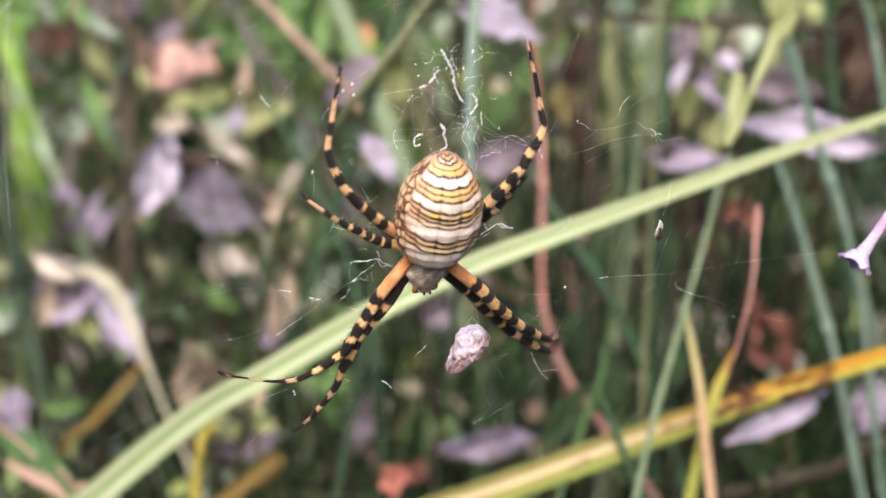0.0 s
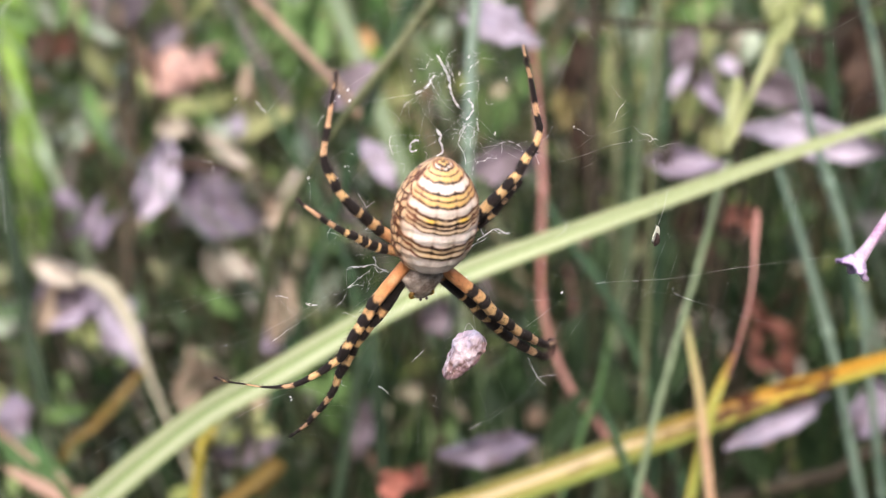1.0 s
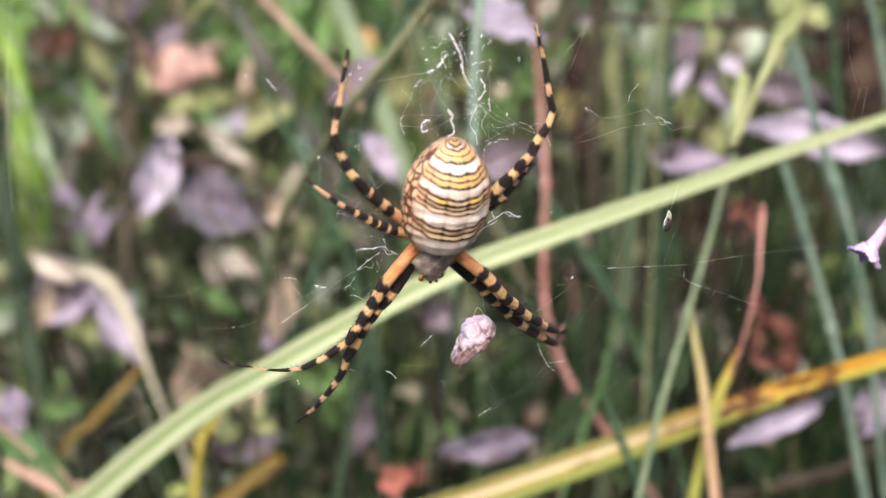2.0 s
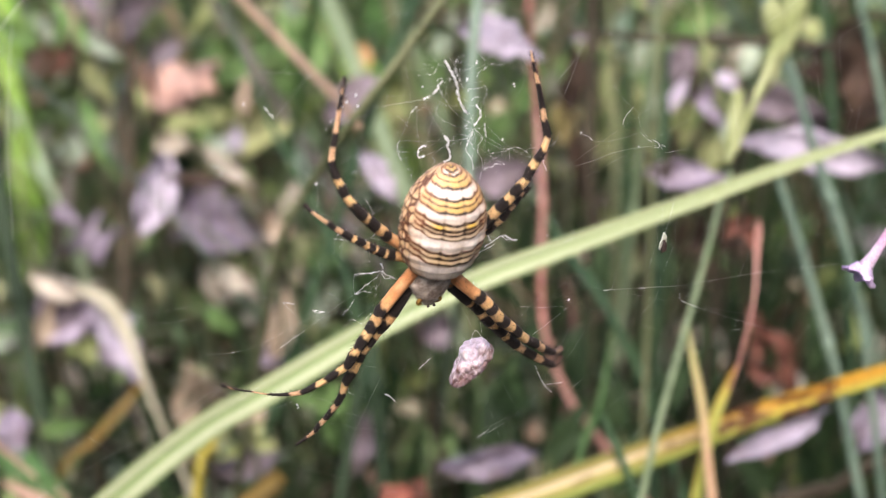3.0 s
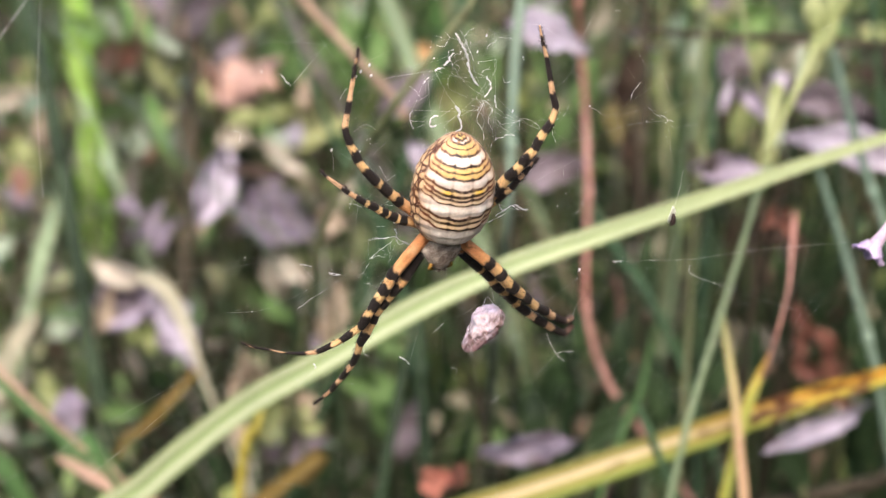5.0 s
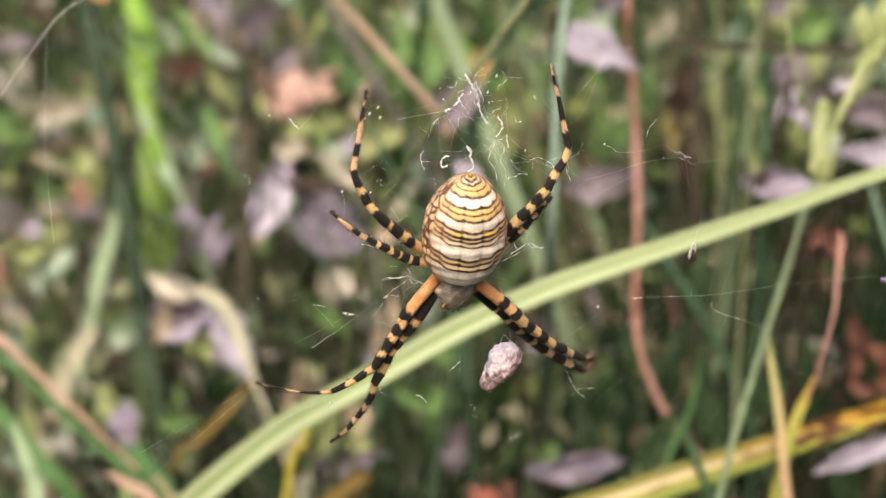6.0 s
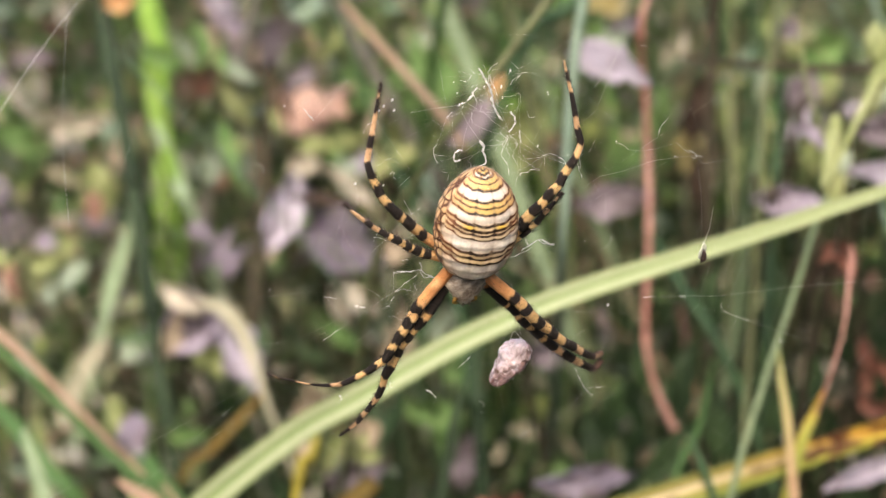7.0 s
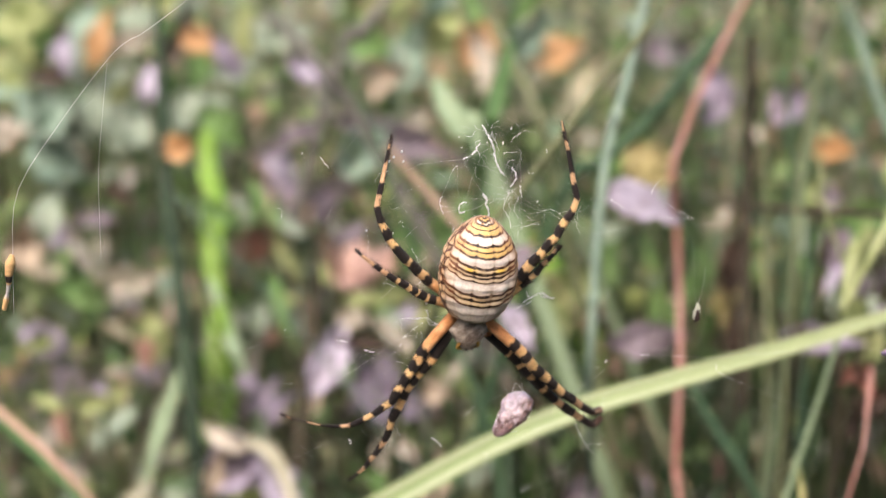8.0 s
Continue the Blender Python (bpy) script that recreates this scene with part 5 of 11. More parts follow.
leaf("weed", (-0.3331, 0.5979, 0.1734), (0.7290, 0.0447, -0.6831), (0.2830, -0.9283, 0.2412), 0.0404, 0.0270, 0.3, 1.0, BLUE_LEAF, "blue-green weed leaf near the ground")
leaf("weed", (-0.3033, 0.6441, 0.1792), (0.4469, 0.5381, 0.7146), (0.2332, -0.8413, 0.4877), 0.0386, 0.0281, 0.3, 1.0, PALE_LEAF, "pale grey-green weed leaf")
leaf("weed", (-0.2910, 0.8380, 0.1706), (0.8829, 0.4172, 0.2155), (0.3101, -0.8626, 0.3996), 0.0379, 0.0253, 0.3, 1.0, PALE_LEAF, "pale grey-green weed leaf")
leaf("dead_leaf", (-0.2925, 0.4661, 0.1182), (0.8934, 0.1760, -0.4134), (0.3120, -0.9052, 0.2888), 0.0265, 0.0177, 0.3, 1.0, LILAC, "dull lilac-grey dead leaf among the grass")
leaf("dead_leaf", (-0.2243, 0.4380, 0.1174), (0.4469, 0.5381, 0.7146), (0.2332, -0.8413, 0.4877), 0.0225, 0.0129, 0.3, 1.0, LILAC, "dull lilac-grey dead leaf among the grass")
leaf("dead_leaf", (-0.0291, 0.2991, 0.2305), (0.7093, 0.4981, 0.4989), (0.2795, -0.8484, 0.4496), 0.0244, 0.0122, 0.3, 1.0, LILAC_DARK, "dull lilac-grey dead leaf among the grass")
leaf("dead_leaf", (0.0222, 0.2474, 0.2264), (0.9418, 0.3356, -0.0211), (0.3205, -0.8770, 0.3579), 0.0292, 0.0102, 0.3, 1.0, LILAC_DARK, "dull lilac-grey dead leaf among the grass")
leaf("dead_leaf", (0.0493, 0.5628, 0.2226), (0.2920, 0.5411, 0.7886), (0.2059, -0.8408, 0.5007), 0.0324, 0.0236, 0.3, 1.0, LILAC, "dull lilac-grey dead leaf among the grass")
leaf("dead_leaf", (0.0902, 0.6020, 0.2057), (0.5874, 0.5236, 0.6171), (0.2580, -0.8439, 0.4704), 0.0278, 0.0185, 0.3, 1.0, LILAC, "dull lilac-grey dead leaf among the grass")
leaf("dead_leaf", (-0.1451, 0.4792, 0.1902), (0.8492, 0.4408, 0.2909), (0.3042, -0.8585, 0.4129), 0.0505, 0.0168, 0.3, 1.0, LILAC_DARK, "dull lilac-grey dead leaf among the grass")
leaf("dead_leaf", (-0.1422, 0.5172, 0.1863), (0.8088, 0.4622, 0.3637), (0.2970, -0.8547, 0.4258), 0.0354, 0.0118, 0.3, 1.0, LILAC_DARK, "dull lilac-grey dead leaf among the grass")
leaf("dead_leaf", (-0.1076, 0.5309, 0.2069), (0.9039, 0.1893, -0.3835), (0.3138, -0.9028, 0.2940), 0.0767, 0.0177, 0.3, 1.0, LILAC_DARK, "dull lilac-grey dead leaf among the grass")
leaf("weed", (0.1468, 0.7290, 0.2068), (0.9294, 0.3644, 0.0589), (0.3183, -0.8719, 0.3720), 0.0281, 0.0211, 0.3, 1.0, FRESH_LEAF, "green weed leaf near the ground")
leaf("weed", (0.1269, 0.5177, 0.1739), (0.7093, 0.4981, 0.4989), (0.2795, -0.8484, 0.4496), 0.0225, 0.0168, 0.3, 1.0, FRESH_LEAF, "green weed leaf near the ground")
leaf("weed", (-0.1120, 0.4973, 0.1218), (0.8829, 0.4172, 0.2155), (0.3101, -0.8626, 0.3996), 0.0354, 0.0236, 0.3, 1.0, FRESH_LEAF, "green weed leaf near the ground")
leaf("weed", (-0.1914, 0.8589, 0.1822), (0.8241, 0.1096, -0.5557), (0.2998, -0.9169, 0.2637), 0.0505, 0.0295, 0.3, 1.0, FRESH_LEAF, "green weed leaf near the ground")
leaf("dead_leaf", (-0.3146, 0.5149, 0.1529), (0.9294, 0.3644, 0.0589), (0.3183, -0.8719, 0.3720), 0.0371, 0.0247, 0.3, 1.0, TAN_LEAF, "tan dead leaf on the litter")
leaf("weed", (-0.2444, 0.6529, 0.1769), (0.8241, 0.1096, -0.5557), (0.2998, -0.9169, 0.2637), 0.0421, 0.0211, 0.3, 1.0, FRESH_LEAF, "green weed leaf near the ground")
leaf("dead_leaf", (0.0253, 0.8003, 0.1906), (0.9294, 0.3644, 0.0589), (0.3183, -0.8719, 0.3720), 0.0386, 0.0232, 0.3, 1.0, LILAC_DARK, "dull lilac-grey dead leaf among the grass")
blade("grass_plant", [(-0.1960, 0.2347, 0.1553), (-0.1806, 0.2225, 0.1489), (-0.1657, 0.2095, 0.1413), (-0.1543, 0.2039, 0.1292), (-0.1301, 0.1921, 0.0586), (-0.1058, 0.1803, -0.0120)],
      [0.00314, 0.00579, 0.00644, 0.00644, 0.00644, 0.00644], DARK_BLADE, "green grass blade leaning")
blade("grass_plant", [(-0.1501, 0.1665, 0.1903), (-0.1476, 0.1634, 0.1845), (-0.1448, 0.1596, 0.1772), (-0.1418, 0.1549, 0.1684), (-0.1110, 0.1069, 0.0782), (-0.0802, 0.0590, -0.0120)],
      [0.00132, 0.00363, 0.00429, 0.00429, 0.00429, 0.00429], PALE_GREEN, "pale young grass blade tip")
blade("dead_grass", [(-0.1848, 0.3214, 0.1223), (-0.1928, 0.3149, 0.1126), (-0.1992, 0.3074, 0.1009), (-0.2031, 0.2990, 0.0870), (-0.2168, 0.2689, 0.0375), (-0.2306, 0.2388, -0.0120)],
      [0.00324, 0.00973, 0.01019, 0.00834, 0.00834, 0.00834], CREAM, "cream withered grass blade leaning")
blade("grass_plant", [(-0.2720, 0.5042, 0.0956), (-0.2701, 0.4938, 0.0772), (-0.2673, 0.4791, 0.0509), (-0.2585, 0.4497, 0.0342), (-0.2550, 0.4381, 0.0111), (-0.2516, 0.4266, -0.0120)],
      [0.00302, 0.00785, 0.00845, 0.00825, 0.00825, 0.00825], FRESH_GREEN, "bright green narrow grass shoot")
blade("grass_plant", [(-0.0537, 0.5700, 0.1422), (-0.0419, 0.5606, 0.1265), (-0.0263, 0.5333, 0.1160), (-0.0118, 0.5211, 0.0956), (0.0027, 0.5088, 0.0418), (0.0172, 0.4966, -0.0120)],
      [0.00604, 0.01811, 0.02064, 0.01474, 0.01474, 0.01474], BRIGHT_GREEN, "bright green bent weed blade")
blade("grass_plant", [(-0.1358, 0.5632, 0.0965), (-0.1086, 0.5429, 0.0975), (-0.0784, 0.5459, 0.1024), (-0.0541, 0.5529, 0.1137), (0.0157, 0.5729, 0.0509), (0.0855, 0.5928, -0.0120)],
      [0.00618, 0.01328, 0.01328, 0.00604, 0.00604, 0.00604], BRIGHT_GREEN, "bright green weed blade lying flat")
leaf("weed", (-0.5193, 0.9945, 0.1677), (0.8088, 0.4622, 0.3637), (0.2970, -0.8547, 0.4258), 0.0884, 0.0344, 0.3, 1.0, FRESH_LEAF, "green weed leaf near the ground")
leaf("dead_leaf", (-0.4933, 0.8952, 0.1524), (0.8241, 0.1096, -0.5557), (0.2998, -0.9169, 0.2637), 0.0684, 0.0365, 0.3, 1.0, OCHRE_LEAF, "pale yellow withered leaf on litter")
leaf("weed", (-0.4165, 0.9034, 0.1408), (0.4469, 0.5381, 0.7146), (0.2332, -0.8413, 0.4877), 0.0548, 0.0274, 0.3, 1.0, PALE_LEAF, "pale grey-green weed leaf in litter")
leaf("weed", (-0.3056, 1.0246, 0.1545), (0.9294, 0.3644, 0.0589), (0.3183, -0.8719, 0.3720), 0.0639, 0.0295, 0.3, 1.0, PALE_LEAF, "pale grey-green weed leaf in litter")
leaf("weed", (-0.1042, 0.5331, 0.1467), (0.8596, 0.3291, 0.3909), (0.1052, -0.8626, 0.4948), 0.0501, 0.0265, 0.3, 1.0, FRESH_LEAF, "green weed leaf near the ground")
leaf("weed", (-0.0913, 0.4860, 0.1347), (0.9788, 0.1778, 0.1019), (0.1052, -0.8626, 0.4948), 0.0590, 0.0197, 0.3, 1.0, YELLOW_LEAF, "yellow-green weed leaf near the ground")
leaf("weed", (-0.1164, 0.4781, 0.1262), (0.9356, -0.0828, -0.3433), (0.1052, -0.8626, 0.4948), 0.0393, 0.0168, 0.3, 1.0, YELLOW_LEAF, "yellow-green weed leaf near the ground")
leaf("weed", (-0.0778, 0.5326, 0.1403), (0.4944, 0.4771, 0.7266), (0.1052, -0.8626, 0.4948), 0.0354, 0.0265, 0.3, 1.0, FRESH_LEAF, "green weed leaf near the ground")
leaf("dead_leaf", (-0.2081, 0.6009, 0.1246), (0.5091, 0.4460, 0.7361), (0.0031, -0.8562, 0.5167), 0.0442, 0.0190, 0.3, 1.0, RED_BROWN_LEAF, "brown dead leaf hanging in weeds")
leaf("weed", (-0.2723, 0.6114, 0.1008), (0.3371, 0.4990, 0.7983), (0.1052, -0.8626, 0.4948), 0.0404, 0.0202, 0.3, 1.0, YELLOW_LEAF, "yellow-green weed leaf near the ground")
leaf("weed", (-0.2825, 0.5515, 0.0711), (0.9334, 0.2574, 0.2502), (0.1052, -0.8626, 0.4948), 0.0484, 0.0258, 0.3, 1.0, FRESH_LEAF, "green weed leaf near the ground")
leaf("weed", (-0.1542, 0.3661, 0.0844), (0.8628, -0.1682, -0.4767), (0.1052, -0.8626, 0.4948), 0.0329, 0.0152, 0.3, 1.0, YELLOW_LEAF, "yellow-green weed leaf near the ground")
leaf("dead_leaf", (-0.1956, 0.3963, 0.0733), (0.7597, 0.3908, 0.5197), (0.1052, -0.8626, 0.4948), 0.0320, 0.0160, 0.3, 1.0, LILAC, "dull lilac-grey dead leaf among the grass")
leaf("weed", (-0.1707, 0.2908, 0.1022), (0.5000, -0.3842, -0.7761), (0.1052, -0.8626, 0.4948), 0.0247, 0.0135, 0.3, 1.0, YELLOW_LEAF, "yellow-green weed leaf near the ground")
leaf("weed", (-0.1439, 0.2911, 0.0970), (0.9788, 0.1778, 0.1019), (0.1052, -0.8626, 0.4948), 0.0202, 0.0076, 0.3, 1.0, FRESH_LEAF, "green weed leaf near the ground")
leaf("weed", (-0.2760, 0.4969, 0.0417), (0.7653, 0.6425, -0.0387), (0.5399, -0.6080, 0.5821), 0.0273, 0.0142, 0.53, 1.0, FRESH_LEAF, "green weed leaf near the ground")
leaf("weed", (-0.2800, 0.4633, 0.0128), (0.4204, -0.1945, -0.8863), (-0.2552, -0.9627, 0.0902), 0.0268, 0.0145, 0.51, 1.0, YELLOW_LEAF, "yellow-green weed leaf near the ground")
leaf("dead_leaf", (-0.1381, 0.3795, 0.0827), (0.5313, 0.7594, 0.3756), (0.0953, -0.4941, 0.8642), 0.0325, 0.0071, 0.56, 1.0, LILAC, "dull lilac-grey dead leaf among the grass")
leaf("dead_leaf", (-0.1333, 0.5304, 0.0678), (0.7844, 0.4507, -0.4261), (0.4300, -0.8903, -0.1501), 0.0253, 0.0165, 0.26, 1.0, CREAM_LEAF, "cream-white bleached dead leaf in grass")
leaf("weed", (-0.2802, 0.4969, 0.1311), (0.8299, 0.3358, -0.4455), (0.4758, -0.8431, 0.2508), 0.0329, 0.0161, 0.52, 1.0, FRESH_LEAF, "green weed leaf near the ground")
leaf("dead_leaf", (-0.2270, 0.5017, 0.1246), (-0.0037, 0.7093, 0.7049), (-0.3542, -0.6601, 0.6624), 0.0365, 0.0162, 0.72, 1.0, TAN_LEAF, "tan dead leaf on the litter")
leaf("weed", (-0.0974, 0.3514, 0.0453), (0.0500, 0.3597, 0.9317), (-0.4122, -0.8423, 0.3473), 0.0259, 0.0120, 0.49, 1.0, YELLOW_LEAF, "yellow-green weed leaf near the ground")
leaf("dead_leaf", (-0.1865, 0.4947, 0.0607), (0.7037, 0.1003, -0.7034), (0.0368, -0.9938, -0.1049), 0.0250, 0.0094, 0.23, 1.0, TAN_LEAF, "tan dead leaf on the litter")
leaf("weed", (-0.1814, 0.5117, 0.1671), (0.7726, -0.4045, -0.4894), (0.3498, -0.3721, 0.8598), 0.0270, 0.0164, 0.2, 1.0, FRESH_LEAF, "green weed leaf near the ground")
leaf("dead_leaf", (-0.2509, 0.3887, 0.1090), (0.4759, -0.6943, -0.5398), (-0.5023, -0.7184, 0.4812), 0.0214, 0.0121, 0.39, 1.0, SALMON_DULL, "dull reddish brown dry leaf standing in grass")
leaf("weed", (-0.1072, 0.3909, 0.0170), (0.3570, 0.7091, 0.6081), (-0.3003, -0.5293, 0.7935), 0.0325, 0.0106, 0.78, 1.0, PALE_LEAF, "pale grey-green weed leaf in litter")
leaf("weed", (-0.1483, 0.5107, 0.1097), (0.0542, 0.5937, 0.8029), (0.1786, -0.7969, 0.5772), 0.0204, 0.0107, 0.21, 1.0, FRESH_LEAF, "green weed leaf near the ground")
leaf("dead_leaf", (-0.2074, 0.4158, 0.0818), (0.9126, 0.2103, 0.3505), (-0.0588, -0.7811, 0.6216), 0.0264, 0.0083, 0.75, 1.0, LILAC, "dull lilac-grey dead leaf among the grass")
leaf("weed", (-0.1546, 0.3957, 0.1645), (0.1277, 0.3483, 0.9287), (0.0241, -0.9371, 0.3481), 0.0136, 0.0121, 0.56, 1.0, PALE_LEAF, "pale grey-green weed leaf in litter")
leaf("weed", (-0.2490, 0.4964, 0.0925), (0.6149, 0.1475, 0.7747), (0.2433, -0.9699, -0.0084), 0.0351, 0.0105, 0.78, 1.0, YELLOW_LEAF, "yellow-green weed leaf near the ground")
leaf("weed", (-0.1513, 0.4439, 0.1750), (0.5527, -0.3451, -0.7585), (-0.1137, -0.9329, 0.3416), 0.0299, 0.0089, 0.26, 1.0, YELLOW_LEAF, "yellow-green weed leaf near the ground")
leaf("weed", (-0.2152, 0.4172, 0.1414), (0.2007, -0.1439, -0.9690), (0.5381, -0.8104, 0.2318), 0.0300, 0.0153, 0.54, 1.0, YELLOW_LEAF, "yellow-green weed leaf near the ground")
leaf("dead_leaf", (-0.2438, 0.4127, 0.0285), (0.4916, 0.2570, 0.8320), (-0.2782, -0.8590, 0.4298), 0.0185, 0.0151, 0.68, 1.0, LILAC, "dull lilac-grey dead leaf among the grass")
leaf("weed", (-0.1756, 0.4257, 0.0149), (0.4428, 0.5280, 0.7247), (0.2907, -0.8491, 0.4410), 0.0240, 0.0125, 0.37, 1.0, YELLOW_LEAF, "yellow-green weed leaf near the ground")
leaf("weed", (-0.1684, 0.4411, 0.1978), (0.2411, 0.8956, 0.3738), (0.2053, -0.4235, 0.8823), 0.0129, 0.0149, 0.77, 1.0, PALE_LEAF, "pale grey-green weed leaf in litter")
leaf("weed", (-0.1162, 0.4762, 0.1387), (0.0960, 0.6147, 0.7829), (0.6134, -0.6560, 0.4398), 0.0306, 0.0143, 0.72, 1.0, FRESH_LEAF, "green weed leaf near the ground")
leaf("dead_leaf", (-0.1417, 0.4417, -0.0447), (0.6486, 0.7477, 0.1420), (0.7282, -0.6639, 0.1698), 0.0162, 0.0172, 0.74, 1.0, LILAC, "dull lilac-grey dead leaf among the grass")
leaf("weed", (-0.1651, 0.4377, 0.2040), (0.0514, -0.3782, -0.9243), (0.6710, -0.6724, 0.3125), 0.0229, 0.0087, 0.75, 1.0, FRESH_LEAF, "green weed leaf near the ground")
leaf("dead_leaf", (-0.2752, 0.4861, 0.1591), (0.6401, -0.5695, -0.5157), (-0.4730, -0.8211, 0.3196), 0.0326, 0.0080, 0.27, 1.0, CREAM_LEAF, "cream-white bleached dead leaf in grass")
leaf("dead_leaf", (-0.2686, 0.5131, 0.1083), (0.7680, 0.6391, 0.0412), (0.1770, -0.2735, 0.9454), 0.0350, 0.0079, 0.36, 1.0, SALMON_DULL, "dull reddish brown dry leaf standing in grass")
leaf("weed", (-0.2132, 0.3703, 0.1222), (0.3604, 0.7706, 0.5256), (-0.3256, -0.4241, 0.8451), 0.0189, 0.0134, 0.23, 1.0, PALE_LEAF, "pale grey-green weed leaf in litter")
leaf("weed", (-0.1794, 0.4284, 0.2036), (0.8375, -0.2545, -0.4836), (-0.0638, -0.9244, 0.3760), 0.0227, 0.0092, 0.55, 1.0, FRESH_LEAF, "green weed leaf near the ground")
leaf("weed", (-0.2209, 0.4653, 0.1520), (0.6586, 0.6944, 0.2900), (0.4480, -0.6715, 0.5903), 0.0166, 0.0072, 0.23, 1.0, BLUE_LEAF, "blue-green weed leaf near the ground")
leaf("weed", (-0.1992, 0.4095, 0.0678), (0.9761, -0.0552, -0.2103), (0.0612, -0.8583, 0.5095), 0.0311, 0.0129, 0.62, 1.0, YELLOW_LEAF, "yellow-green weed leaf near the ground")
leaf("weed", (-0.1856, 0.3513, 0.0953), (0.8356, 0.5491, -0.0163), (0.3327, -0.4823, 0.8104), 0.0167, 0.0087, 0.28, 1.0, PALE_LEAF, "pale grey-green weed leaf in litter")
leaf("weed", (-0.2928, 0.4648, 0.1190), (0.6453, 0.7536, 0.1253), (0.6684, -0.6364, 0.3851), 0.0341, 0.0086, 0.71, 1.0, YELLOW_LEAF, "yellow-green weed leaf near the ground")
leaf("dead_leaf", (-0.2052, 0.4951, 0.0898), (0.9125, -0.1564, 0.3781), (-0.3978, -0.5548, 0.7307), 0.0283, 0.0088, 0.66, 1.0, LILAC, "dull lilac-grey dead leaf among the grass")
leaf("dead_leaf", (-0.2974, 0.5077, 0.1584), (0.7393, 0.2401, -0.6291), (0.6689, -0.3687, 0.6455), 0.0234, 0.0157, 0.27, 1.0, LILAC, "dull lilac-grey dead leaf among the grass")
leaf("weed", (-0.2062, 0.4339, 0.0394), (0.6476, 0.5156, 0.5611), (0.3823, -0.8568, 0.3460), 0.0326, 0.0078, 0.26, 1.0, YELLOW_LEAF, "yellow-green weed leaf near the ground")
leaf("dead_leaf", (-0.1346, 0.4150, -0.0272), (0.1871, 0.0780, -0.9792), (-0.0654, -0.9936, -0.0917), 0.0340, 0.0091, 0.47, 1.0, LILAC, "dull lilac-grey dead leaf among the grass")
leaf("dead_leaf", (-0.1347, 0.3884, -0.0076), (0.9073, -0.4188, -0.0373), (-0.3271, -0.7589, 0.5631), 0.0222, 0.0103, 0.78, 1.0, TAN_LEAF, "tan dead leaf on the litter")
leaf("dead_leaf", (-0.1730, 0.4163, 0.0222), (0.2363, 0.7195, 0.6531), (-0.3840, -0.5482, 0.7430), 0.0262, 0.0126, 0.44, 1.0, LILAC_DARK, "dull lilac-grey dead leaf among the grass")
leaf("weed", (-0.1201, 0.5332, 0.0996), (0.9324, 0.1765, -0.3155), (0.3594, -0.5479, 0.7554), 0.0368, 0.0130, 0.36, 1.0, PALE_LEAF, "pale grey-green weed leaf in litter")
leaf("dead_leaf", (-0.2273, 0.5120, 0.0001), (0.6229, 0.6075, 0.4928), (0.5156, -0.7926, 0.3254), 0.0368, 0.0138, 0.56, 1.0, TAN_LEAF, "tan dead leaf on the litter")
leaf("dead_leaf", (-0.1436, 0.3632, 0.0028), (0.8996, -0.3992, -0.1770), (-0.1562, -0.6727, 0.7233), 0.0135, 0.0110, 0.39, 1.0, SALMON_DULL, "dull reddish brown dry leaf standing in grass")
leaf("weed", (-0.1271, 0.4918, 0.1246), (0.4596, 0.7598, 0.4599), (0.2789, -0.6151, 0.7374), 0.0274, 0.0117, 0.49, 1.0, FRESH_LEAF, "green weed leaf near the ground")
leaf("weed", (-0.1463, 0.4570, -0.0387), (0.2503, 0.8439, 0.4746), (0.3332, -0.5353, 0.7762), 0.0362, 0.0083, 0.67, 1.0, PALE_LEAF, "pale grey-green weed leaf in litter")
leaf("dead_leaf", (-0.2066, 0.4458, 0.1316), (0.5204, -0.1575, -0.8393), (-0.2573, -0.9661, 0.0218), 0.0171, 0.0091, 0.74, 1.0, TAN_LEAF, "tan dead leaf on the litter")
leaf("weed", (-0.1820, 0.3705, 0.0272), (0.3483, -0.6126, -0.7095), (-0.5554, -0.7446, 0.3702), 0.0148, 0.0137, 0.22, 1.0, YELLOW_LEAF, "yellow-green weed leaf near the ground")
leaf("weed", (-0.1501, 0.3579, 0.0676), (0.9759, -0.2088, 0.0635), (-0.2163, -0.8860, 0.4101), 0.0189, 0.0101, 0.77, 1.0, FRESH_LEAF, "green weed leaf near the ground")
leaf("dead_leaf", (-0.1968, 0.5092, 0.0132), (0.9723, -0.0022, -0.2337), (0.1785, -0.6380, 0.7490), 0.0173, 0.0125, 0.52, 1.0, LILAC, "dull lilac-grey dead leaf among the grass")
leaf("weed", (-0.1478, 0.4742, -0.0012), (0.8158, 0.5580, 0.1522), (0.1903, -0.5075, 0.8404), 0.0220, 0.0146, 0.65, 1.0, YELLOW_LEAF, "yellow-green weed leaf near the ground")
leaf("weed", (-0.1050, 0.4405, 0.0234), (0.1745, -0.6133, -0.7703), (-0.3264, -0.7741, 0.5424), 0.0292, 0.0122, 0.65, 1.0, YELLOW_LEAF, "yellow-green weed leaf near the ground")
leaf("dead_leaf", (-0.1463, 0.5861, 0.1206), (0.2541, 0.2369, -0.9377), (0.7255, -0.6878, 0.0229), 0.0399, 0.0159, 0.4, 1.0, LILAC, "dull lilac-grey dead leaf among the grass")
leaf("weed", (-0.1286, 0.6319, 0.1334), (0.5395, 0.6285, 0.5603), (-0.1246, -0.5986, 0.7913), 0.0223, 0.0145, 0.31, 1.0, YELLOW_LEAF, "yellow-green weed leaf near the ground")
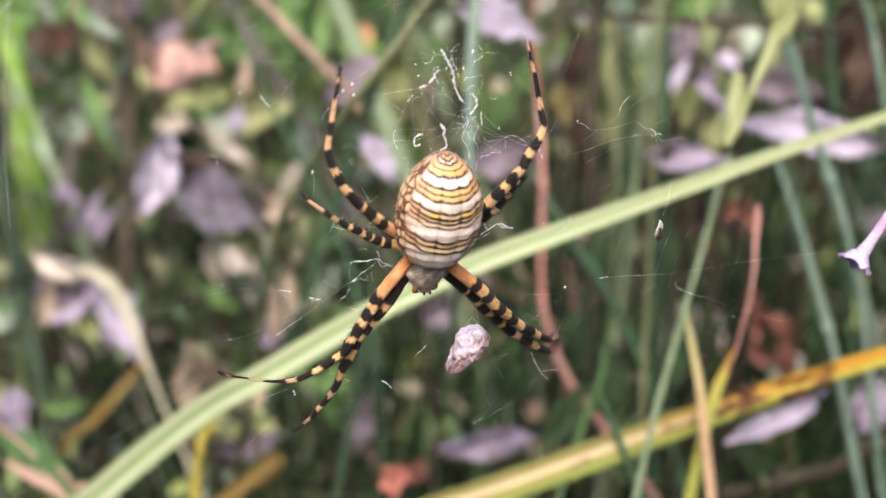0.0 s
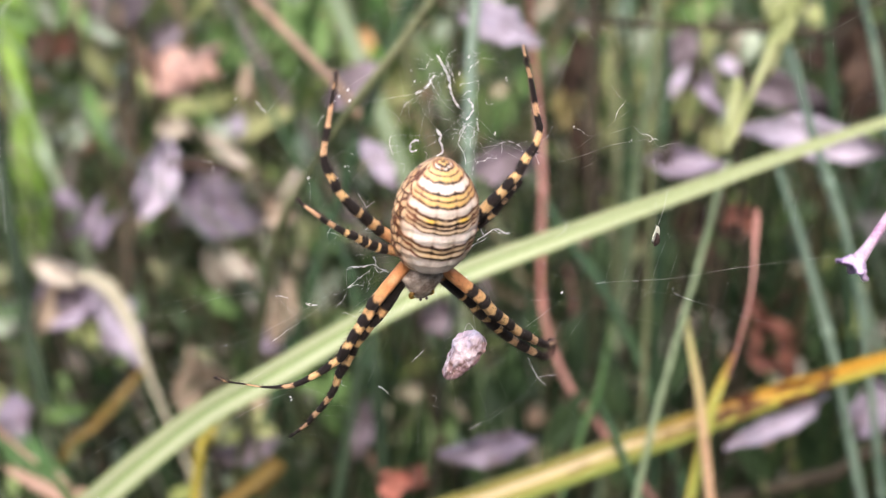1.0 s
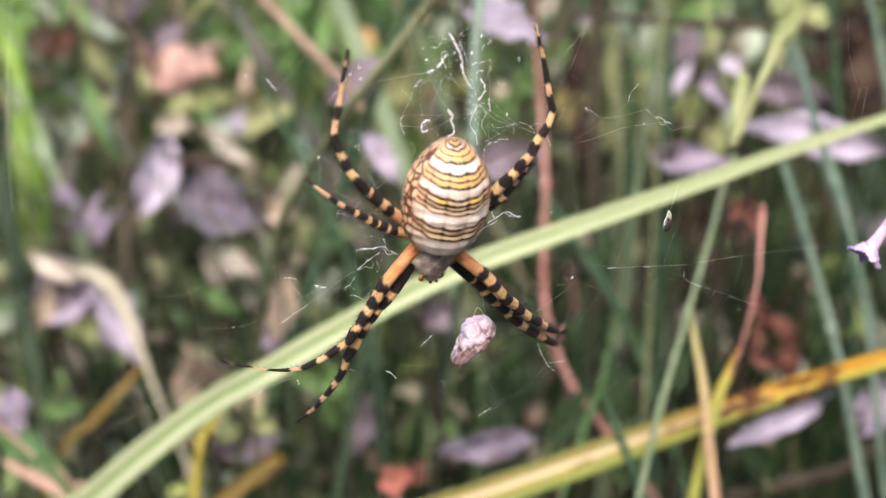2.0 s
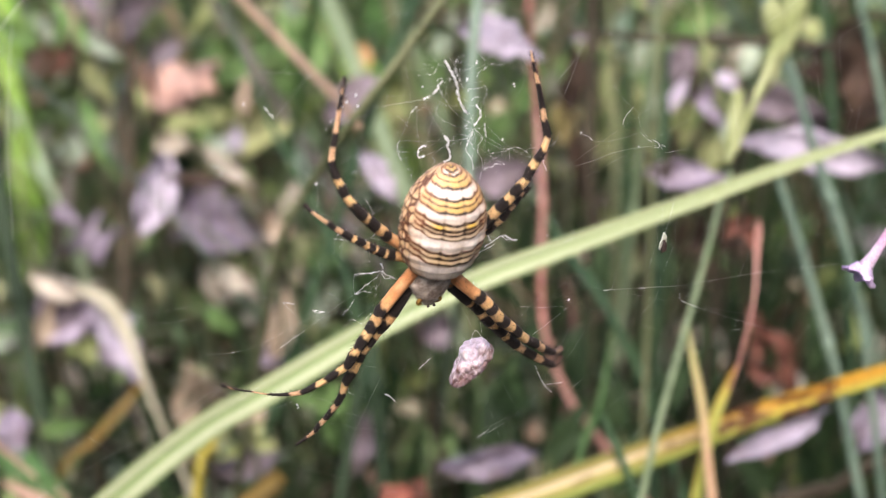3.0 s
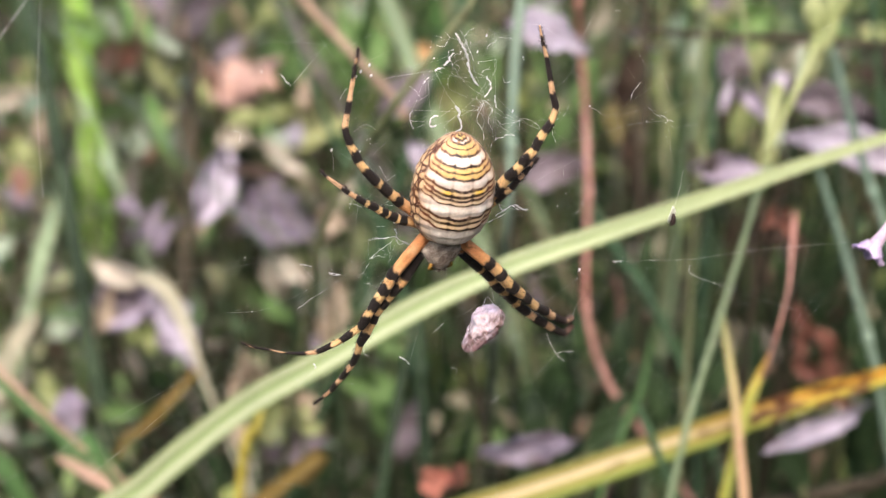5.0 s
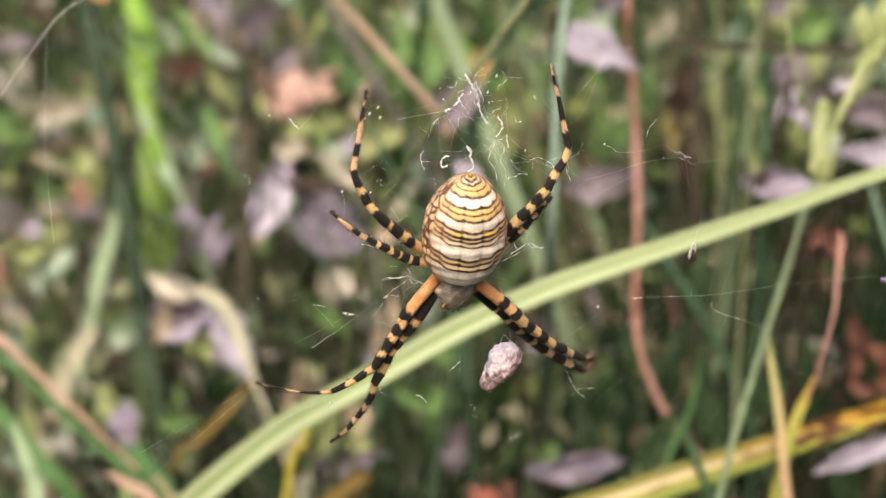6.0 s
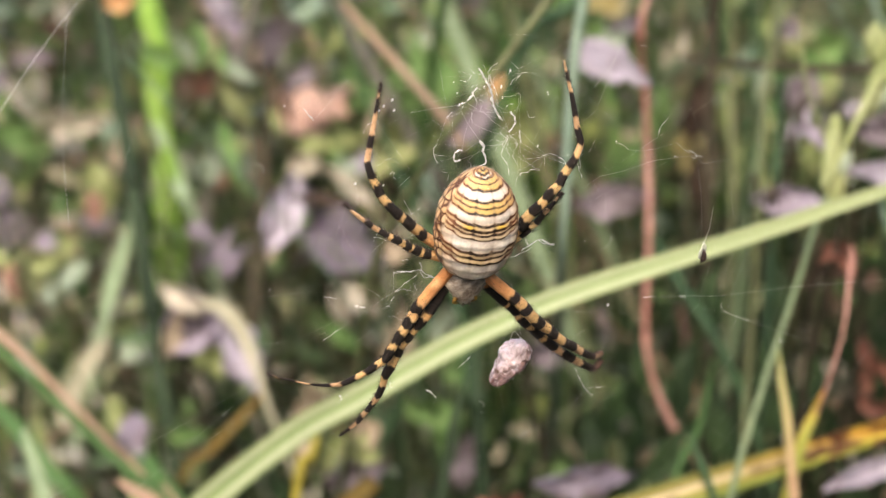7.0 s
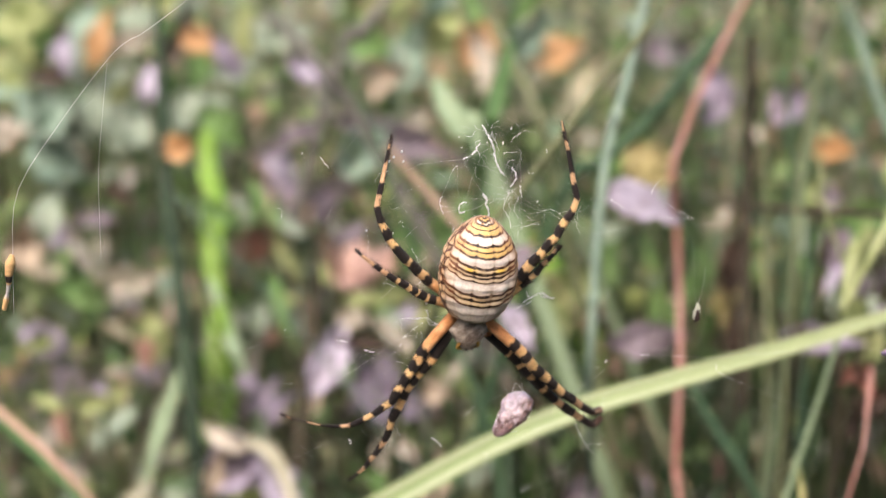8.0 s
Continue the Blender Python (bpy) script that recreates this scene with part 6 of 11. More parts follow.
leaf("weed", (-0.1892, 0.6407, 0.1345), (0.4009, 0.0054, 0.9161), (0.0048, -1.0000, 0.0038), 0.0249, 0.0136, 0.35, 1.0, PALE_LEAF, "pale grey-green weed leaf in litter")
leaf("dead_leaf", (-0.1426, 0.8296, 0.1299), (0.2147, -0.2382, -0.9472), (-0.4820, -0.8693, 0.1094), 0.0356, 0.0222, 0.29, 1.0, TAN_LEAF, "tan dead leaf on the litter")
leaf("weed", (-0.2038, 0.7448, 0.0708), (0.5663, -0.2141, -0.7959), (-0.1266, -0.9768, 0.1727), 0.0429, 0.0128, 0.69, 1.0, YELLOW_LEAF, "yellow-green weed leaf near the ground")
leaf("dead_leaf", (-0.1458, 0.7835, 0.0812), (0.5389, -0.4528, -0.7103), (-0.3972, -0.8802, 0.2598), 0.0462, 0.0180, 0.42, 1.0, LILAC, "dull lilac-grey dead leaf among the grass")
leaf("weed", (-0.3305, 0.7418, 0.0264), (0.9311, 0.3612, 0.0506), (0.3458, -0.9184, 0.1920), 0.0515, 0.0160, 0.79, 1.0, PALE_LEAF, "pale grey-green weed leaf in litter")
leaf("weed", (-0.1613, 0.7535, 0.1653), (0.8974, -0.0269, 0.4404), (0.0145, -0.9958, -0.0903), 0.0201, 0.0125, 0.34, 1.0, FRESH_LEAF, "green weed leaf near the ground")
leaf("dead_leaf", (-0.3019, 0.5746, 0.1455), (0.9237, 0.3631, -0.1224), (0.3803, -0.8299, 0.4083), 0.0305, 0.0090, 0.54, 1.0, LILAC_DARK, "dull lilac-grey dead leaf among the grass")
leaf("dead_leaf", (-0.0509, 0.6656, 0.0525), (0.0607, -0.1442, -0.9877), (0.1604, -0.9753, 0.1522), 0.0206, 0.0207, 0.5, 1.0, LILAC, "dull lilac-grey dead leaf among the grass")
leaf("weed", (-0.4406, 0.7655, 0.1514), (0.3747, 0.5565, 0.7416), (0.6934, -0.6991, 0.1743), 0.0429, 0.0124, 0.63, 1.0, YELLOW_LEAF, "yellow-green weed leaf near the ground")
leaf("dead_leaf", (-0.1183, 0.6261, 0.1910), (0.8065, 0.1346, 0.5757), (-0.1623, -0.8859, 0.4345), 0.0183, 0.0109, 0.67, 1.0, CREAM_LEAF, "cream-white bleached dead leaf in grass")
leaf("weed", (-0.2215, 0.5615, 0.1039), (0.9787, 0.1938, 0.0677), (0.1815, -0.9709, 0.1561), 0.0293, 0.0163, 0.38, 1.0, FRESH_LEAF, "green weed leaf near the ground")
leaf("weed", (-0.2257, 0.6425, 0.0909), (0.5846, 0.2760, -0.7629), (0.5012, -0.8623, 0.0721), 0.0309, 0.0098, 0.42, 1.0, PALE_LEAF, "pale grey-green weed leaf in litter")
leaf("dead_leaf", (-0.2274, 0.5644, 0.0747), (0.9911, -0.1130, -0.0708), (-0.0285, -0.6982, 0.7153), 0.0374, 0.0103, 0.3, 1.0, CREAM_LEAF, "cream-white bleached dead leaf in grass")
leaf("dead_leaf", (-0.2233, 0.6046, 0.2334), (0.4356, 0.1997, -0.8777), (0.4831, -0.8746, 0.0408), 0.0320, 0.0133, 0.39, 1.0, LILAC, "dull lilac-grey dead leaf among the grass")
leaf("dead_leaf", (-0.0995, 0.2964, 0.1031), (0.1147, 0.3128, 0.9429), (-0.5513, -0.7695, 0.3224), 0.0201, 0.0063, 0.48, 1.0, TAN_LEAF, "tan dead leaf on the litter")
leaf("dead_leaf", (-0.0932, 0.3148, 0.1003), (0.6516, 0.2240, -0.7248), (0.0016, -0.9558, -0.2940), 0.0242, 0.0129, 0.67, 1.0, TAN_LEAF, "tan dead leaf on the litter")
leaf("weed", (-0.0397, 0.3499, 0.0911), (0.8303, -0.5114, -0.2216), (-0.4002, -0.8237, 0.4016), 0.0299, 0.0121, 0.78, 1.0, FRESH_LEAF, "green weed leaf near the ground")
leaf("dead_leaf", (-0.0573, 0.3007, 0.1774), (0.9702, -0.2340, 0.0628), (-0.2341, -0.8385, 0.4920), 0.0126, 0.0095, 0.4, 1.0, TAN_LEAF, "tan dead leaf on the litter")
leaf("weed", (-0.0419, 0.3073, 0.0891), (0.0983, -0.5992, -0.7945), (-0.1571, -0.7977, 0.5822), 0.0300, 0.0139, 0.77, 1.0, FRESH_LEAF, "green weed leaf near the ground")
leaf("weed", (-0.1121, 0.3996, 0.0837), (0.9230, 0.3708, -0.1026), (0.3521, -0.7068, 0.6135), 0.0259, 0.0123, 0.7, 1.0, FRESH_LEAF, "green weed leaf near the ground")
leaf("weed", (-0.0514, 0.4061, 0.0664), (0.9440, -0.3014, -0.1341), (-0.2751, -0.9436, 0.1843), 0.0352, 0.0108, 0.49, 1.0, YELLOW_LEAF, "yellow-green weed leaf near the ground")
leaf("dead_leaf", (-0.0945, 0.3886, 0.1063), (0.1549, 0.1304, 0.9793), (-0.4914, -0.8497, 0.1909), 0.0332, 0.0132, 0.65, 1.0, CREAM_LEAF, "cream-white bleached dead leaf in grass")
leaf("weed", (-0.0513, 0.3887, 0.1155), (0.5507, 0.0611, 0.8325), (-0.0872, -0.9876, 0.1302), 0.0212, 0.0123, 0.23, 1.0, FRESH_LEAF, "green weed leaf near the ground")
leaf("weed", (-0.0784, 0.3413, 0.0490), (0.5425, 0.7724, 0.3303), (0.1331, -0.4672, 0.8741), 0.0147, 0.0086, 0.39, 1.0, YELLOW_LEAF, "yellow-green weed leaf near the ground")
leaf("dead_leaf", (-0.0707, 0.2875, 0.0970), (0.3520, 0.1075, -0.9298), (0.6730, -0.7195, 0.1716), 0.0300, 0.0134, 0.37, 1.0, TAN_LEAF, "tan dead leaf on the litter")
leaf("weed", (-0.0946, 0.3254, 0.0641), (0.6180, 0.4996, 0.6070), (-0.2578, -0.6006, 0.7568), 0.0289, 0.0117, 0.31, 1.0, YELLOW_LEAF, "yellow-green weed leaf near the ground")
leaf("dead_leaf", (-0.0929, 0.2748, 0.1068), (0.1838, 0.3433, 0.9211), (-0.5349, -0.7512, 0.3868), 0.0271, 0.0067, 0.44, 1.0, TAN_LEAF, "tan dead leaf on the litter")
leaf("weed", (-0.0440, 0.2808, 0.1180), (0.8640, -0.0646, -0.4993), (0.2086, -0.8566, 0.4718), 0.0254, 0.0125, 0.27, 1.0, FRESH_LEAF, "green weed leaf near the ground")
leaf("weed", (-0.0524, 0.3780, 0.0577), (0.7796, -0.0884, -0.6200), (0.3167, -0.7984, 0.5122), 0.0177, 0.0072, 0.32, 1.0, PALE_LEAF, "pale grey-green weed leaf in litter")
leaf("weed", (-0.0573, 0.3434, 0.0398), (0.9272, -0.0229, 0.3737), (-0.2589, -0.7604, 0.5956), 0.0232, 0.0127, 0.8, 1.0, YELLOW_LEAF, "yellow-green weed leaf near the ground")
leaf("weed", (-0.3885, 0.7655, 0.1921), (0.6288, -0.3813, -0.6777), (-0.3690, -0.9135, 0.1715), 0.0342, 0.0219, 0.64, 1.0, PALE_LEAF, "pale grey-green weed leaf in litter")
leaf("weed", (-0.4762, 1.0132, 0.0942), (0.1293, 0.4410, 0.8881), (0.5145, -0.7955, 0.3201), 0.0687, 0.0306, 0.44, 1.0, YELLOW_LEAF, "yellow-green weed leaf near the ground")
leaf("dead_leaf", (-0.3120, 0.8315, 0.1202), (0.7601, 0.2226, 0.6105), (0.0730, -0.9628, 0.2602), 0.0319, 0.0134, 0.58, 1.0, TAN_LEAF, "tan dead leaf on the litter")
leaf("weed", (-0.4631, 0.8103, 0.1460), (0.4862, 0.1528, -0.8604), (0.6966, -0.6622, 0.2761), 0.0268, 0.0191, 0.47, 1.0, YELLOW_LEAF, "yellow-green weed leaf near the ground")
leaf("weed", (-0.3170, 0.8190, 0.1773), (-0.0366, 0.8185, 0.5734), (0.6318, -0.4255, 0.6479), 0.0502, 0.0221, 0.42, 1.0, FRESH_LEAF, "green weed leaf near the ground")
leaf("dead_leaf", (-0.4738, 0.8930, 0.1755), (0.1384, 0.2480, 0.9588), (-0.4926, -0.8227, 0.2839), 0.0631, 0.0162, 0.42, 1.0, ORANGE_LEAF, "small orange dead leaf on the litter")
leaf("dead_leaf", (-0.4805, 0.9700, 0.0903), (0.9555, 0.2949, 0.0057), (0.1939, -0.6428, 0.7410), 0.0299, 0.0161, 0.23, 1.0, ORANGE_LEAF, "small orange dead leaf on the litter")
leaf("weed", (-0.4661, 0.8757, 0.1248), (0.5692, -0.5771, -0.5856), (-0.0117, -0.7179, 0.6961), 0.0625, 0.0132, 0.4, 1.0, YELLOW_LEAF, "yellow-green weed leaf near the ground")
leaf("weed", (-0.4323, 0.7581, 0.1819), (0.8900, 0.4291, -0.1542), (0.4420, -0.7285, 0.5234), 0.0323, 0.0208, 0.22, 1.0, YELLOW_LEAF, "yellow-green weed leaf near the ground")
leaf("dead_leaf", (-0.4453, 0.7644, 0.1312), (0.5608, 0.6850, 0.4651), (0.4042, -0.7167, 0.5682), 0.0327, 0.0135, 0.7, 1.0, ORANGE_LEAF, "small orange dead leaf on the litter")
leaf("dead_leaf", (-0.3678, 0.8045, 0.1990), (0.5187, 0.4221, 0.7435), (0.2005, -0.9054, 0.3742), 0.0405, 0.0124, 0.65, 1.0, TAN_LEAF, "tan dead leaf on the litter")
leaf("weed", (-0.3603, 0.9000, 0.0926), (0.4869, 0.0428, -0.8724), (-0.2903, -0.9341, -0.2078), 0.0465, 0.0157, 0.53, 1.0, YELLOW_LEAF, "yellow-green weed leaf near the ground")
leaf("weed", (-0.4307, 0.8948, 0.1701), (0.4905, -0.3438, -0.8008), (0.0739, -0.8992, 0.4313), 0.0433, 0.0281, 0.45, 1.0, YELLOW_LEAF, "yellow-green weed leaf near the ground")
leaf("dead_leaf", (-0.4118, 1.0450, 0.0694), (0.9384, -0.0488, 0.3422), (-0.2828, -0.6778, 0.6787), 0.0423, 0.0204, 0.67, 1.0, ORANGE_LEAF, "small orange dead leaf on the litter")
leaf("weed", (-0.3700, 0.9003, 0.1784), (0.1735, 0.8225, 0.5416), (0.4731, -0.5520, 0.6867), 0.0401, 0.0208, 0.32, 1.0, FRESH_LEAF, "green weed leaf near the ground")
leaf("weed", (-0.3361, 0.8903, 0.1905), (0.0390, 0.8043, 0.5930), (-0.0507, -0.5911, 0.8050), 0.0375, 0.0166, 0.44, 1.0, FRESH_LEAF, "green weed leaf near the ground")
leaf("weed", (-0.1762, 0.5789, 0.1402), (0.7086, 0.5824, 0.3984), (-0.1558, -0.4216, 0.8933), 0.0304, 0.0191, 0.58, 1.0, FRESH_LEAF, "green weed leaf near the ground")
leaf("weed", (-0.2188, 0.6064, 0.0543), (0.8057, 0.3853, -0.4498), (0.5592, -0.7450, 0.3637), 0.0458, 0.0176, 0.37, 1.0, YELLOW_LEAF, "yellow-green weed leaf near the ground")
leaf("weed", (-0.1384, 0.6006, 0.1265), (0.4275, 0.1239, -0.8955), (0.0835, -0.9917, -0.0973), 0.0226, 0.0191, 0.59, 1.0, PALE_LEAF, "pale grey-green weed leaf in litter")
leaf("weed", (-0.2116, 0.6344, 0.1260), (0.3751, -0.6947, -0.6137), (-0.1365, -0.6962, 0.7047), 0.0277, 0.0168, 0.29, 1.0, PALE_LEAF, "pale grey-green weed leaf in litter")
leaf("weed", (-0.1920, 0.5661, 0.0807), (0.3764, -0.6955, -0.6121), (0.3654, -0.4956, 0.7879), 0.0435, 0.0119, 0.41, 1.0, PALE_LEAF, "pale grey-green weed leaf in litter")
leaf("weed", (-0.0789, 0.5753, 0.1458), (0.6892, -0.4269, -0.5855), (-0.4597, -0.8822, 0.1021), 0.0423, 0.0192, 0.49, 1.0, YELLOW_LEAF, "yellow-green weed leaf near the ground")
leaf("weed", (-0.1084, 0.5472, 0.1351), (0.9817, -0.1040, -0.1594), (-0.0165, -0.8809, 0.4730), 0.0303, 0.0174, 0.38, 1.0, YELLOW_LEAF, "yellow-green weed leaf near the ground")
leaf("weed", (-0.2005, 0.5769, 0.1090), (0.7149, 0.2542, 0.6514), (0.2596, -0.9615, 0.0903), 0.0260, 0.0171, 0.78, 1.0, FRESH_LEAF, "green weed leaf near the ground")
leaf("dead_leaf", (-0.1687, 0.5338, 0.0904), (0.3802, 0.1849, 0.9062), (-0.6700, -0.6204, 0.4077), 0.0415, 0.0128, 0.72, 1.0, CREAM_LEAF, "cream-white bleached dead leaf in grass")
leaf("dead_leaf", (-0.1050, 0.5796, 0.0499), (0.9770, 0.0854, -0.1955), (0.1979, -0.7056, 0.6805), 0.0375, 0.0123, 0.55, 1.0, CREAM_LEAF, "cream-white bleached dead leaf in grass")
leaf("weed", (-0.1944, 0.5947, 0.1008), (0.6318, 0.6371, 0.4414), (0.0473, -0.6001, 0.7985), 0.0342, 0.0170, 0.61, 1.0, YELLOW_LEAF, "yellow-green weed leaf near the ground")
leaf("weed", (-0.1691, 0.5434, 0.0715), (0.7504, 0.2734, 0.6018), (0.0774, -0.9405, 0.3308), 0.0215, 0.0141, 0.37, 1.0, PALE_LEAF, "pale grey-green weed leaf in litter")
leaf("dead_leaf", (-0.0743, 0.5860, 0.1037), (0.9273, 0.2804, 0.2479), (0.3098, -0.9468, -0.0877), 0.0388, 0.0108, 0.23, 1.0, CREAM_LEAF, "cream-white bleached dead leaf in grass")
leaf("weed", (-0.1639, 0.5946, 0.0907), (0.7708, 0.3222, -0.5495), (0.5801, -0.7116, 0.3964), 0.0208, 0.0188, 0.33, 1.0, YELLOW_LEAF, "yellow-green weed leaf near the ground")
leaf("dead_leaf", (-0.1453, 0.2921, 0.1455), (0.2521, 0.5006, 0.8281), (0.5576, -0.7746, 0.2985), 0.0229, 0.0071, 0.6, 1.0, TAN_LEAF, "tan dead leaf on the litter")
leaf("dead_leaf", (-0.1337, 0.3139, 0.1363), (0.8482, -0.4055, -0.3409), (-0.2326, -0.8632, 0.4480), 0.0261, 0.0196, 0.6, 1.0, LILAC, "dull lilac-grey dead leaf among the grass")
leaf("dead_leaf", (-0.0818, 0.4150, 0.1799), (0.1512, 0.7146, 0.6829), (-0.3127, -0.6208, 0.7189), 0.0256, 0.0055, 0.53, 1.0, TAN_LEAF, "tan dead leaf on the litter")
leaf("weed", (-0.0975, 0.4100, 0.2178), (0.5547, 0.2795, 0.7837), (0.2924, -0.9473, 0.1308), 0.0250, 0.0045, 0.31, 1.0, YELLOW_LEAF, "yellow-green weed leaf near the ground")
leaf("weed", (-0.1534, 0.4371, 0.1983), (0.2115, -0.3918, -0.8954), (-0.2367, -0.9094, 0.3420), 0.0179, 0.0051, 0.74, 1.0, FRESH_LEAF, "green weed leaf near the ground")
leaf("dead_leaf", (-0.1288, 0.4872, 0.1199), (0.7228, 0.4639, 0.5122), (-0.2837, -0.4766, 0.8321), 0.0303, 0.0101, 0.48, 1.0, LILAC, "dull lilac-grey dead leaf among the grass")
leaf("weed", (-0.2763, 0.6474, 0.0005), (0.2515, 0.6889, 0.6798), (-0.1355, -0.6704, 0.7295), 0.0210, 0.0117, 0.52, 1.0, FRESH_LEAF, "green weed leaf near the ground")
leaf("weed", (-0.0885, 0.4615, 0.1016), (0.6155, -0.5619, -0.5527), (-0.3684, -0.8250, 0.4285), 0.0291, 0.0082, 0.66, 1.0, PALE_LEAF, "pale grey-green weed leaf in litter")
leaf("dead_leaf", (-0.1381, 0.3641, 0.1353), (0.6738, 0.1669, 0.7198), (-0.3891, -0.7480, 0.5377), 0.0198, 0.0085, 0.5, 1.0, LILAC, "dull lilac-grey dead leaf among the grass")
leaf("weed", (-0.1240, 0.4425, 0.1482), (0.6911, -0.6992, -0.1832), (-0.6338, -0.7080, 0.3114), 0.0228, 0.0044, 0.75, 1.0, YELLOW_LEAF, "yellow-green weed leaf near the ground")
leaf("dead_leaf", (-0.0611, 0.3676, 0.1550), (0.5127, 0.5874, 0.6262), (0.3284, -0.8080, 0.4891), 0.0221, 0.0043, 0.34, 1.0, CREAM_LEAF, "cream-white bleached dead leaf in grass")
leaf("weed", (-0.1060, 0.4331, 0.1553), (0.3756, -0.7572, -0.5344), (-0.4764, -0.6524, 0.5895), 0.0186, 0.0103, 0.25, 1.0, FRESH_LEAF, "green weed leaf near the ground")
leaf("weed", (-0.2266, 0.6067, 0.1390), (0.0684, 0.5246, 0.8486), (0.1442, -0.8469, 0.5119), 0.0237, 0.0080, 0.49, 1.0, FRESH_LEAF, "green weed leaf near the ground")
leaf("dead_leaf", (-0.1701, 0.4225, 0.1154), (0.7696, -0.1887, -0.6100), (0.4851, -0.4483, 0.7508), 0.0178, 0.0078, 0.49, 1.0, LILAC, "dull lilac-grey dead leaf among the grass")
leaf("dead_leaf", (-0.2454, 0.5389, 0.0667), (0.8498, 0.3311, 0.4102), (-0.1806, -0.5482, 0.8166), 0.0311, 0.0090, 0.77, 1.0, LILAC, "dull lilac-grey dead leaf among the grass")
leaf("weed", (-0.1537, 0.4522, 0.1474), (0.3856, 0.4399, 0.8111), (0.4158, -0.8676, 0.2728), 0.0254, 0.0068, 0.37, 1.0, PALE_LEAF, "pale grey-green weed leaf in litter")
leaf("weed", (-0.0691, 0.4454, 0.1940), (0.1038, 0.5545, 0.8257), (0.6453, -0.6693, 0.3683), 0.0260, 0.0093, 0.49, 1.0, FRESH_LEAF, "green weed leaf near the ground")
leaf("weed", (-0.0938, 0.4158, 0.1255), (0.6901, -0.1514, -0.7077), (-0.2057, -0.9786, 0.0088), 0.0196, 0.0109, 0.71, 1.0, FRESH_LEAF, "green weed leaf near the ground")
leaf("dead_leaf", (-0.1147, 0.4428, 0.0920), (0.5426, -0.1252, 0.8306), (0.1286, -0.9648, -0.2295), 0.0135, 0.0067, 0.55, 1.0, SALMON_DULL, "dull reddish brown dry leaf standing in grass")
leaf("dead_leaf", (-0.1261, 0.4389, 0.1266), (0.3580, -0.4876, -0.7963), (0.4641, -0.6471, 0.6049), 0.0261, 0.0112, 0.68, 1.0, LILAC, "dull lilac-grey dead leaf among the grass")
leaf("weed", (-0.1110, 0.4566, 0.1593), (0.2587, -0.4966, -0.8285), (0.5389, -0.6376, 0.5505), 0.0218, 0.0111, 0.47, 1.0, YELLOW_LEAF, "yellow-green weed leaf near the ground")
leaf("dead_leaf", (-0.1150, 0.4191, 0.1154), (0.6192, 0.2763, 0.7350), (0.2582, -0.9556, 0.1417), 0.0254, 0.0074, 0.46, 1.0, LILAC, "dull lilac-grey dead leaf among the grass")
leaf("weed", (-0.2291, 0.5566, 0.1103), (0.5387, 0.5990, 0.5925), (0.2683, -0.7886, 0.5533), 0.0289, 0.0116, 0.69, 1.0, YELLOW_LEAF, "yellow-green weed leaf near the ground")
leaf("dead_leaf", (-0.1152, 0.3777, 0.1596), (0.8547, -0.4327, 0.2869), (-0.4818, -0.8669, 0.1279), 0.0257, 0.0084, 0.32, 1.0, LILAC, "dull lilac-grey dead leaf among the grass")
leaf("weed", (-0.1235, 0.4279, 0.1248), (0.1918, 0.2569, 0.9472), (0.1669, -0.9596, 0.2264), 0.0137, 0.0081, 0.53, 1.0, FRESH_LEAF, "green weed leaf near the ground")
leaf("weed", (-0.2438, 0.6302, 0.0240), (0.8591, -0.0601, 0.5083), (0.0316, -0.9850, -0.1699), 0.0297, 0.0116, 0.46, 1.0, FRESH_LEAF, "green weed leaf near the ground")
leaf("weed", (-0.1255, 0.4162, 0.1767), (0.4671, -0.4777, -0.7440), (-0.4027, -0.8641, 0.3020), 0.0158, 0.0051, 0.52, 1.0, YELLOW_LEAF, "yellow-green weed leaf near the ground")
leaf("weed", (-0.1488, 0.4829, 0.1528), (0.1899, -0.7737, -0.6044), (-0.6461, -0.5620, 0.5165), 0.0126, 0.0086, 0.75, 1.0, BLUE_LEAF, "blue-green weed leaf near the ground")
leaf("weed", (-0.1249, 0.4647, 0.1446), (0.5913, 0.4085, 0.6953), (0.3297, -0.9093, 0.2539), 0.0235, 0.0107, 0.53, 1.0, YELLOW_LEAF, "yellow-green weed leaf near the ground")
leaf("dead_leaf", (-0.1358, 0.4074, 0.1140), (0.5924, -0.1725, 0.7870), (-0.2965, -0.9549, 0.0138), 0.0255, 0.0068, 0.77, 1.0, TAN_LEAF, "tan dead leaf on the litter")
leaf("weed", (-0.1468, 0.4327, 0.1053), (0.2886, 0.2328, 0.9287), (-0.3834, -0.8607, 0.3349), 0.0212, 0.0068, 0.8, 1.0, YELLOW_LEAF, "yellow-green weed leaf near the ground")
leaf("dead_leaf", (-0.2464, 0.6116, 0.0880), (0.9385, -0.3106, 0.1511), (-0.3304, -0.6800, 0.6546), 0.0339, 0.0062, 0.26, 1.0, LILAC, "dull lilac-grey dead leaf among the grass")
leaf("weed", (-0.0651, 0.4112, 0.1893), (0.8640, -0.4676, 0.1864), (-0.5034, -0.8014, 0.3231), 0.0151, 0.0084, 0.34, 1.0, FRESH_LEAF, "green weed leaf near the ground")
leaf("weed", (-0.0917, 0.3899, 0.1624), (0.2315, -0.8756, -0.4240), (0.0503, -0.4245, 0.9040), 0.0261, 0.0098, 0.48, 1.0, PALE_LEAF, "pale grey-green weed leaf in litter")
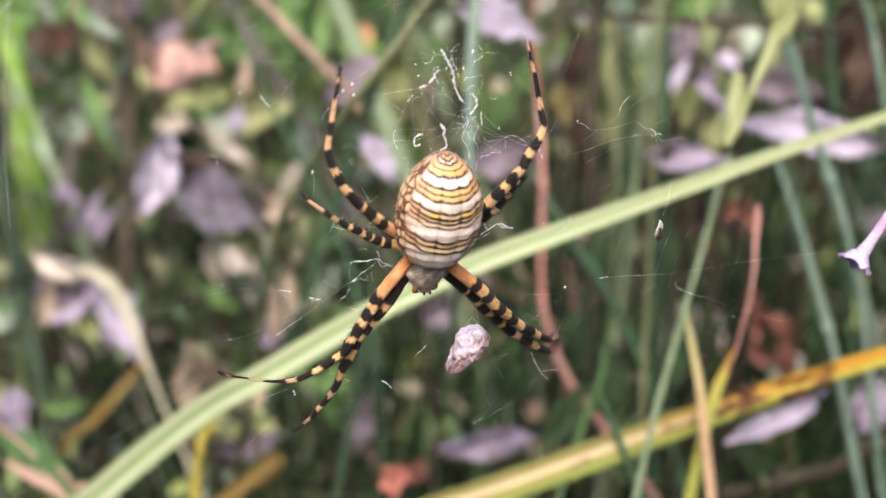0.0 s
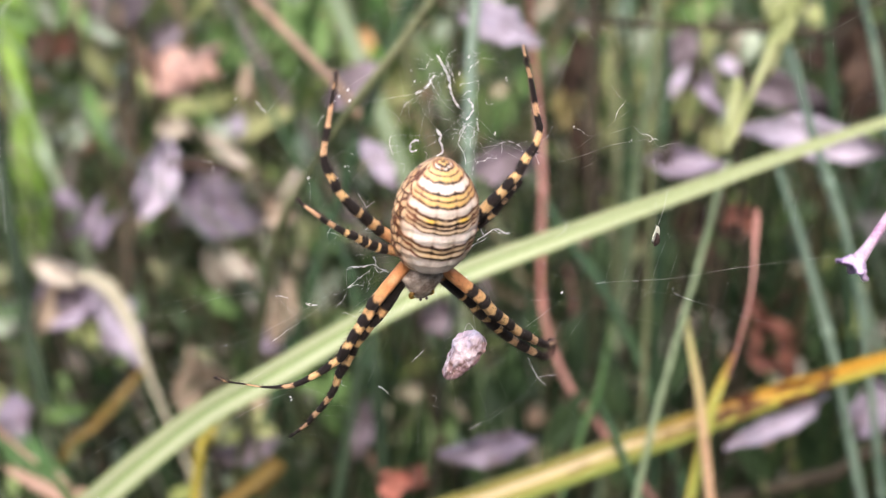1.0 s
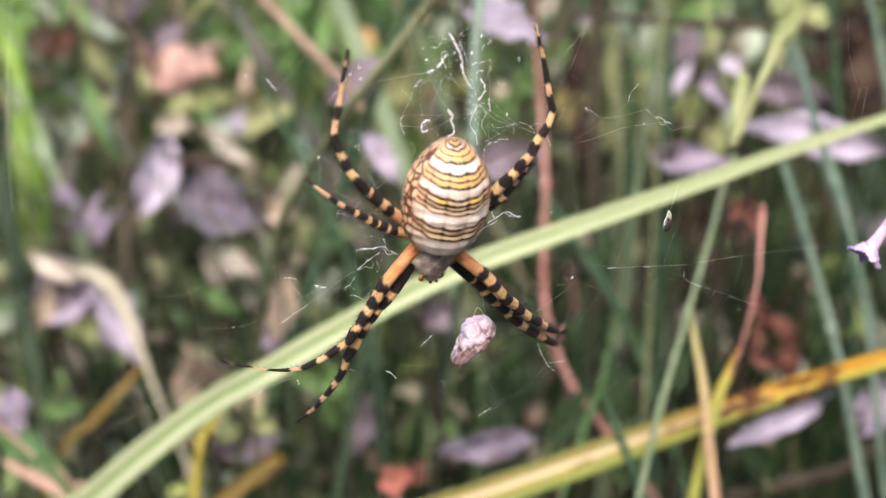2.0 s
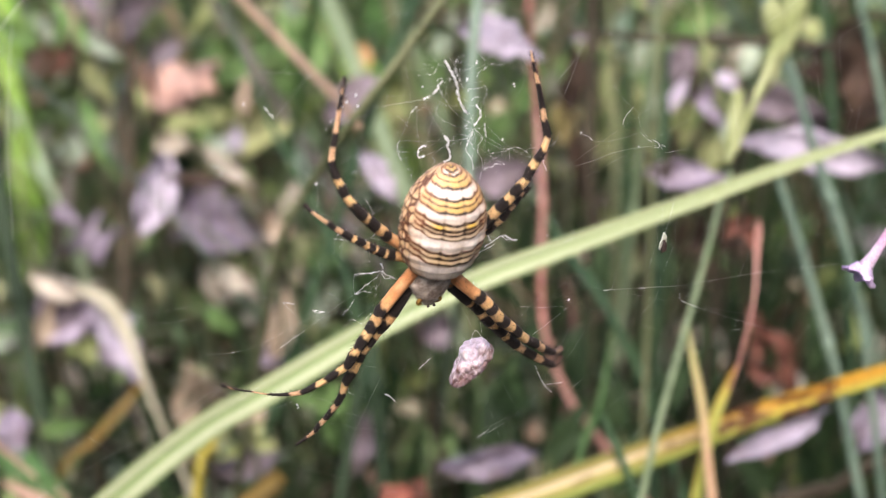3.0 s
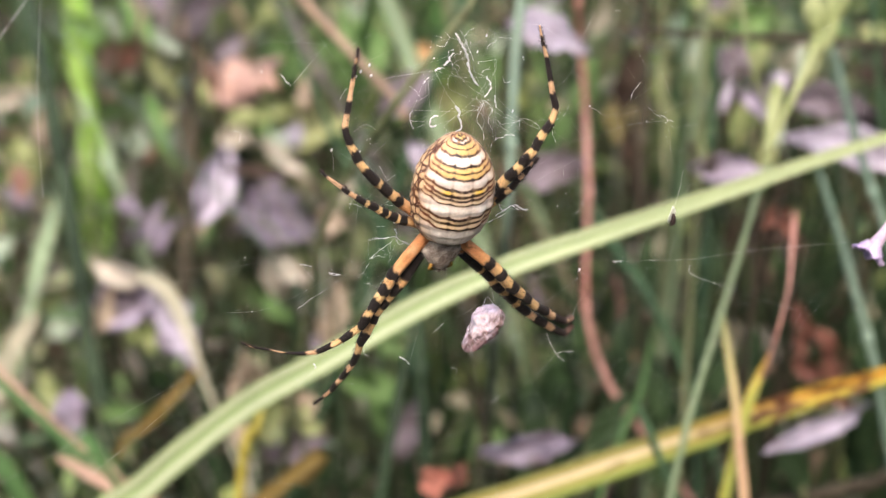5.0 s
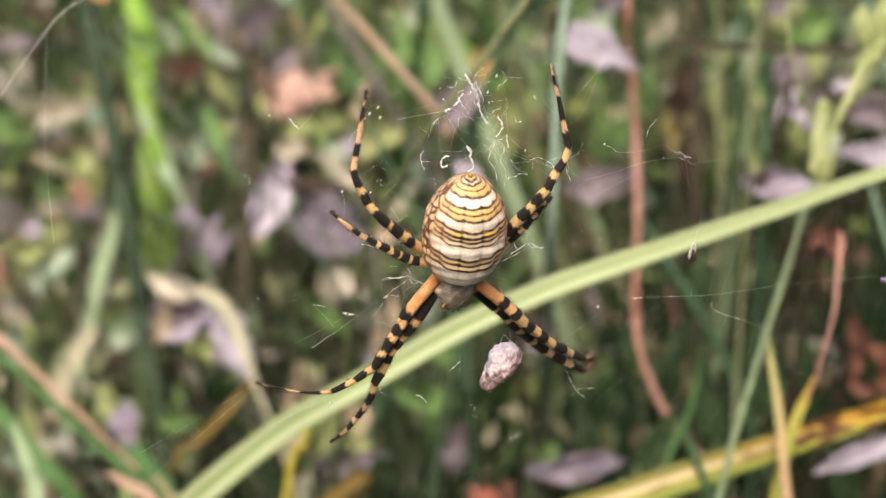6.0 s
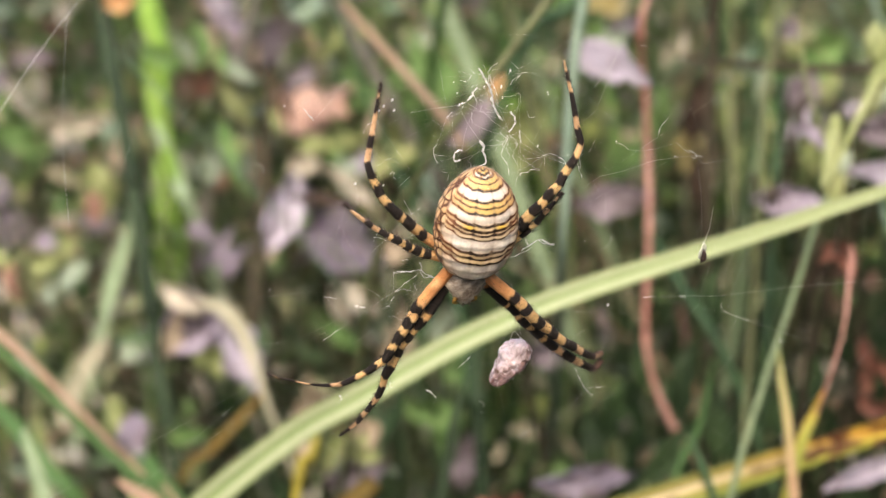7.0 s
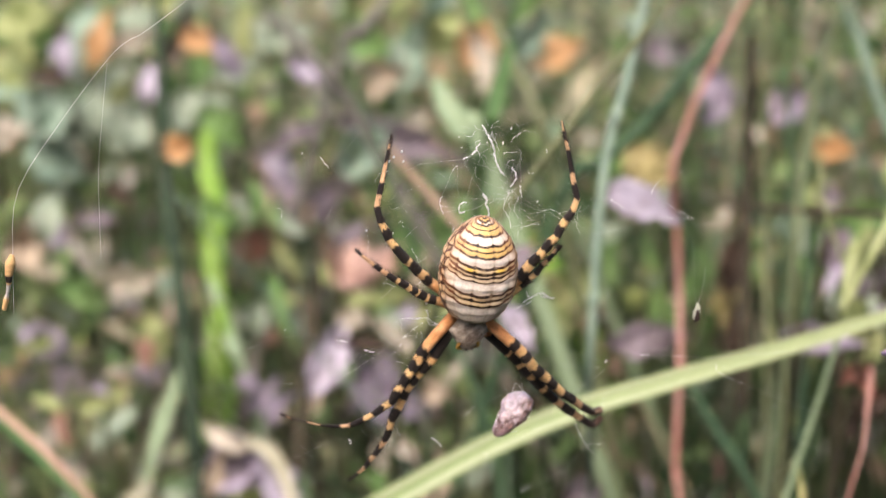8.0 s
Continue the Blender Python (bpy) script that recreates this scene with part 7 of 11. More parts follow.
leaf("dead_leaf", (-0.1491, 0.4714, 0.1855), (0.3326, -0.0748, 0.9401), (-0.0027, -0.9969, -0.0784), 0.0199, 0.0082, 0.55, 1.0, TAN_LEAF, "tan dead leaf on the litter")
leaf("weed", (-0.1019, 0.4729, 0.1738), (0.8102, -0.2687, -0.5210), (0.0040, -0.8862, 0.4633), 0.0144, 0.0065, 0.51, 1.0, FRESH_LEAF, "green weed leaf near the ground")
leaf("weed", (-0.1547, 0.4458, 0.1517), (0.9487, -0.3162, -0.0020), (-0.2421, -0.7304, 0.6387), 0.0148, 0.0078, 0.48, 1.0, YELLOW_LEAF, "yellow-green weed leaf near the ground")
leaf("weed", (-0.1454, 0.4315, 0.1965), (0.7680, -0.5866, -0.2569), (-0.5738, -0.8085, 0.1306), 0.0236, 0.0072, 0.42, 1.0, PALE_LEAF, "pale grey-green weed leaf in litter")
leaf("dead_leaf", (-0.1475, 0.3655, 0.1399), (0.6588, 0.3137, 0.6838), (0.3035, -0.9425, 0.1400), 0.0252, 0.0072, 0.45, 1.0, LILAC, "dull lilac-grey dead leaf among the grass")
leaf("weed", (-0.2599, 0.6532, 0.0930), (0.7270, -0.0332, 0.6858), (-0.4361, -0.7939, 0.4238), 0.0237, 0.0109, 0.75, 1.0, YELLOW_LEAF, "yellow-green weed leaf near the ground")
leaf("weed", (-0.0599, 0.4490, 0.1243), (0.9669, -0.2432, 0.0771), (-0.1983, -0.5263, 0.8268), 0.0198, 0.0113, 0.69, 1.0, PALE_LEAF, "pale grey-green weed leaf in litter")
leaf("weed", (-0.2809, 0.7066, 0.1016), (0.9931, 0.1076, -0.0459), (0.1134, -0.7890, 0.6038), 0.0265, 0.0110, 0.74, 1.0, FRESH_LEAF, "green weed leaf near the ground")
leaf("weed", (-0.2399, 0.4683, 0.0155), (0.3808, 0.0015, 0.9247), (-0.5028, -0.8389, 0.2084), 0.0318, 0.0085, 0.54, 1.0, PALE_LEAF, "pale grey-green weed leaf in litter")
leaf("dead_leaf", (-0.2626, 0.4556, 0.0905), (0.6907, -0.6383, -0.3398), (-0.0064, -0.4753, 0.8798), 0.0188, 0.0112, 0.33, 1.0, LILAC, "dull lilac-grey dead leaf among the grass")
leaf("weed", (-0.2113, 0.3358, 0.1511), (0.9949, 0.0526, -0.0862), (0.0709, -0.9717, 0.2253), 0.0200, 0.0101, 0.6, 1.0, YELLOW_LEAF, "yellow-green weed leaf near the ground")
leaf("weed", (-0.2315, 0.6106, 0.0678), (0.8766, -0.4789, -0.0469), (-0.2663, -0.5640, 0.7817), 0.0290, 0.0069, 0.26, 1.0, YELLOW_LEAF, "yellow-green weed leaf near the ground")
leaf("weed", (-0.2330, 0.4099, 0.1140), (0.7774, -0.1275, 0.6159), (-0.1896, -0.9812, 0.0362), 0.0274, 0.0080, 0.22, 1.0, YELLOW_LEAF, "yellow-green weed leaf near the ground")
leaf("weed", (-0.2636, 0.5709, 0.0878), (0.6673, -0.2012, -0.7171), (0.4977, -0.5957, 0.6304), 0.0233, 0.0106, 0.5, 1.0, FRESH_LEAF, "green weed leaf near the ground")
leaf("weed", (-0.2608, 0.3960, 0.1166), (0.9216, -0.3179, -0.2228), (0.1125, -0.3306, 0.9371), 0.0245, 0.0070, 0.33, 1.0, YELLOW_LEAF, "yellow-green weed leaf near the ground")
leaf("weed", (-0.2322, 0.4986, 0.0453), (0.9156, 0.3938, 0.0814), (0.3334, -0.8567, 0.3935), 0.0242, 0.0092, 0.5, 1.0, PALE_LEAF, "pale grey-green weed leaf in litter")
leaf("weed", (-0.2880, 0.5343, -0.1269), (0.2342, -0.8518, -0.4687), (0.6072, -0.2484, 0.7547), 0.0255, 0.0064, 0.67, 1.0, FRESH_LEAF, "green weed leaf near the ground")
leaf("weed", (-0.2084, 0.5171, 0.0622), (0.8738, -0.4670, 0.1358), (-0.4762, -0.8783, 0.0434), 0.0238, 0.0112, 0.44, 1.0, FRESH_LEAF, "green weed leaf near the ground")
leaf("weed", (-0.2128, 0.3027, 0.0837), (0.1877, -0.5334, -0.8248), (0.5994, -0.6030, 0.5264), 0.0230, 0.0049, 0.38, 1.0, YELLOW_LEAF, "yellow-green weed leaf near the ground")
leaf("weed", (-0.2185, 0.3541, 0.1231), (0.1108, -0.6760, -0.7285), (-0.4285, -0.6939, 0.5787), 0.0171, 0.0040, 0.37, 1.0, PALE_LEAF, "pale grey-green weed leaf in litter")
leaf("dead_leaf", (-0.2577, 0.3484, 0.0804), (0.8191, -0.2538, 0.5145), (-0.4254, -0.8704, 0.2479), 0.0273, 0.0106, 0.27, 1.0, SALMON_DULL, "dull reddish brown dry leaf standing in grass")
leaf("weed", (-0.1808, 0.4068, 0.0034), (0.6780, 0.1708, 0.7150), (-0.2748, -0.8432, 0.4620), 0.0125, 0.0103, 0.6, 1.0, FRESH_LEAF, "green weed leaf near the ground")
leaf("dead_leaf", (-0.1516, 0.3406, 0.0846), (0.0823, -0.2750, -0.9579), (-0.4777, -0.8545, 0.2042), 0.0164, 0.0103, 0.44, 1.0, CREAM_LEAF, "cream-white bleached dead leaf in grass")
leaf("dead_leaf", (-0.2724, 0.6154, -0.0014), (0.9051, 0.0280, -0.4243), (0.0052, -0.9985, -0.0548), 0.0276, 0.0144, 0.35, 1.0, LILAC, "dull lilac-grey dead leaf among the grass")
leaf("weed", (-0.2249, 0.3708, 0.0670), (0.4777, 0.3390, 0.8105), (-0.5193, -0.6352, 0.5717), 0.0281, 0.0068, 0.75, 1.0, FRESH_LEAF, "green weed leaf near the ground")
leaf("weed", (-0.2260, 0.4913, 0.0080), (0.1980, 0.0007, 0.9802), (-0.0304, -0.9995, 0.0068), 0.0256, 0.0123, 0.32, 1.0, PALE_LEAF, "pale grey-green weed leaf in litter")
leaf("dead_leaf", (-0.2432, 0.4412, 0.1139), (0.9681, -0.0941, 0.2324), (-0.0791, -0.9942, -0.0730), 0.0175, 0.0049, 0.24, 1.0, CREAM_LEAF, "cream-white bleached dead leaf in grass")
leaf("weed", (-0.2133, 0.3788, 0.1111), (0.2982, -0.3966, -0.8682), (-0.4287, -0.8684, 0.2494), 0.0109, 0.0080, 0.56, 1.0, FRESH_LEAF, "green weed leaf near the ground")
leaf("weed", (-0.2029, 0.3288, 0.0772), (0.1816, 0.2663, 0.9466), (0.2713, -0.9388, 0.2121), 0.0193, 0.0046, 0.5, 1.0, YELLOW_LEAF, "yellow-green weed leaf near the ground")
leaf("weed", (-0.2280, 0.5339, 0.0693), (0.4582, 0.4220, 0.7823), (0.3029, -0.9016, 0.3089), 0.0131, 0.0049, 0.72, 1.0, FRESH_LEAF, "green weed leaf near the ground")
leaf("dead_leaf", (-0.2441, 0.4793, 0.0350), (0.1004, -0.8580, -0.5038), (-0.0330, -0.5089, 0.8602), 0.0188, 0.0086, 0.3, 1.0, LILAC, "dull lilac-grey dead leaf among the grass")
leaf("dead_leaf", (-0.1706, 0.4788, 0.1134), (0.9490, -0.2176, 0.2283), (-0.3025, -0.4230, 0.8541), 0.0258, 0.0119, 0.49, 1.0, SALMON_DULL, "dull reddish brown dry leaf standing in grass")
leaf("weed", (-0.2753, 0.6128, 0.0119), (0.8767, 0.2968, 0.3786), (0.0543, -0.8430, 0.5352), 0.0221, 0.0124, 0.46, 1.0, PALE_LEAF, "pale grey-green weed leaf in litter")
leaf("dead_leaf", (-0.2369, 0.5461, 0.0741), (0.9619, -0.1656, -0.2178), (0.0733, -0.6111, 0.7882), 0.0129, 0.0075, 0.79, 1.0, LILAC, "dull lilac-grey dead leaf among the grass")
leaf("weed", (-0.2232, 0.3659, 0.1157), (0.9271, -0.2355, 0.2915), (-0.1900, -0.9659, -0.1761), 0.0192, 0.0037, 0.53, 1.0, PALE_LEAF, "pale grey-green weed leaf in litter")
leaf("dead_leaf", (-0.2872, 0.6187, 0.0191), (0.8595, -0.2493, -0.4462), (0.3238, -0.4099, 0.8527), 0.0359, 0.0071, 0.22, 1.0, LILAC, "dull lilac-grey dead leaf among the grass")
leaf("dead_leaf", (-0.2338, 0.3662, 0.0119), (0.6570, -0.2565, -0.7089), (0.5633, -0.4579, 0.6877), 0.0266, 0.0084, 0.61, 1.0, LILAC, "dull lilac-grey dead leaf among the grass")
leaf("dead_leaf", (-0.1945, 0.3566, 0.1642), (0.1356, -0.4318, -0.8917), (0.7180, -0.5773, 0.3887), 0.0147, 0.0080, 0.31, 1.0, SALMON_DULL, "dull reddish brown dry leaf standing in grass")
leaf("weed", (0.0131, 0.5513, 0.1698), (0.6229, 0.1852, 0.7601), (-0.1861, -0.9086, 0.3739), 0.0187, 0.0084, 0.35, 1.0, FRESH_LEAF, "green weed leaf near the ground")
leaf("weed", (0.0210, 0.4265, 0.1863), (0.2708, -0.3841, -0.8827), (-0.3619, -0.8903, 0.2764), 0.0215, 0.0066, 0.61, 1.0, FRESH_LEAF, "green weed leaf near the ground")
leaf("weed", (0.0811, 0.5103, 0.1598), (0.7474, 0.3979, 0.5321), (0.3757, -0.9136, 0.1554), 0.0273, 0.0072, 0.61, 1.0, YELLOW_LEAF, "yellow-green weed leaf near the ground")
leaf("dead_leaf", (0.0535, 0.5449, 0.1627), (0.5464, 0.5688, 0.6148), (0.4138, -0.8215, 0.3923), 0.0245, 0.0092, 0.51, 1.0, CREAM_LEAF, "cream-white bleached dead leaf in grass")
leaf("weed", (0.0890, 0.4171, 0.1870), (0.9765, -0.1530, -0.1518), (-0.1413, -0.9863, 0.0846), 0.0126, 0.0103, 0.51, 1.0, FRESH_LEAF, "green weed leaf near the ground")
leaf("weed", (0.1051, 0.5803, 0.1225), (0.1166, 0.3024, 0.9460), (0.0677, -0.9527, 0.2962), 0.0283, 0.0088, 0.8, 1.0, YELLOW_LEAF, "yellow-green weed leaf near the ground")
leaf("weed", (0.0212, 0.4001, 0.2202), (0.7524, 0.1827, 0.6329), (-0.2911, -0.7698, 0.5681), 0.0149, 0.0085, 0.51, 1.0, PALE_LEAF, "pale grey-green weed leaf in litter")
leaf("dead_leaf", (0.1015, 0.4875, 0.1947), (0.2726, 0.0358, 0.9615), (0.4046, -0.9109, -0.0808), 0.0107, 0.0111, 0.56, 1.0, LILAC, "dull lilac-grey dead leaf among the grass")
leaf("weed", (0.0034, 0.4295, 0.1950), (0.8858, 0.2831, 0.3676), (-0.1112, -0.6397, 0.7605), 0.0153, 0.0067, 0.51, 1.0, PALE_LEAF, "pale grey-green weed leaf in litter")
leaf("weed", (0.0709, 0.5326, 0.1347), (0.7318, -0.2091, -0.6486), (0.3908, -0.6509, 0.6508), 0.0257, 0.0119, 0.29, 1.0, FRESH_LEAF, "green weed leaf near the ground")
leaf("weed", (0.0787, 0.5652, 0.1215), (0.8147, -0.4502, -0.3655), (-0.0338, -0.6660, 0.7452), 0.0271, 0.0088, 0.78, 1.0, BLUE_LEAF, "blue-green weed leaf near the ground")
leaf("weed", (0.0450, 0.4346, 0.1766), (0.1529, -0.5961, -0.7882), (-0.6033, -0.6880, 0.4033), 0.0211, 0.0086, 0.24, 1.0, FRESH_LEAF, "green weed leaf near the ground")
leaf("weed", (0.0198, 0.4706, 0.1604), (0.8603, -0.3356, 0.3839), (-0.5086, -0.6180, 0.5995), 0.0162, 0.0067, 0.25, 1.0, YELLOW_LEAF, "yellow-green weed leaf near the ground")
leaf("weed", (0.0981, 0.4963, 0.1926), (0.7393, -0.6433, -0.1990), (-0.5826, -0.7592, 0.2900), 0.0232, 0.0097, 0.71, 1.0, YELLOW_LEAF, "yellow-green weed leaf near the ground")
leaf("dead_leaf", (0.0741, 0.5068, 0.1640), (0.8007, -0.5355, -0.2687), (-0.3801, -0.8007, 0.4631), 0.0195, 0.0053, 0.67, 1.0, LILAC, "dull lilac-grey dead leaf among the grass")
leaf("weed", (0.0107, 0.4192, 0.2122), (0.9819, -0.0134, 0.1888), (-0.0480, -0.9825, 0.1799), 0.0123, 0.0084, 0.62, 1.0, PALE_LEAF, "pale grey-green weed leaf in litter")
leaf("dead_leaf", (0.0267, 0.5626, 0.1645), (0.6991, -0.1888, 0.6896), (-0.4575, -0.8593, 0.2286), 0.0189, 0.0106, 0.66, 1.0, LILAC, "dull lilac-grey dead leaf among the grass")
leaf("weed", (0.0913, 0.4778, 0.1714), (0.9981, 0.0465, 0.0392), (0.0260, -0.9088, 0.4164), 0.0122, 0.0088, 0.37, 1.0, PALE_LEAF, "pale grey-green weed leaf in litter")
leaf("weed", (0.0193, 0.4951, 0.1499), (0.0798, -0.0203, 0.9966), (0.3993, -0.9154, -0.0506), 0.0222, 0.0065, 0.63, 1.0, BLUE_LEAF, "blue-green weed leaf near the ground")
leaf("weed", (0.0825, 0.4594, 0.1907), (0.3473, -0.0681, 0.9353), (-0.0789, -0.9959, -0.0433), 0.0177, 0.0100, 0.74, 1.0, BLUE_LEAF, "blue-green weed leaf near the ground")
leaf("weed", (0.1123, 0.5377, 0.1702), (0.4328, -0.3110, -0.8462), (-0.2807, -0.9384, 0.2014), 0.0259, 0.0114, 0.48, 1.0, YELLOW_LEAF, "yellow-green weed leaf near the ground")
leaf("dead_leaf", (0.1103, 0.3854, 0.1891), (0.4323, 0.1488, 0.8894), (-0.6547, -0.6264, 0.4230), 0.0130, 0.0094, 0.62, 1.0, LILAC, "dull lilac-grey dead leaf among the grass")
leaf("weed", (0.0814, 0.5278, 0.1341), (0.8847, -0.2347, 0.4029), (-0.3183, -0.9354, 0.1541), 0.0194, 0.0114, 0.55, 1.0, YELLOW_LEAF, "yellow-green weed leaf near the ground")
leaf("dead_leaf", (0.1487, 0.4987, 0.1597), (0.6544, 0.4995, 0.5677), (-0.3301, -0.4867, 0.8088), 0.0218, 0.0081, 0.78, 1.0, CREAM_LEAF, "cream-white bleached dead leaf in grass")
leaf("weed", (0.1140, 0.5821, 0.1170), (0.3725, -0.0541, 0.9265), (-0.6626, -0.7144, 0.2247), 0.0232, 0.0075, 0.48, 1.0, FRESH_LEAF, "green weed leaf near the ground")
leaf("weed", (0.0934, 0.4612, 0.1498), (0.8976, -0.2809, -0.3398), (-0.1940, -0.9437, 0.2678), 0.0128, 0.0091, 0.78, 1.0, YELLOW_LEAF, "yellow-green weed leaf near the ground")
leaf("weed", (0.0621, 0.3858, 0.2071), (0.9492, 0.2095, 0.2348), (0.0911, -0.8972, 0.4322), 0.0165, 0.0053, 0.36, 1.0, FRESH_LEAF, "green weed leaf near the ground")
leaf("weed", (0.1174, 0.4780, 0.1887), (0.9726, -0.0156, 0.2320), (0.0177, -0.9899, -0.1407), 0.0141, 0.0110, 0.57, 1.0, YELLOW_LEAF, "yellow-green weed leaf near the ground")
leaf("weed", (0.2013, 0.5732, 0.1416), (0.9672, -0.2213, -0.1247), (-0.0425, -0.6249, 0.7795), 0.0168, 0.0129, 0.26, 1.0, YELLOW_LEAF, "yellow-green weed leaf near the ground")
leaf("weed", (0.0955, 0.4222, 0.1961), (0.9619, 0.1099, -0.2502), (0.1732, -0.9534, 0.2470), 0.0199, 0.0096, 0.49, 1.0, FRESH_LEAF, "green weed leaf near the ground")
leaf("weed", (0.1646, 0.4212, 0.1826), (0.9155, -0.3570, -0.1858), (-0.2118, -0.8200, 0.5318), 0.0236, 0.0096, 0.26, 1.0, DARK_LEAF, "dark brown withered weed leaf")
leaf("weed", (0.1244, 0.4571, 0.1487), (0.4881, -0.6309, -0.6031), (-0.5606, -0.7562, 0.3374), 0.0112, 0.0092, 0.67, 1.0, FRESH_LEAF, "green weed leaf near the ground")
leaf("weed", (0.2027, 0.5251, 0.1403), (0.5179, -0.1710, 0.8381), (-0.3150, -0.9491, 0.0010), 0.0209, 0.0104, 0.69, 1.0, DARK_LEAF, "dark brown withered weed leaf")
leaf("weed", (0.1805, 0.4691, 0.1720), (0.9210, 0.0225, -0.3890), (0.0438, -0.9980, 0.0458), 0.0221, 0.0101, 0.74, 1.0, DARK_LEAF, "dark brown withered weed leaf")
blade("grass_plant", [(-0.2130, 0.5039, 0.1381), (-0.2069, 0.4959, 0.1248), (-0.1962, 0.4796, 0.1151), (-0.1829, 0.4616, 0.1027), (-0.1653, 0.4377, 0.0453), (-0.1476, 0.4138, -0.0120)],
      [0.00281, 0.00955, 0.01054, 0.00657, 0.00657, 0.00657], PALE_GREEN, "pale young green blade bent over")
leaf("dead_leaf", (-0.0582, 0.2862, 0.1464), (0.1763, 0.3365, 0.9250), (0.2315, -0.9276, 0.2933), 0.0269, 0.0108, 0.3, 1.0, TAN_LEAF, "tan dead leaf hanging in grass")
leaf("weed", (-0.0437, 0.3121, 0.1371), (0.4972, 0.2791, 0.8215), (-0.3015, -0.8323, 0.4652), 0.0196, 0.0078, 0.3, 1.0, PALE_LEAF, "pale grey-green weed leaf in litter")
leaf("dead_leaf", (-0.0788, 0.3316, 0.1354), (0.7529, -0.4646, -0.4661), (0.0458, -0.6696, 0.7414), 0.0202, 0.0081, 0.3, 1.0, CREAM_LEAF, "cream-white bleached dead leaf in grass")
leaf("weed", (-0.4274, 0.7471, 0.1792), (0.7237, -0.6372, -0.2650), (-0.3250, -0.6535, 0.6836), 0.0404, 0.0270, 0.43, 1.0, BLUE_LEAF, "blue-green weed leaf near the ground")
leaf("dead_leaf", (-0.2950, 0.7212, 0.2154), (0.5601, -0.0565, 0.8265), (0.0155, -0.9968, -0.0787), 0.0591, 0.0186, 0.46, 1.0, TAN_LEAF, "tan dead leaf on the litter")
leaf("weed", (-0.3849, 0.6776, 0.2009), (0.7880, -0.5881, -0.1821), (-0.2349, -0.5606, 0.7940), 0.0506, 0.0151, 0.69, 1.0, YELLOW_LEAF, "yellow-green weed leaf near the ground")
leaf("weed", (-0.4151, 0.8164, 0.1294), (0.3612, 0.1032, 0.9267), (0.1825, -0.9825, 0.0383), 0.0377, 0.0274, 0.38, 1.0, YELLOW_LEAF, "yellow-green weed leaf near the ground")
leaf("weed", (-0.3138, 0.7596, 0.1712), (0.6527, -0.3114, -0.6907), (0.0607, -0.8872, 0.4574), 0.0384, 0.0220, 0.25, 1.0, FRESH_LEAF, "green weed leaf near the ground")
leaf("weed", (-0.2923, 0.7002, 0.2481), (0.8249, 0.0446, 0.5636), (-0.1301, -0.9552, 0.2660), 0.0341, 0.0195, 0.69, 1.0, YELLOW_LEAF, "yellow-green weed leaf near the ground")
leaf("weed", (-0.4147, 0.7511, 0.2099), (0.3393, -0.6098, -0.7163), (0.2877, -0.6577, 0.6962), 0.0468, 0.0244, 0.63, 1.0, YELLOW_LEAF, "yellow-green weed leaf near the ground")
leaf("weed", (-0.3021, 0.7802, 0.2344), (0.5208, -0.0216, 0.8534), (0.3606, -0.9005, -0.2429), 0.0408, 0.0217, 0.21, 1.0, PALE_LEAF, "pale grey-green weed leaf in litter")
leaf("dead_leaf", (-0.3179, 0.7186, 0.2186), (0.8966, -0.0763, 0.4362), (-0.2808, -0.8597, 0.4266), 0.0400, 0.0165, 0.39, 1.0, CREAM_LEAF, "cream-white bleached dead leaf in grass")
leaf("weed", (-0.4445, 0.7711, 0.2130), (0.8546, -0.4784, -0.2020), (-0.0874, -0.5159, 0.8522), 0.0422, 0.0309, 0.27, 1.0, FRESH_LEAF, "green weed leaf near the ground")
leaf("weed", (-0.4119, 0.7605, 0.2234), (0.8060, -0.1318, 0.5770), (-0.1044, -0.9913, -0.0806), 0.0379, 0.0177, 0.65, 1.0, PALE_LEAF, "pale grey-green weed leaf in litter")
leaf("weed", (-0.4793, 0.8191, 0.1361), (0.4796, -0.0466, 0.8763), (-0.1644, -0.9857, 0.0375), 0.0638, 0.0251, 0.68, 1.0, BLUE_LEAF, "blue-green weed leaf near the ground")
leaf("weed", (-0.3588, 0.7465, 0.1721), (0.8730, -0.0917, 0.4790), (-0.0688, -0.9955, -0.0652), 0.0650, 0.0147, 0.24, 1.0, YELLOW_LEAF, "yellow-green weed leaf near the ground")
leaf("dead_leaf", (-0.3366, 0.8169, 0.2210), (0.9759, -0.2059, -0.0722), (-0.1413, -0.8487, 0.5097), 0.0379, 0.0194, 0.59, 1.0, TAN_LEAF, "tan dead leaf on the litter")
leaf("weed", (-0.3956, 0.7404, 0.2140), (0.5407, -0.1866, 0.8202), (-0.5487, -0.8174, 0.1757), 0.0464, 0.0154, 0.65, 1.0, FRESH_LEAF, "green weed leaf near the ground")
leaf("weed", (-0.2853, 0.7260, 0.1691), (0.8564, -0.4049, 0.3204), (-0.4957, -0.8184, 0.2907), 0.0624, 0.0247, 0.33, 1.0, PALE_LEAF, "pale grey-green weed leaf in litter")
leaf("weed", (-0.3593, 0.7149, 0.1649), (0.8885, 0.1766, 0.4236), (0.2337, -0.9685, -0.0863), 0.0647, 0.0245, 0.23, 1.0, PALE_LEAF, "pale grey-green weed leaf in litter")
leaf("weed", (-0.0769, 0.8857, 0.2055), (0.5875, -0.0986, 0.8032), (-0.4251, -0.8822, 0.2027), 0.0689, 0.0164, 0.39, 1.0, FRESH_LEAF, "green weed leaf near the ground")
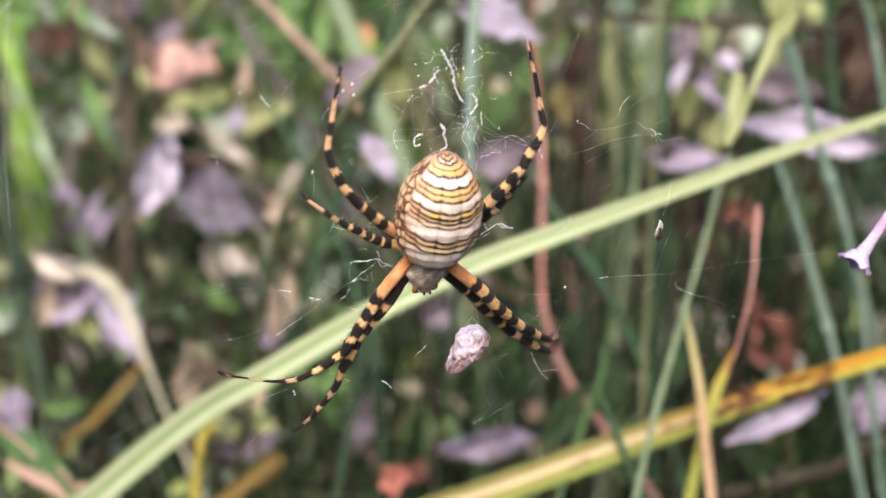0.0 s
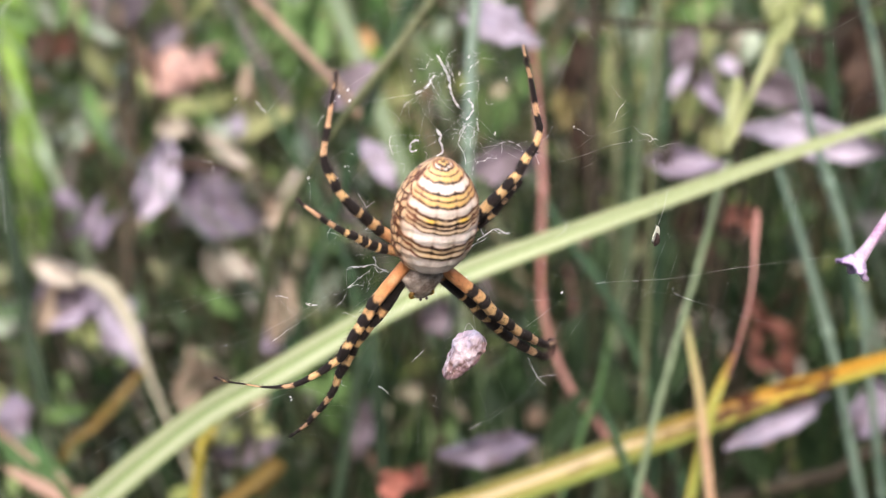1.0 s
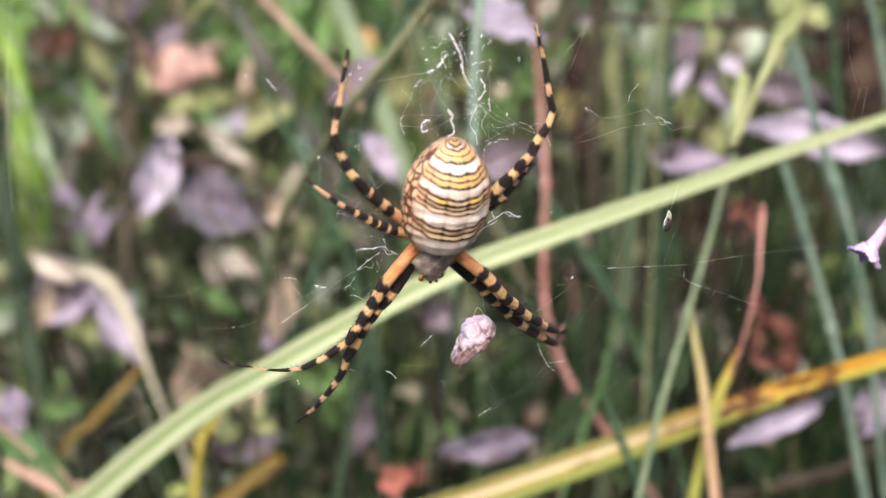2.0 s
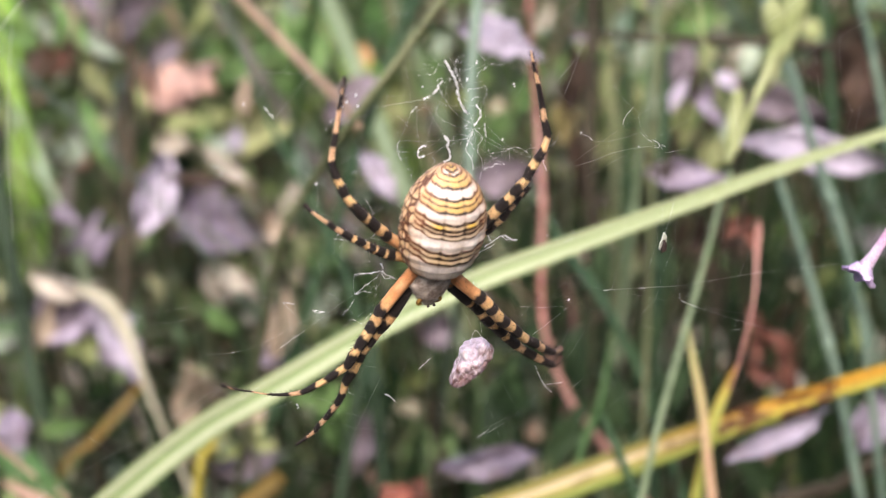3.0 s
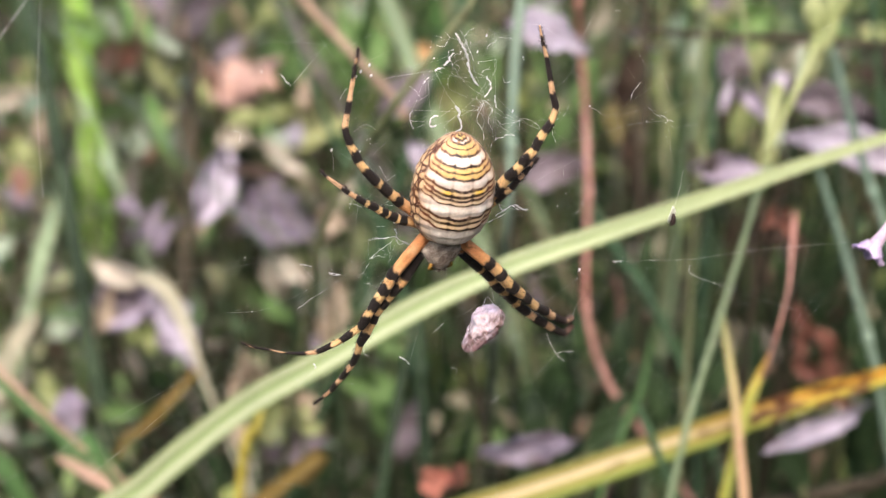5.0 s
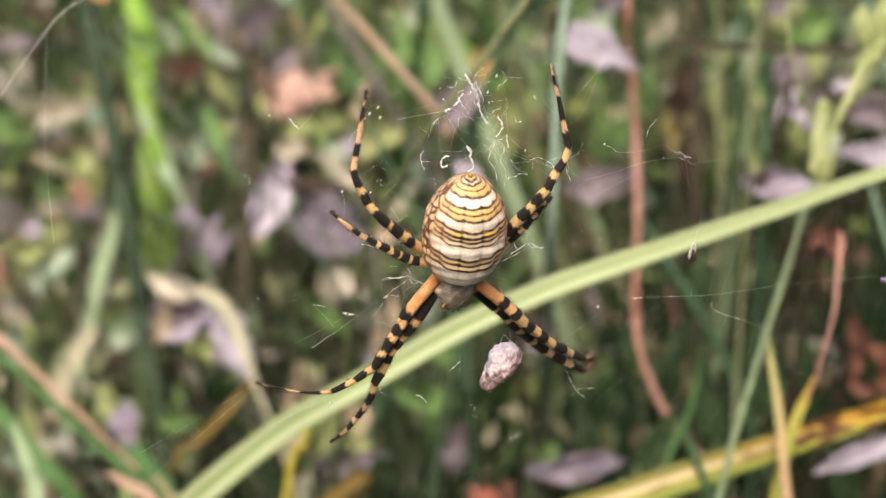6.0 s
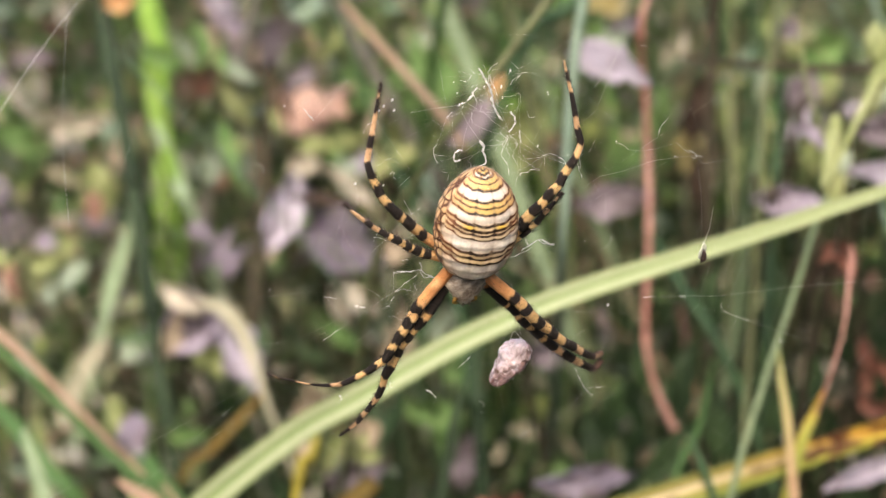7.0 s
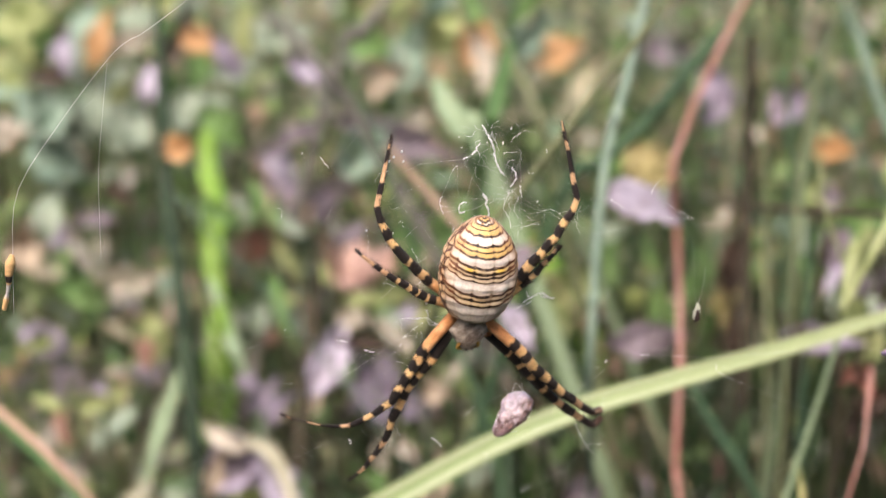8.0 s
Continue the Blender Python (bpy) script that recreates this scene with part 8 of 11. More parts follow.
leaf("weed", (-0.1083, 0.8055, 0.2295), (0.1530, -0.8306, -0.5355), (0.3070, -0.4751, 0.8246), 0.0616, 0.0264, 0.34, 1.0, FRESH_LEAF, "green weed leaf near the ground")
leaf("dead_leaf", (-0.1223, 0.9049, 0.1728), (0.2156, 0.3174, 0.9235), (0.4795, -0.8582, 0.1830), 0.0440, 0.0346, 0.4, 1.0, ORANGE_LEAF, "small orange dead leaf on the litter")
leaf("weed", (-0.1152, 0.7014, 0.2296), (0.5712, 0.1824, 0.8003), (0.4181, -0.9037, -0.0925), 0.0326, 0.0276, 0.46, 1.0, YELLOW_LEAF, "yellow-green weed leaf near the ground")
leaf("weed", (-0.0615, 0.7160, 0.2200), (0.5955, -0.0170, 0.8031), (0.0630, -0.9957, -0.0679), 0.0426, 0.0219, 0.68, 1.0, BLUE_LEAF, "blue-green weed leaf near the ground")
leaf("weed", (-0.1311, 0.7775, 0.2226), (0.5348, 0.3633, 0.7629), (0.3613, -0.9145, 0.1822), 0.0553, 0.0179, 0.61, 1.0, BLUE_LEAF, "blue-green weed leaf near the ground")
leaf("dead_leaf", (-0.1588, 0.7303, 0.1913), (0.8497, -0.4150, 0.3251), (-0.4459, -0.8948, 0.0233), 0.0328, 0.0276, 0.54, 1.0, TAN_LEAF, "tan dead leaf on the litter")
leaf("dead_leaf", (-0.0978, 0.7867, 0.1819), (0.2690, -0.4884, -0.8301), (-0.1180, -0.8721, 0.4748), 0.0627, 0.0152, 0.43, 1.0, CREAM_LEAF, "cream-white bleached dead leaf in grass")
leaf("weed", (-0.1680, 0.7951, 0.2254), (0.9994, 0.0340, -0.0034), (0.0305, -0.8437, 0.5360), 0.0578, 0.0201, 0.29, 1.0, YELLOW_LEAF, "yellow-green weed leaf near the ground")
blade("dead_grass", [(-0.1191, 0.1533, 0.1836), (-0.1157, 0.1524, 0.1820), (-0.1092, 0.1507, 0.1793), (-0.1006, 0.1485, 0.1755), (-0.0893, 0.1453, 0.1702), (-0.0394, 0.1316, 0.0791), (0.0104, 0.1178, -0.0120)],
      [0.00062, 0.00247, 0.00402, 0.00432, 0.00340, 0.00340, 0.00340], STRAW_PINK, "pinkish straw blade bent low")

blade("grass_plant", [(-0.0395, 0.1266, 0.2019), (-0.0454, 0.1241, 0.2000), (-0.0530, 0.1206, 0.1976), (-0.2055, 0.0504, 0.0928), (-0.3580, -0.0199, -0.0120)],
      [0.00115, 0.00404, 0.00433, 0.00433, 0.00433], OCHRE, "ochre withered grass blade leaning low")
leaf("weed", (-0.0551, 0.1901, 0.1714), (0.4958, 0.2453, 0.8331), (0.0046, -0.6347, 0.7728), 0.0089, 0.0058, 0.30, 1.0, YELLOW_LEAF, "pale yellow-green weed leaf standing up")
leaf("weed", (-0.0521, 0.1876, 0.1676), (0.9276, -0.0645, -0.3680), (0.0046, -0.6347, 0.7728), 0.0075, 0.0051, 0.40, 1.0, YELLOW_LEAF, "pale yellow-green weed leaf standing up")
blade("grass_plant", [(0.0501, 0.1908, 0.2048), (0.0473, 0.1833, 0.1935), (0.0425, 0.1670, 0.1877), (0.0366, 0.1529, 0.1852), (-0.0260, 0.0033, 0.0866), (-0.0886, -0.1463, -0.0120)],
      [0.00049, 0.00131, 0.00144, 0.00140, 0.00140, 0.00140], DARK_BLADE, "thin green grass blade in the shade")
leaf("dead_leaf", (0.0774, 0.2181, 0.2610), (0.7376, -0.1239, -0.6638), (0.0046, -0.6347, 0.7728), 0.0147, 0.0043, 0.30, 1.0, LILAC, "dull lilac-grey dead leaf among the grass")
leaf("dead_leaf", (0.1071, 0.2530, 0.2457), (0.9606, 0.1275, -0.2468), (0.0046, -0.6347, 0.7728), 0.0271, 0.0108, 0.30, 1.0, LILAC_DARK, "dull lilac-grey dead leaf among the grass")
leaf("dead_leaf", (0.0756, 0.2190, 0.2394), (0.9682, 0.2381, -0.0766), (0.0046, -0.6347, 0.7728), 0.0218, 0.0057, 0.20, 1.0, LILAC, "dull lilac-grey dead leaf among the grass")
leaf("dead_leaf", (0.0734, 0.1506, 0.2620), (0.8627, 0.3695, 0.3454), (0.0046, -0.6347, 0.7728), 0.0098, 0.0048, 0.60, 1.0, RED_BROWN_LEAF, "crumpled red-brown dead leaf in shade")
leaf("dead_leaf", (0.0760, 0.1485, 0.2595), (0.6240, -0.5556, -0.5495), (0.0046, -0.6347, 0.7728), 0.0076, 0.0042, 0.70, 1.0, RED_BROWN_LEAF, "crumpled red-brown dead leaf in shade")
stem("grass_plant", [(0.1200, 0.2699, 0.2760), (0.1217, 0.2630, 0.2601), (0.1234, 0.2562, 0.2460), (0.1249, 0.2473, 0.2288), (0.1354, 0.1850, 0.1084), (0.1459, 0.1227, -0.0120)],
      [0.00202, 0.00238, 0.00238, 0.00220, 0.00220, 0.00220], DARK_GREEN, "dark blue-green grass stem standing upright")
stem("grass_plant", [(0.1217, 0.2403, 0.2871), (0.1261, 0.2332, 0.2726), (0.1290, 0.2265, 0.2597), (0.1320, 0.2177, 0.2440), (0.1565, 0.1460, 0.1160), (0.1809, 0.0742, -0.0120)],
      [0.00172, 0.00240, 0.00240, 0.00223, 0.00223, 0.00223], BLUE_GREEN, "blue-green grass stem leaning slightly")
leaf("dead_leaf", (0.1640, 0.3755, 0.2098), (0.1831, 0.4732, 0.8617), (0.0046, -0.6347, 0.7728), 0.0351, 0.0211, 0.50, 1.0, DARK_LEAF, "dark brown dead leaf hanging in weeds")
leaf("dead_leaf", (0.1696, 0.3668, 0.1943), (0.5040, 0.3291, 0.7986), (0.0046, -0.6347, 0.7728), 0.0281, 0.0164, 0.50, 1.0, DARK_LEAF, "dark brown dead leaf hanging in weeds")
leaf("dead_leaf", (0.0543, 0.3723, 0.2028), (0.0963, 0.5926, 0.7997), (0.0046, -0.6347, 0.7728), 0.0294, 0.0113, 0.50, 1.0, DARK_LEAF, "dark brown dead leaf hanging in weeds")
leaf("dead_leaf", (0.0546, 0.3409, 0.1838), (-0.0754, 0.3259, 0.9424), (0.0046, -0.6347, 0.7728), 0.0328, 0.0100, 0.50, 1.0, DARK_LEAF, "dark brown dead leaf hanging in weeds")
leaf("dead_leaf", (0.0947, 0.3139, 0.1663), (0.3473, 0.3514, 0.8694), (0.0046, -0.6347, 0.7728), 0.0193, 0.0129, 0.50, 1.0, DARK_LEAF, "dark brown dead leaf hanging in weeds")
leaf("weed", (0.0630, 0.4134, 0.1986), (0.8210, 0.2112, 0.5305), (0.0046, -0.6347, 0.7728), 0.0145, 0.0082, 0.30, 1.0, YELLOW_LEAF, "yellow-green weed leaf near the ground")
leaf("weed", (0.0975, 0.4953, 0.1446), (0.1830, 0.4635, 0.8670), (0.0046, -0.6347, 0.7728), 0.0253, 0.0112, 0.30, 1.0, YELLOW_LEAF, "yellow-green weed leaf near the ground")
leaf("weed", (0.0830, 0.4695, 0.1329), (0.0964, 0.5809, 0.8083), (0.0046, -0.6347, 0.7728), 0.0328, 0.0098, 0.30, 1.0, YELLOW_LEAF, "yellow-green weed leaf near the ground")
leaf("weed", (0.1107, 0.4318, 0.1565), (0.2641, 0.6378, 0.7235), (0.0046, -0.6347, 0.7728), 0.0257, 0.0103, 0.30, 1.0, YELLOW_LEAF, "yellow-green weed leaf near the ground")
leaf("weed", (0.0278, 0.4736, 0.1315), (0.4964, 0.6201, 0.6075), (0.0046, -0.6347, 0.7728), 0.0300, 0.0164, 0.30, 1.0, FRESH_LEAF, "green weed leaf near the ground")
leaf("weed", (-0.0049, 0.5323, 0.1386), (0.1806, 0.3529, 0.9181), (0.0046, -0.6347, 0.7728), 0.0380, 0.0175, 0.30, 1.0, FRESH_LEAF, "green weed leaf near the ground")
leaf("weed", (-0.0245, 0.4930, 0.1257), (0.2673, 0.5645, 0.7810), (0.0046, -0.6347, 0.7728), 0.0309, 0.0140, 0.30, 1.0, YELLOW_LEAF, "yellow-green weed leaf near the ground")
leaf("weed", (-0.0733, 0.3973, 0.1671), (0.8627, 0.3694, 0.3454), (0.0046, -0.6347, 0.7728), 0.0411, 0.0063, 0.20, 1.0, OLIVE_LEAF, "olive green narrow weed leaf")
leaf("weed", (-0.0858, 0.3723, 0.1662), (0.7476, -0.1814, -0.6388), (0.0046, -0.6347, 0.7728), 0.0304, 0.0061, 0.20, 1.0, CREAM_LEAF, "cream-white bleached leaf in grass")
leaf("weed", (-0.1077, 0.4327, 0.1590), (0.9672, 0.2401, 0.0831), (0.0046, -0.6347, 0.7728), 0.0360, 0.0088, 0.20, 1.0, YELLOW_LEAF, "yellow-green weed leaf near the ground")
leaf("dead_leaf", (-0.1178, 0.4263, 0.1500), (0.9361, -0.1623, -0.3121), (0.0046, -0.6347, 0.7728), 0.0180, 0.0113, 0.30, 1.0, CREAM_LEAF, "cream-white bleached dead leaf in grass")
leaf("dead_leaf", (-0.0855, 0.3950, 0.1662), (0.1821, 0.4050, 0.8960), (0.0046, -0.6347, 0.7728), 0.0169, 0.0087, 0.30, 1.0, LILAC_BRIGHT, "dull lilac-grey dead leaf among the grass")
leaf("dead_leaf", (-0.0879, 0.3249, 0.1853), (0.9842, -0.1766, 0.0156), (0.0046, -0.6347, 0.7728), 0.0322, 0.0056, 0.20, 1.0, DARK_LEAF, "dark brown dead leaf hanging in weeds")
leaf("weed", (-0.0594, 0.4301, 0.1395), (0.4771, -0.2356, -0.8467), (0.0046, -0.6347, 0.7728), 0.0360, 0.0103, 0.30, 1.0, BLUE_LEAF, "blue-green weed leaf near the ground")
leaf("weed", (-0.0564, 0.4691, 0.1751), (0.1803, 0.6477, 0.7402), (0.0046, -0.6347, 0.7728), 0.0318, 0.0143, 0.30, 1.0, FRESH_LEAF, "green weed leaf near the ground")
leaf("dead_leaf", (-0.1113, 0.4344, 0.1764), (0.9590, -0.2199, -0.1787), (0.0068, -0.4019, 0.9157), 0.0307, 0.0163, 0.30, 1.0, SALMON, "salmon pink dead leaf lying on the litter")
leaf("dead_leaf", (-0.1153, 0.4248, 0.1944), (0.7489, 0.5281, 0.4002), (0.0046, -0.6347, 0.7728), 0.0225, 0.0065, 0.30, 1.0, LILAC_DARK, "dull lilac-grey dead leaf among the grass")
leaf("weed", (0.1136, 0.4623, 0.1762), (0.3459, 0.6240, 0.7007), (0.0046, -0.6347, 0.7728), 0.0212, 0.0080, 0.30, 1.0, YELLOW_LEAF, "yellow-green weed leaf near the ground")
leaf("weed", (0.1012, 0.4547, 0.1543), (0.0936, 0.7091, 0.6988), (0.0046, -0.6347, 0.7728), 0.0239, 0.0074, 0.30, 1.0, PALE_LEAF, "pale grey-green weed leaf in litter")
leaf("weed", (0.1113, 0.3706, 0.1705), (0.5064, 0.3672, 0.7802), (0.0046, -0.6347, 0.7728), 0.0187, 0.0084, 0.30, 1.0, YELLOW_LEAF, "yellow-green weed leaf near the ground")
leaf("weed", (0.1382, 0.4382, 0.1834), (0.6495, 0.4330, 0.6250), (0.0046, -0.6347, 0.7728), 0.0180, 0.0088, 0.30, 1.0, PALE_LEAF, "pale grey-green weed leaf in litter")
leaf("weed", (0.0949, 0.4465, 0.1352), (0.1781, 0.6914, 0.7002), (0.0046, -0.6347, 0.7728), 0.0292, 0.0069, 0.30, 1.0, YELLOW_LEAF, "yellow-green weed leaf near the ground")
leaf("dead_leaf", (0.1287, 0.4361, 0.1736), (0.9312, -0.2711, -0.2437), (0.0046, -0.6347, 0.7728), 0.0154, 0.0077, 0.30, 1.0, LILAC_BRIGHT, "dull lilac-grey dead leaf among the grass")
leaf("weed", (0.0417, 0.4445, 0.1653), (0.7532, 0.1328, 0.6442), (0.0046, -0.6347, 0.7728), 0.0206, 0.0129, 0.30, 1.0, FRESH_LEAF, "green weed leaf near the ground")
leaf("dead_leaf", (-0.2952, 0.5944, 0.2475), (0.2324, 0.4320, 0.8714), (0.1384, -0.7519, 0.6446), 0.0369, 0.0141, 0.30, 1.0, ORANGE_LEAF, "tan-orange dead leaf standing in the litter")
leaf("dead_leaf", (-0.3129, 0.5851, 0.2400), (0.1296, 0.5227, 0.8426), (0.1384, -0.7519, 0.6446), 0.0235, 0.0114, 0.30, 1.0, LILAC_BRIGHT, "dull lilac-grey dead leaf among the grass")
leaf("dead_leaf", (-0.3300, 0.5959, 0.2240), (0.9695, 0.2340, -0.0736), (0.1384, -0.7519, 0.6446), 0.0275, 0.0137, 0.30, 1.0, DARK_LEAF, "dark brown dead leaf hanging in weeds")
leaf("weed", (-0.3247, 0.5922, 0.2013), (0.8615, 0.1565, 0.4831), (0.1384, -0.7519, 0.6446), 0.0343, 0.0220, 0.30, 1.0, BLUE_LEAF, "blue-green weed leaf near the ground")
leaf("weed", (-0.2963, 0.5846, 0.2102), (0.1481, 0.4262, 0.8924), (0.1384, -0.7519, 0.6446), 0.0335, 0.0168, 0.30, 1.0, PALE_LEAF, "pale grey-green weed leaf in litter")
leaf("dead_leaf", (-0.2624, 0.5798, 0.2247), (0.0693, 0.3777, 0.9233), (0.1384, -0.7519, 0.6446), 0.0229, 0.0092, 0.30, 1.0, LILAC_BRIGHT, "dull lilac-grey dead leaf among the grass")
leaf("dead_leaf", (-0.2538, 0.6498, 0.2311), (0.8685, -0.0837, -0.4887), (0.1384, -0.7519, 0.6446), 0.0281, 0.0175, 0.30, 1.0, ORANGE_LEAF, "tan-orange dead leaf standing in the litter")
leaf("weed", (-0.2150, 0.6127, 0.2494), (0.1046, 0.1413, 0.9844), (0.1384, -0.7519, 0.6446), 0.0398, 0.0099, 0.30, 1.0, YELLOW_LEAF, "yellow-green weed leaf near the ground")
leaf("dead_leaf", (-0.1674, 0.5691, 0.2337), (0.8755, -0.2613, -0.4065), (0.1384, -0.7519, 0.6446), 0.0187, 0.0106, 0.30, 1.0, LILAC_BRIGHT, "dull lilac-grey dead leaf among the grass")
leaf("dead_leaf", (-0.1683, 0.4963, 0.2052), (0.4902, -0.1444, -0.8596), (0.1384, -0.7519, 0.6446), 0.0202, 0.0144, 0.30, 1.0, LILAC_BRIGHT, "dull lilac-grey dead leaf among the grass")
leaf("weed", (-0.2809, 0.4697, 0.1859), (0.3105, 0.4577, 0.8331), (0.1384, -0.7519, 0.6446), 0.0296, 0.0148, 0.30, 1.0, PALE_LEAF, "pale grey-green weed leaf in litter")
leaf("weed", (-0.3694, 0.6611, 0.2435), (0.9776, 0.1547, 0.1427), (0.1384, -0.7519, 0.6446), 0.0482, 0.0296, 0.30, 1.0, YELLOW_LEAF, "yellow-green weed leaf near the ground")
leaf("weed", (-0.3756, 0.6512, 0.2136), (0.8783, 0.2169, -0.4261), (0.1384, -0.7519, 0.6446), 0.0408, 0.0222, 0.30, 1.0, YELLOW_LEAF, "yellow-green weed leaf near the ground")
leaf("dead_leaf", (-0.1615, 0.4507, 0.1942), (0.3058, -0.0563, -0.9504), (0.1384, -0.7519, 0.6446), 0.0328, 0.0093, 0.30, 1.0, TAN_LEAF, "tan dead leaf on the litter")
leaf("dead_leaf", (-0.1536, 0.4844, 0.2236), (0.8021, 0.4808, 0.3542), (0.1384, -0.7519, 0.6446), 0.0393, 0.0090, 0.30, 1.0, LILAC_DARK, "dull lilac-grey dead leaf among the grass")
leaf("weed", (-0.1200, 0.4903, 0.2162), (0.7026, 0.5175, 0.4883), (0.1384, -0.7519, 0.6446), 0.0309, 0.0168, 0.30, 1.0, BLUE_LEAF, "blue-green weed leaf near the ground")
leaf("weed", (-0.2502, 0.6003, 0.2025), (0.7582, 0.2526, 0.6011), (0.1384, -0.7519, 0.6446), 0.0268, 0.0134, 0.30, 1.0, PALE_LEAF, "pale grey-green weed leaf in litter")
leaf("dead_leaf", (-0.3411, 0.5612, 0.2001), (0.9322, 0.1903, 0.3079), (0.1384, -0.7519, 0.6446), 0.0235, 0.0168, 0.30, 1.0, CREAM_LEAF, "cream-white bleached dead leaf in grass")
leaf("weed", (-0.3044, 0.6873, 0.2373), (0.8799, 0.4255, 0.2116), (0.1384, -0.7519, 0.6446), 0.0333, 0.0185, 0.30, 1.0, PALE_LEAF, "pale grey-green weed leaf in litter")
stem("grass_plant", [(-0.0549, 0.4201, 0.3074), (-0.0392, 0.4165, 0.2816), (-0.0271, 0.4092, 0.2490), (-0.0160, 0.4016, 0.2225), (0.0331, 0.3680, 0.1052), (0.0822, 0.3343, -0.0120)],
      [0.00290, 0.00363, 0.00387, 0.00387, 0.00387, 0.00387], STEM_GREEN, "grey-green grass stem leaning across")
stem("grass_plant", [(0.0839, 0.3034, 0.3246), (0.0771, 0.2988, 0.3011), (0.0728, 0.2904, 0.2704), (0.0705, 0.2832, 0.2488), (0.0566, 0.2397, 0.1184), (0.0427, 0.1963, -0.0120)],
      [0.00156, 0.00234, 0.00253, 0.00253, 0.00253, 0.00253], STEM_GREEN, "slim grey-green grass stem leaning")
stem("grass_plant", [(0.0823, 0.3036, 0.3246), (0.0903, 0.2991, 0.3086), (0.0990, 0.2919, 0.2857), (0.1556, 0.2451, 0.1368), (0.2121, 0.1983, -0.0120)],
      [0.00156, 0.00214, 0.00234, 0.00234, 0.00234], BLUE_GREEN, "slim blue-green grass stem leaning")
# leaves added to darken the low right side, shade in their colour
leaf("weed", (0.0433, 0.2203, 0.1756), (0.1831, 0.5300, 0.8280), (0.0046, -0.6347, 0.7728), 0.0305, 0.0079, 0.30, 1.0, SHADE_LEAF, "added weed leaf coloured near black for shade")
leaf("weed", (0.0533, 0.2031, 0.1706), (-0.1637, 0.5760, 0.8009), (0.0046, -0.6347, 0.7728), 0.0298, 0.0088, 0.30, 1.0, SHADE_LEAF, "added weed leaf coloured near black for shade")
leaf("weed", (0.0658, 0.2305, 0.1771), (0.0940, 0.6974, 0.7105), (0.0046, -0.6347, 0.7728), 0.0293, 0.0073, 0.30, 1.0, SHADE_LEAF, "added weed leaf coloured near black for shade")
leaf("weed", (0.0218, 0.2165, 0.1677), (0.3414, 0.2697, 0.9004), (0.0046, -0.6347, 0.7728), 0.0269, 0.0083, 0.30, 1.0, SHADE_LEAF, "added weed leaf coloured near black for shade")
leaf("weed", (0.0316, 0.2325, 0.1739), (-0.1624, 0.3926, 0.9053), (0.0046, -0.6347, 0.7728), 0.0257, 0.0073, 0.30, 1.0, SHADE_LEAF, "added weed leaf coloured near black for shade")
leaf("weed", (0.0729, 0.2131, 0.1717), (0.2611, 0.6786, 0.6865), (0.0046, -0.6347, 0.7728), 0.0269, 0.0079, 0.30, 1.0, SHADE_LEAF, "added weed leaf coloured near black for shade")
leaf("weed", (0.0157, 0.1934, 0.1698), (-0.0768, 0.6420, 0.7628), (0.0046, -0.6347, 0.7728), 0.0257, 0.0075, 0.30, 1.0, SHADE_LEAF, "added weed leaf coloured near black for shade")
leaf("weed", (0.0851, 0.2238, 0.1727), (-0.0754, 0.3240, 0.9431), (0.0046, -0.6347, 0.7728), 0.0238, 0.0073, 0.30, 1.0, SHADE_LEAF, "added weed leaf coloured near black for shade")
leaf("weed", (0.0369, 0.1823, 0.1739), (0.5076, 0.4943, 0.7057), (0.0046, -0.6347, 0.7728), 0.0285, 0.0077, 0.30, 1.0, SHADE_LEAF, "added weed leaf coloured near black for shade")
leaf("weed", (0.0534, 0.1670, 0.1735), (0.1832, 0.4922, 0.8510), (0.0046, -0.6347, 0.7728), 0.0246, 0.0075, 0.30, 1.0, SHADE_LEAF, "added weed leaf coloured near black for shade")
leaf("weed", (0.0747, 0.2497, 0.1908), (0.0094, 0.6301, 0.7765), (0.0046, -0.6347, 0.7728), 0.0262, 0.0067, 0.30, 1.0, SHADE_LEAF, "added weed leaf coloured near black for shade")
leaf("weed", (0.0528, 0.2513, 0.1879), (0.1806, 0.6417, 0.7454), (0.0046, -0.6347, 0.7728), 0.0262, 0.0067, 0.30, 1.0, SHADE_LEAF, "added weed leaf coloured near black for shade")
leaf("weed", (0.0877, 0.1624, 0.1768), (-0.3326, 0.5268, 0.7822), (0.0046, -0.6347, 0.7728), 0.0246, 0.0072, 0.30, 1.0, SHADE_LEAF, "added weed leaf coloured near black for shade")
leaf("weed", (0.1152, 0.2138, 0.1877), (0.1828, 0.4447, 0.8768), (0.0046, -0.6347, 0.7728), 0.0233, 0.0072, 0.30, 1.0, SHADE_LEAF, "added weed leaf coloured near black for shade")
leaf("weed", (0.0647, 0.3521, 0.2093), (0.0768, 0.7079, 0.7021), (0.0046, -0.6347, 0.7728), 0.0240, 0.0048, 0.30, 1.0, YELLOW_LEAF, "yellow-green weed leaf near the ground")
leaf("weed", (0.0777, 0.3556, 0.2215), (0.1808, 0.3572, 0.9164), (0.0046, -0.6347, 0.7728), 0.0197, 0.0048, 0.30, 1.0, PALE_LEAF, "pale grey-green weed leaf in litter")
leaf("dead_leaf", (0.0894, 0.3384, 0.2118), (0.5074, 0.3914, 0.7677), (0.0046, -0.6347, 0.7728), 0.0172, 0.0047, 0.30, 1.0, LILAC_BRIGHT, "dull lilac-grey dead leaf among the grass")
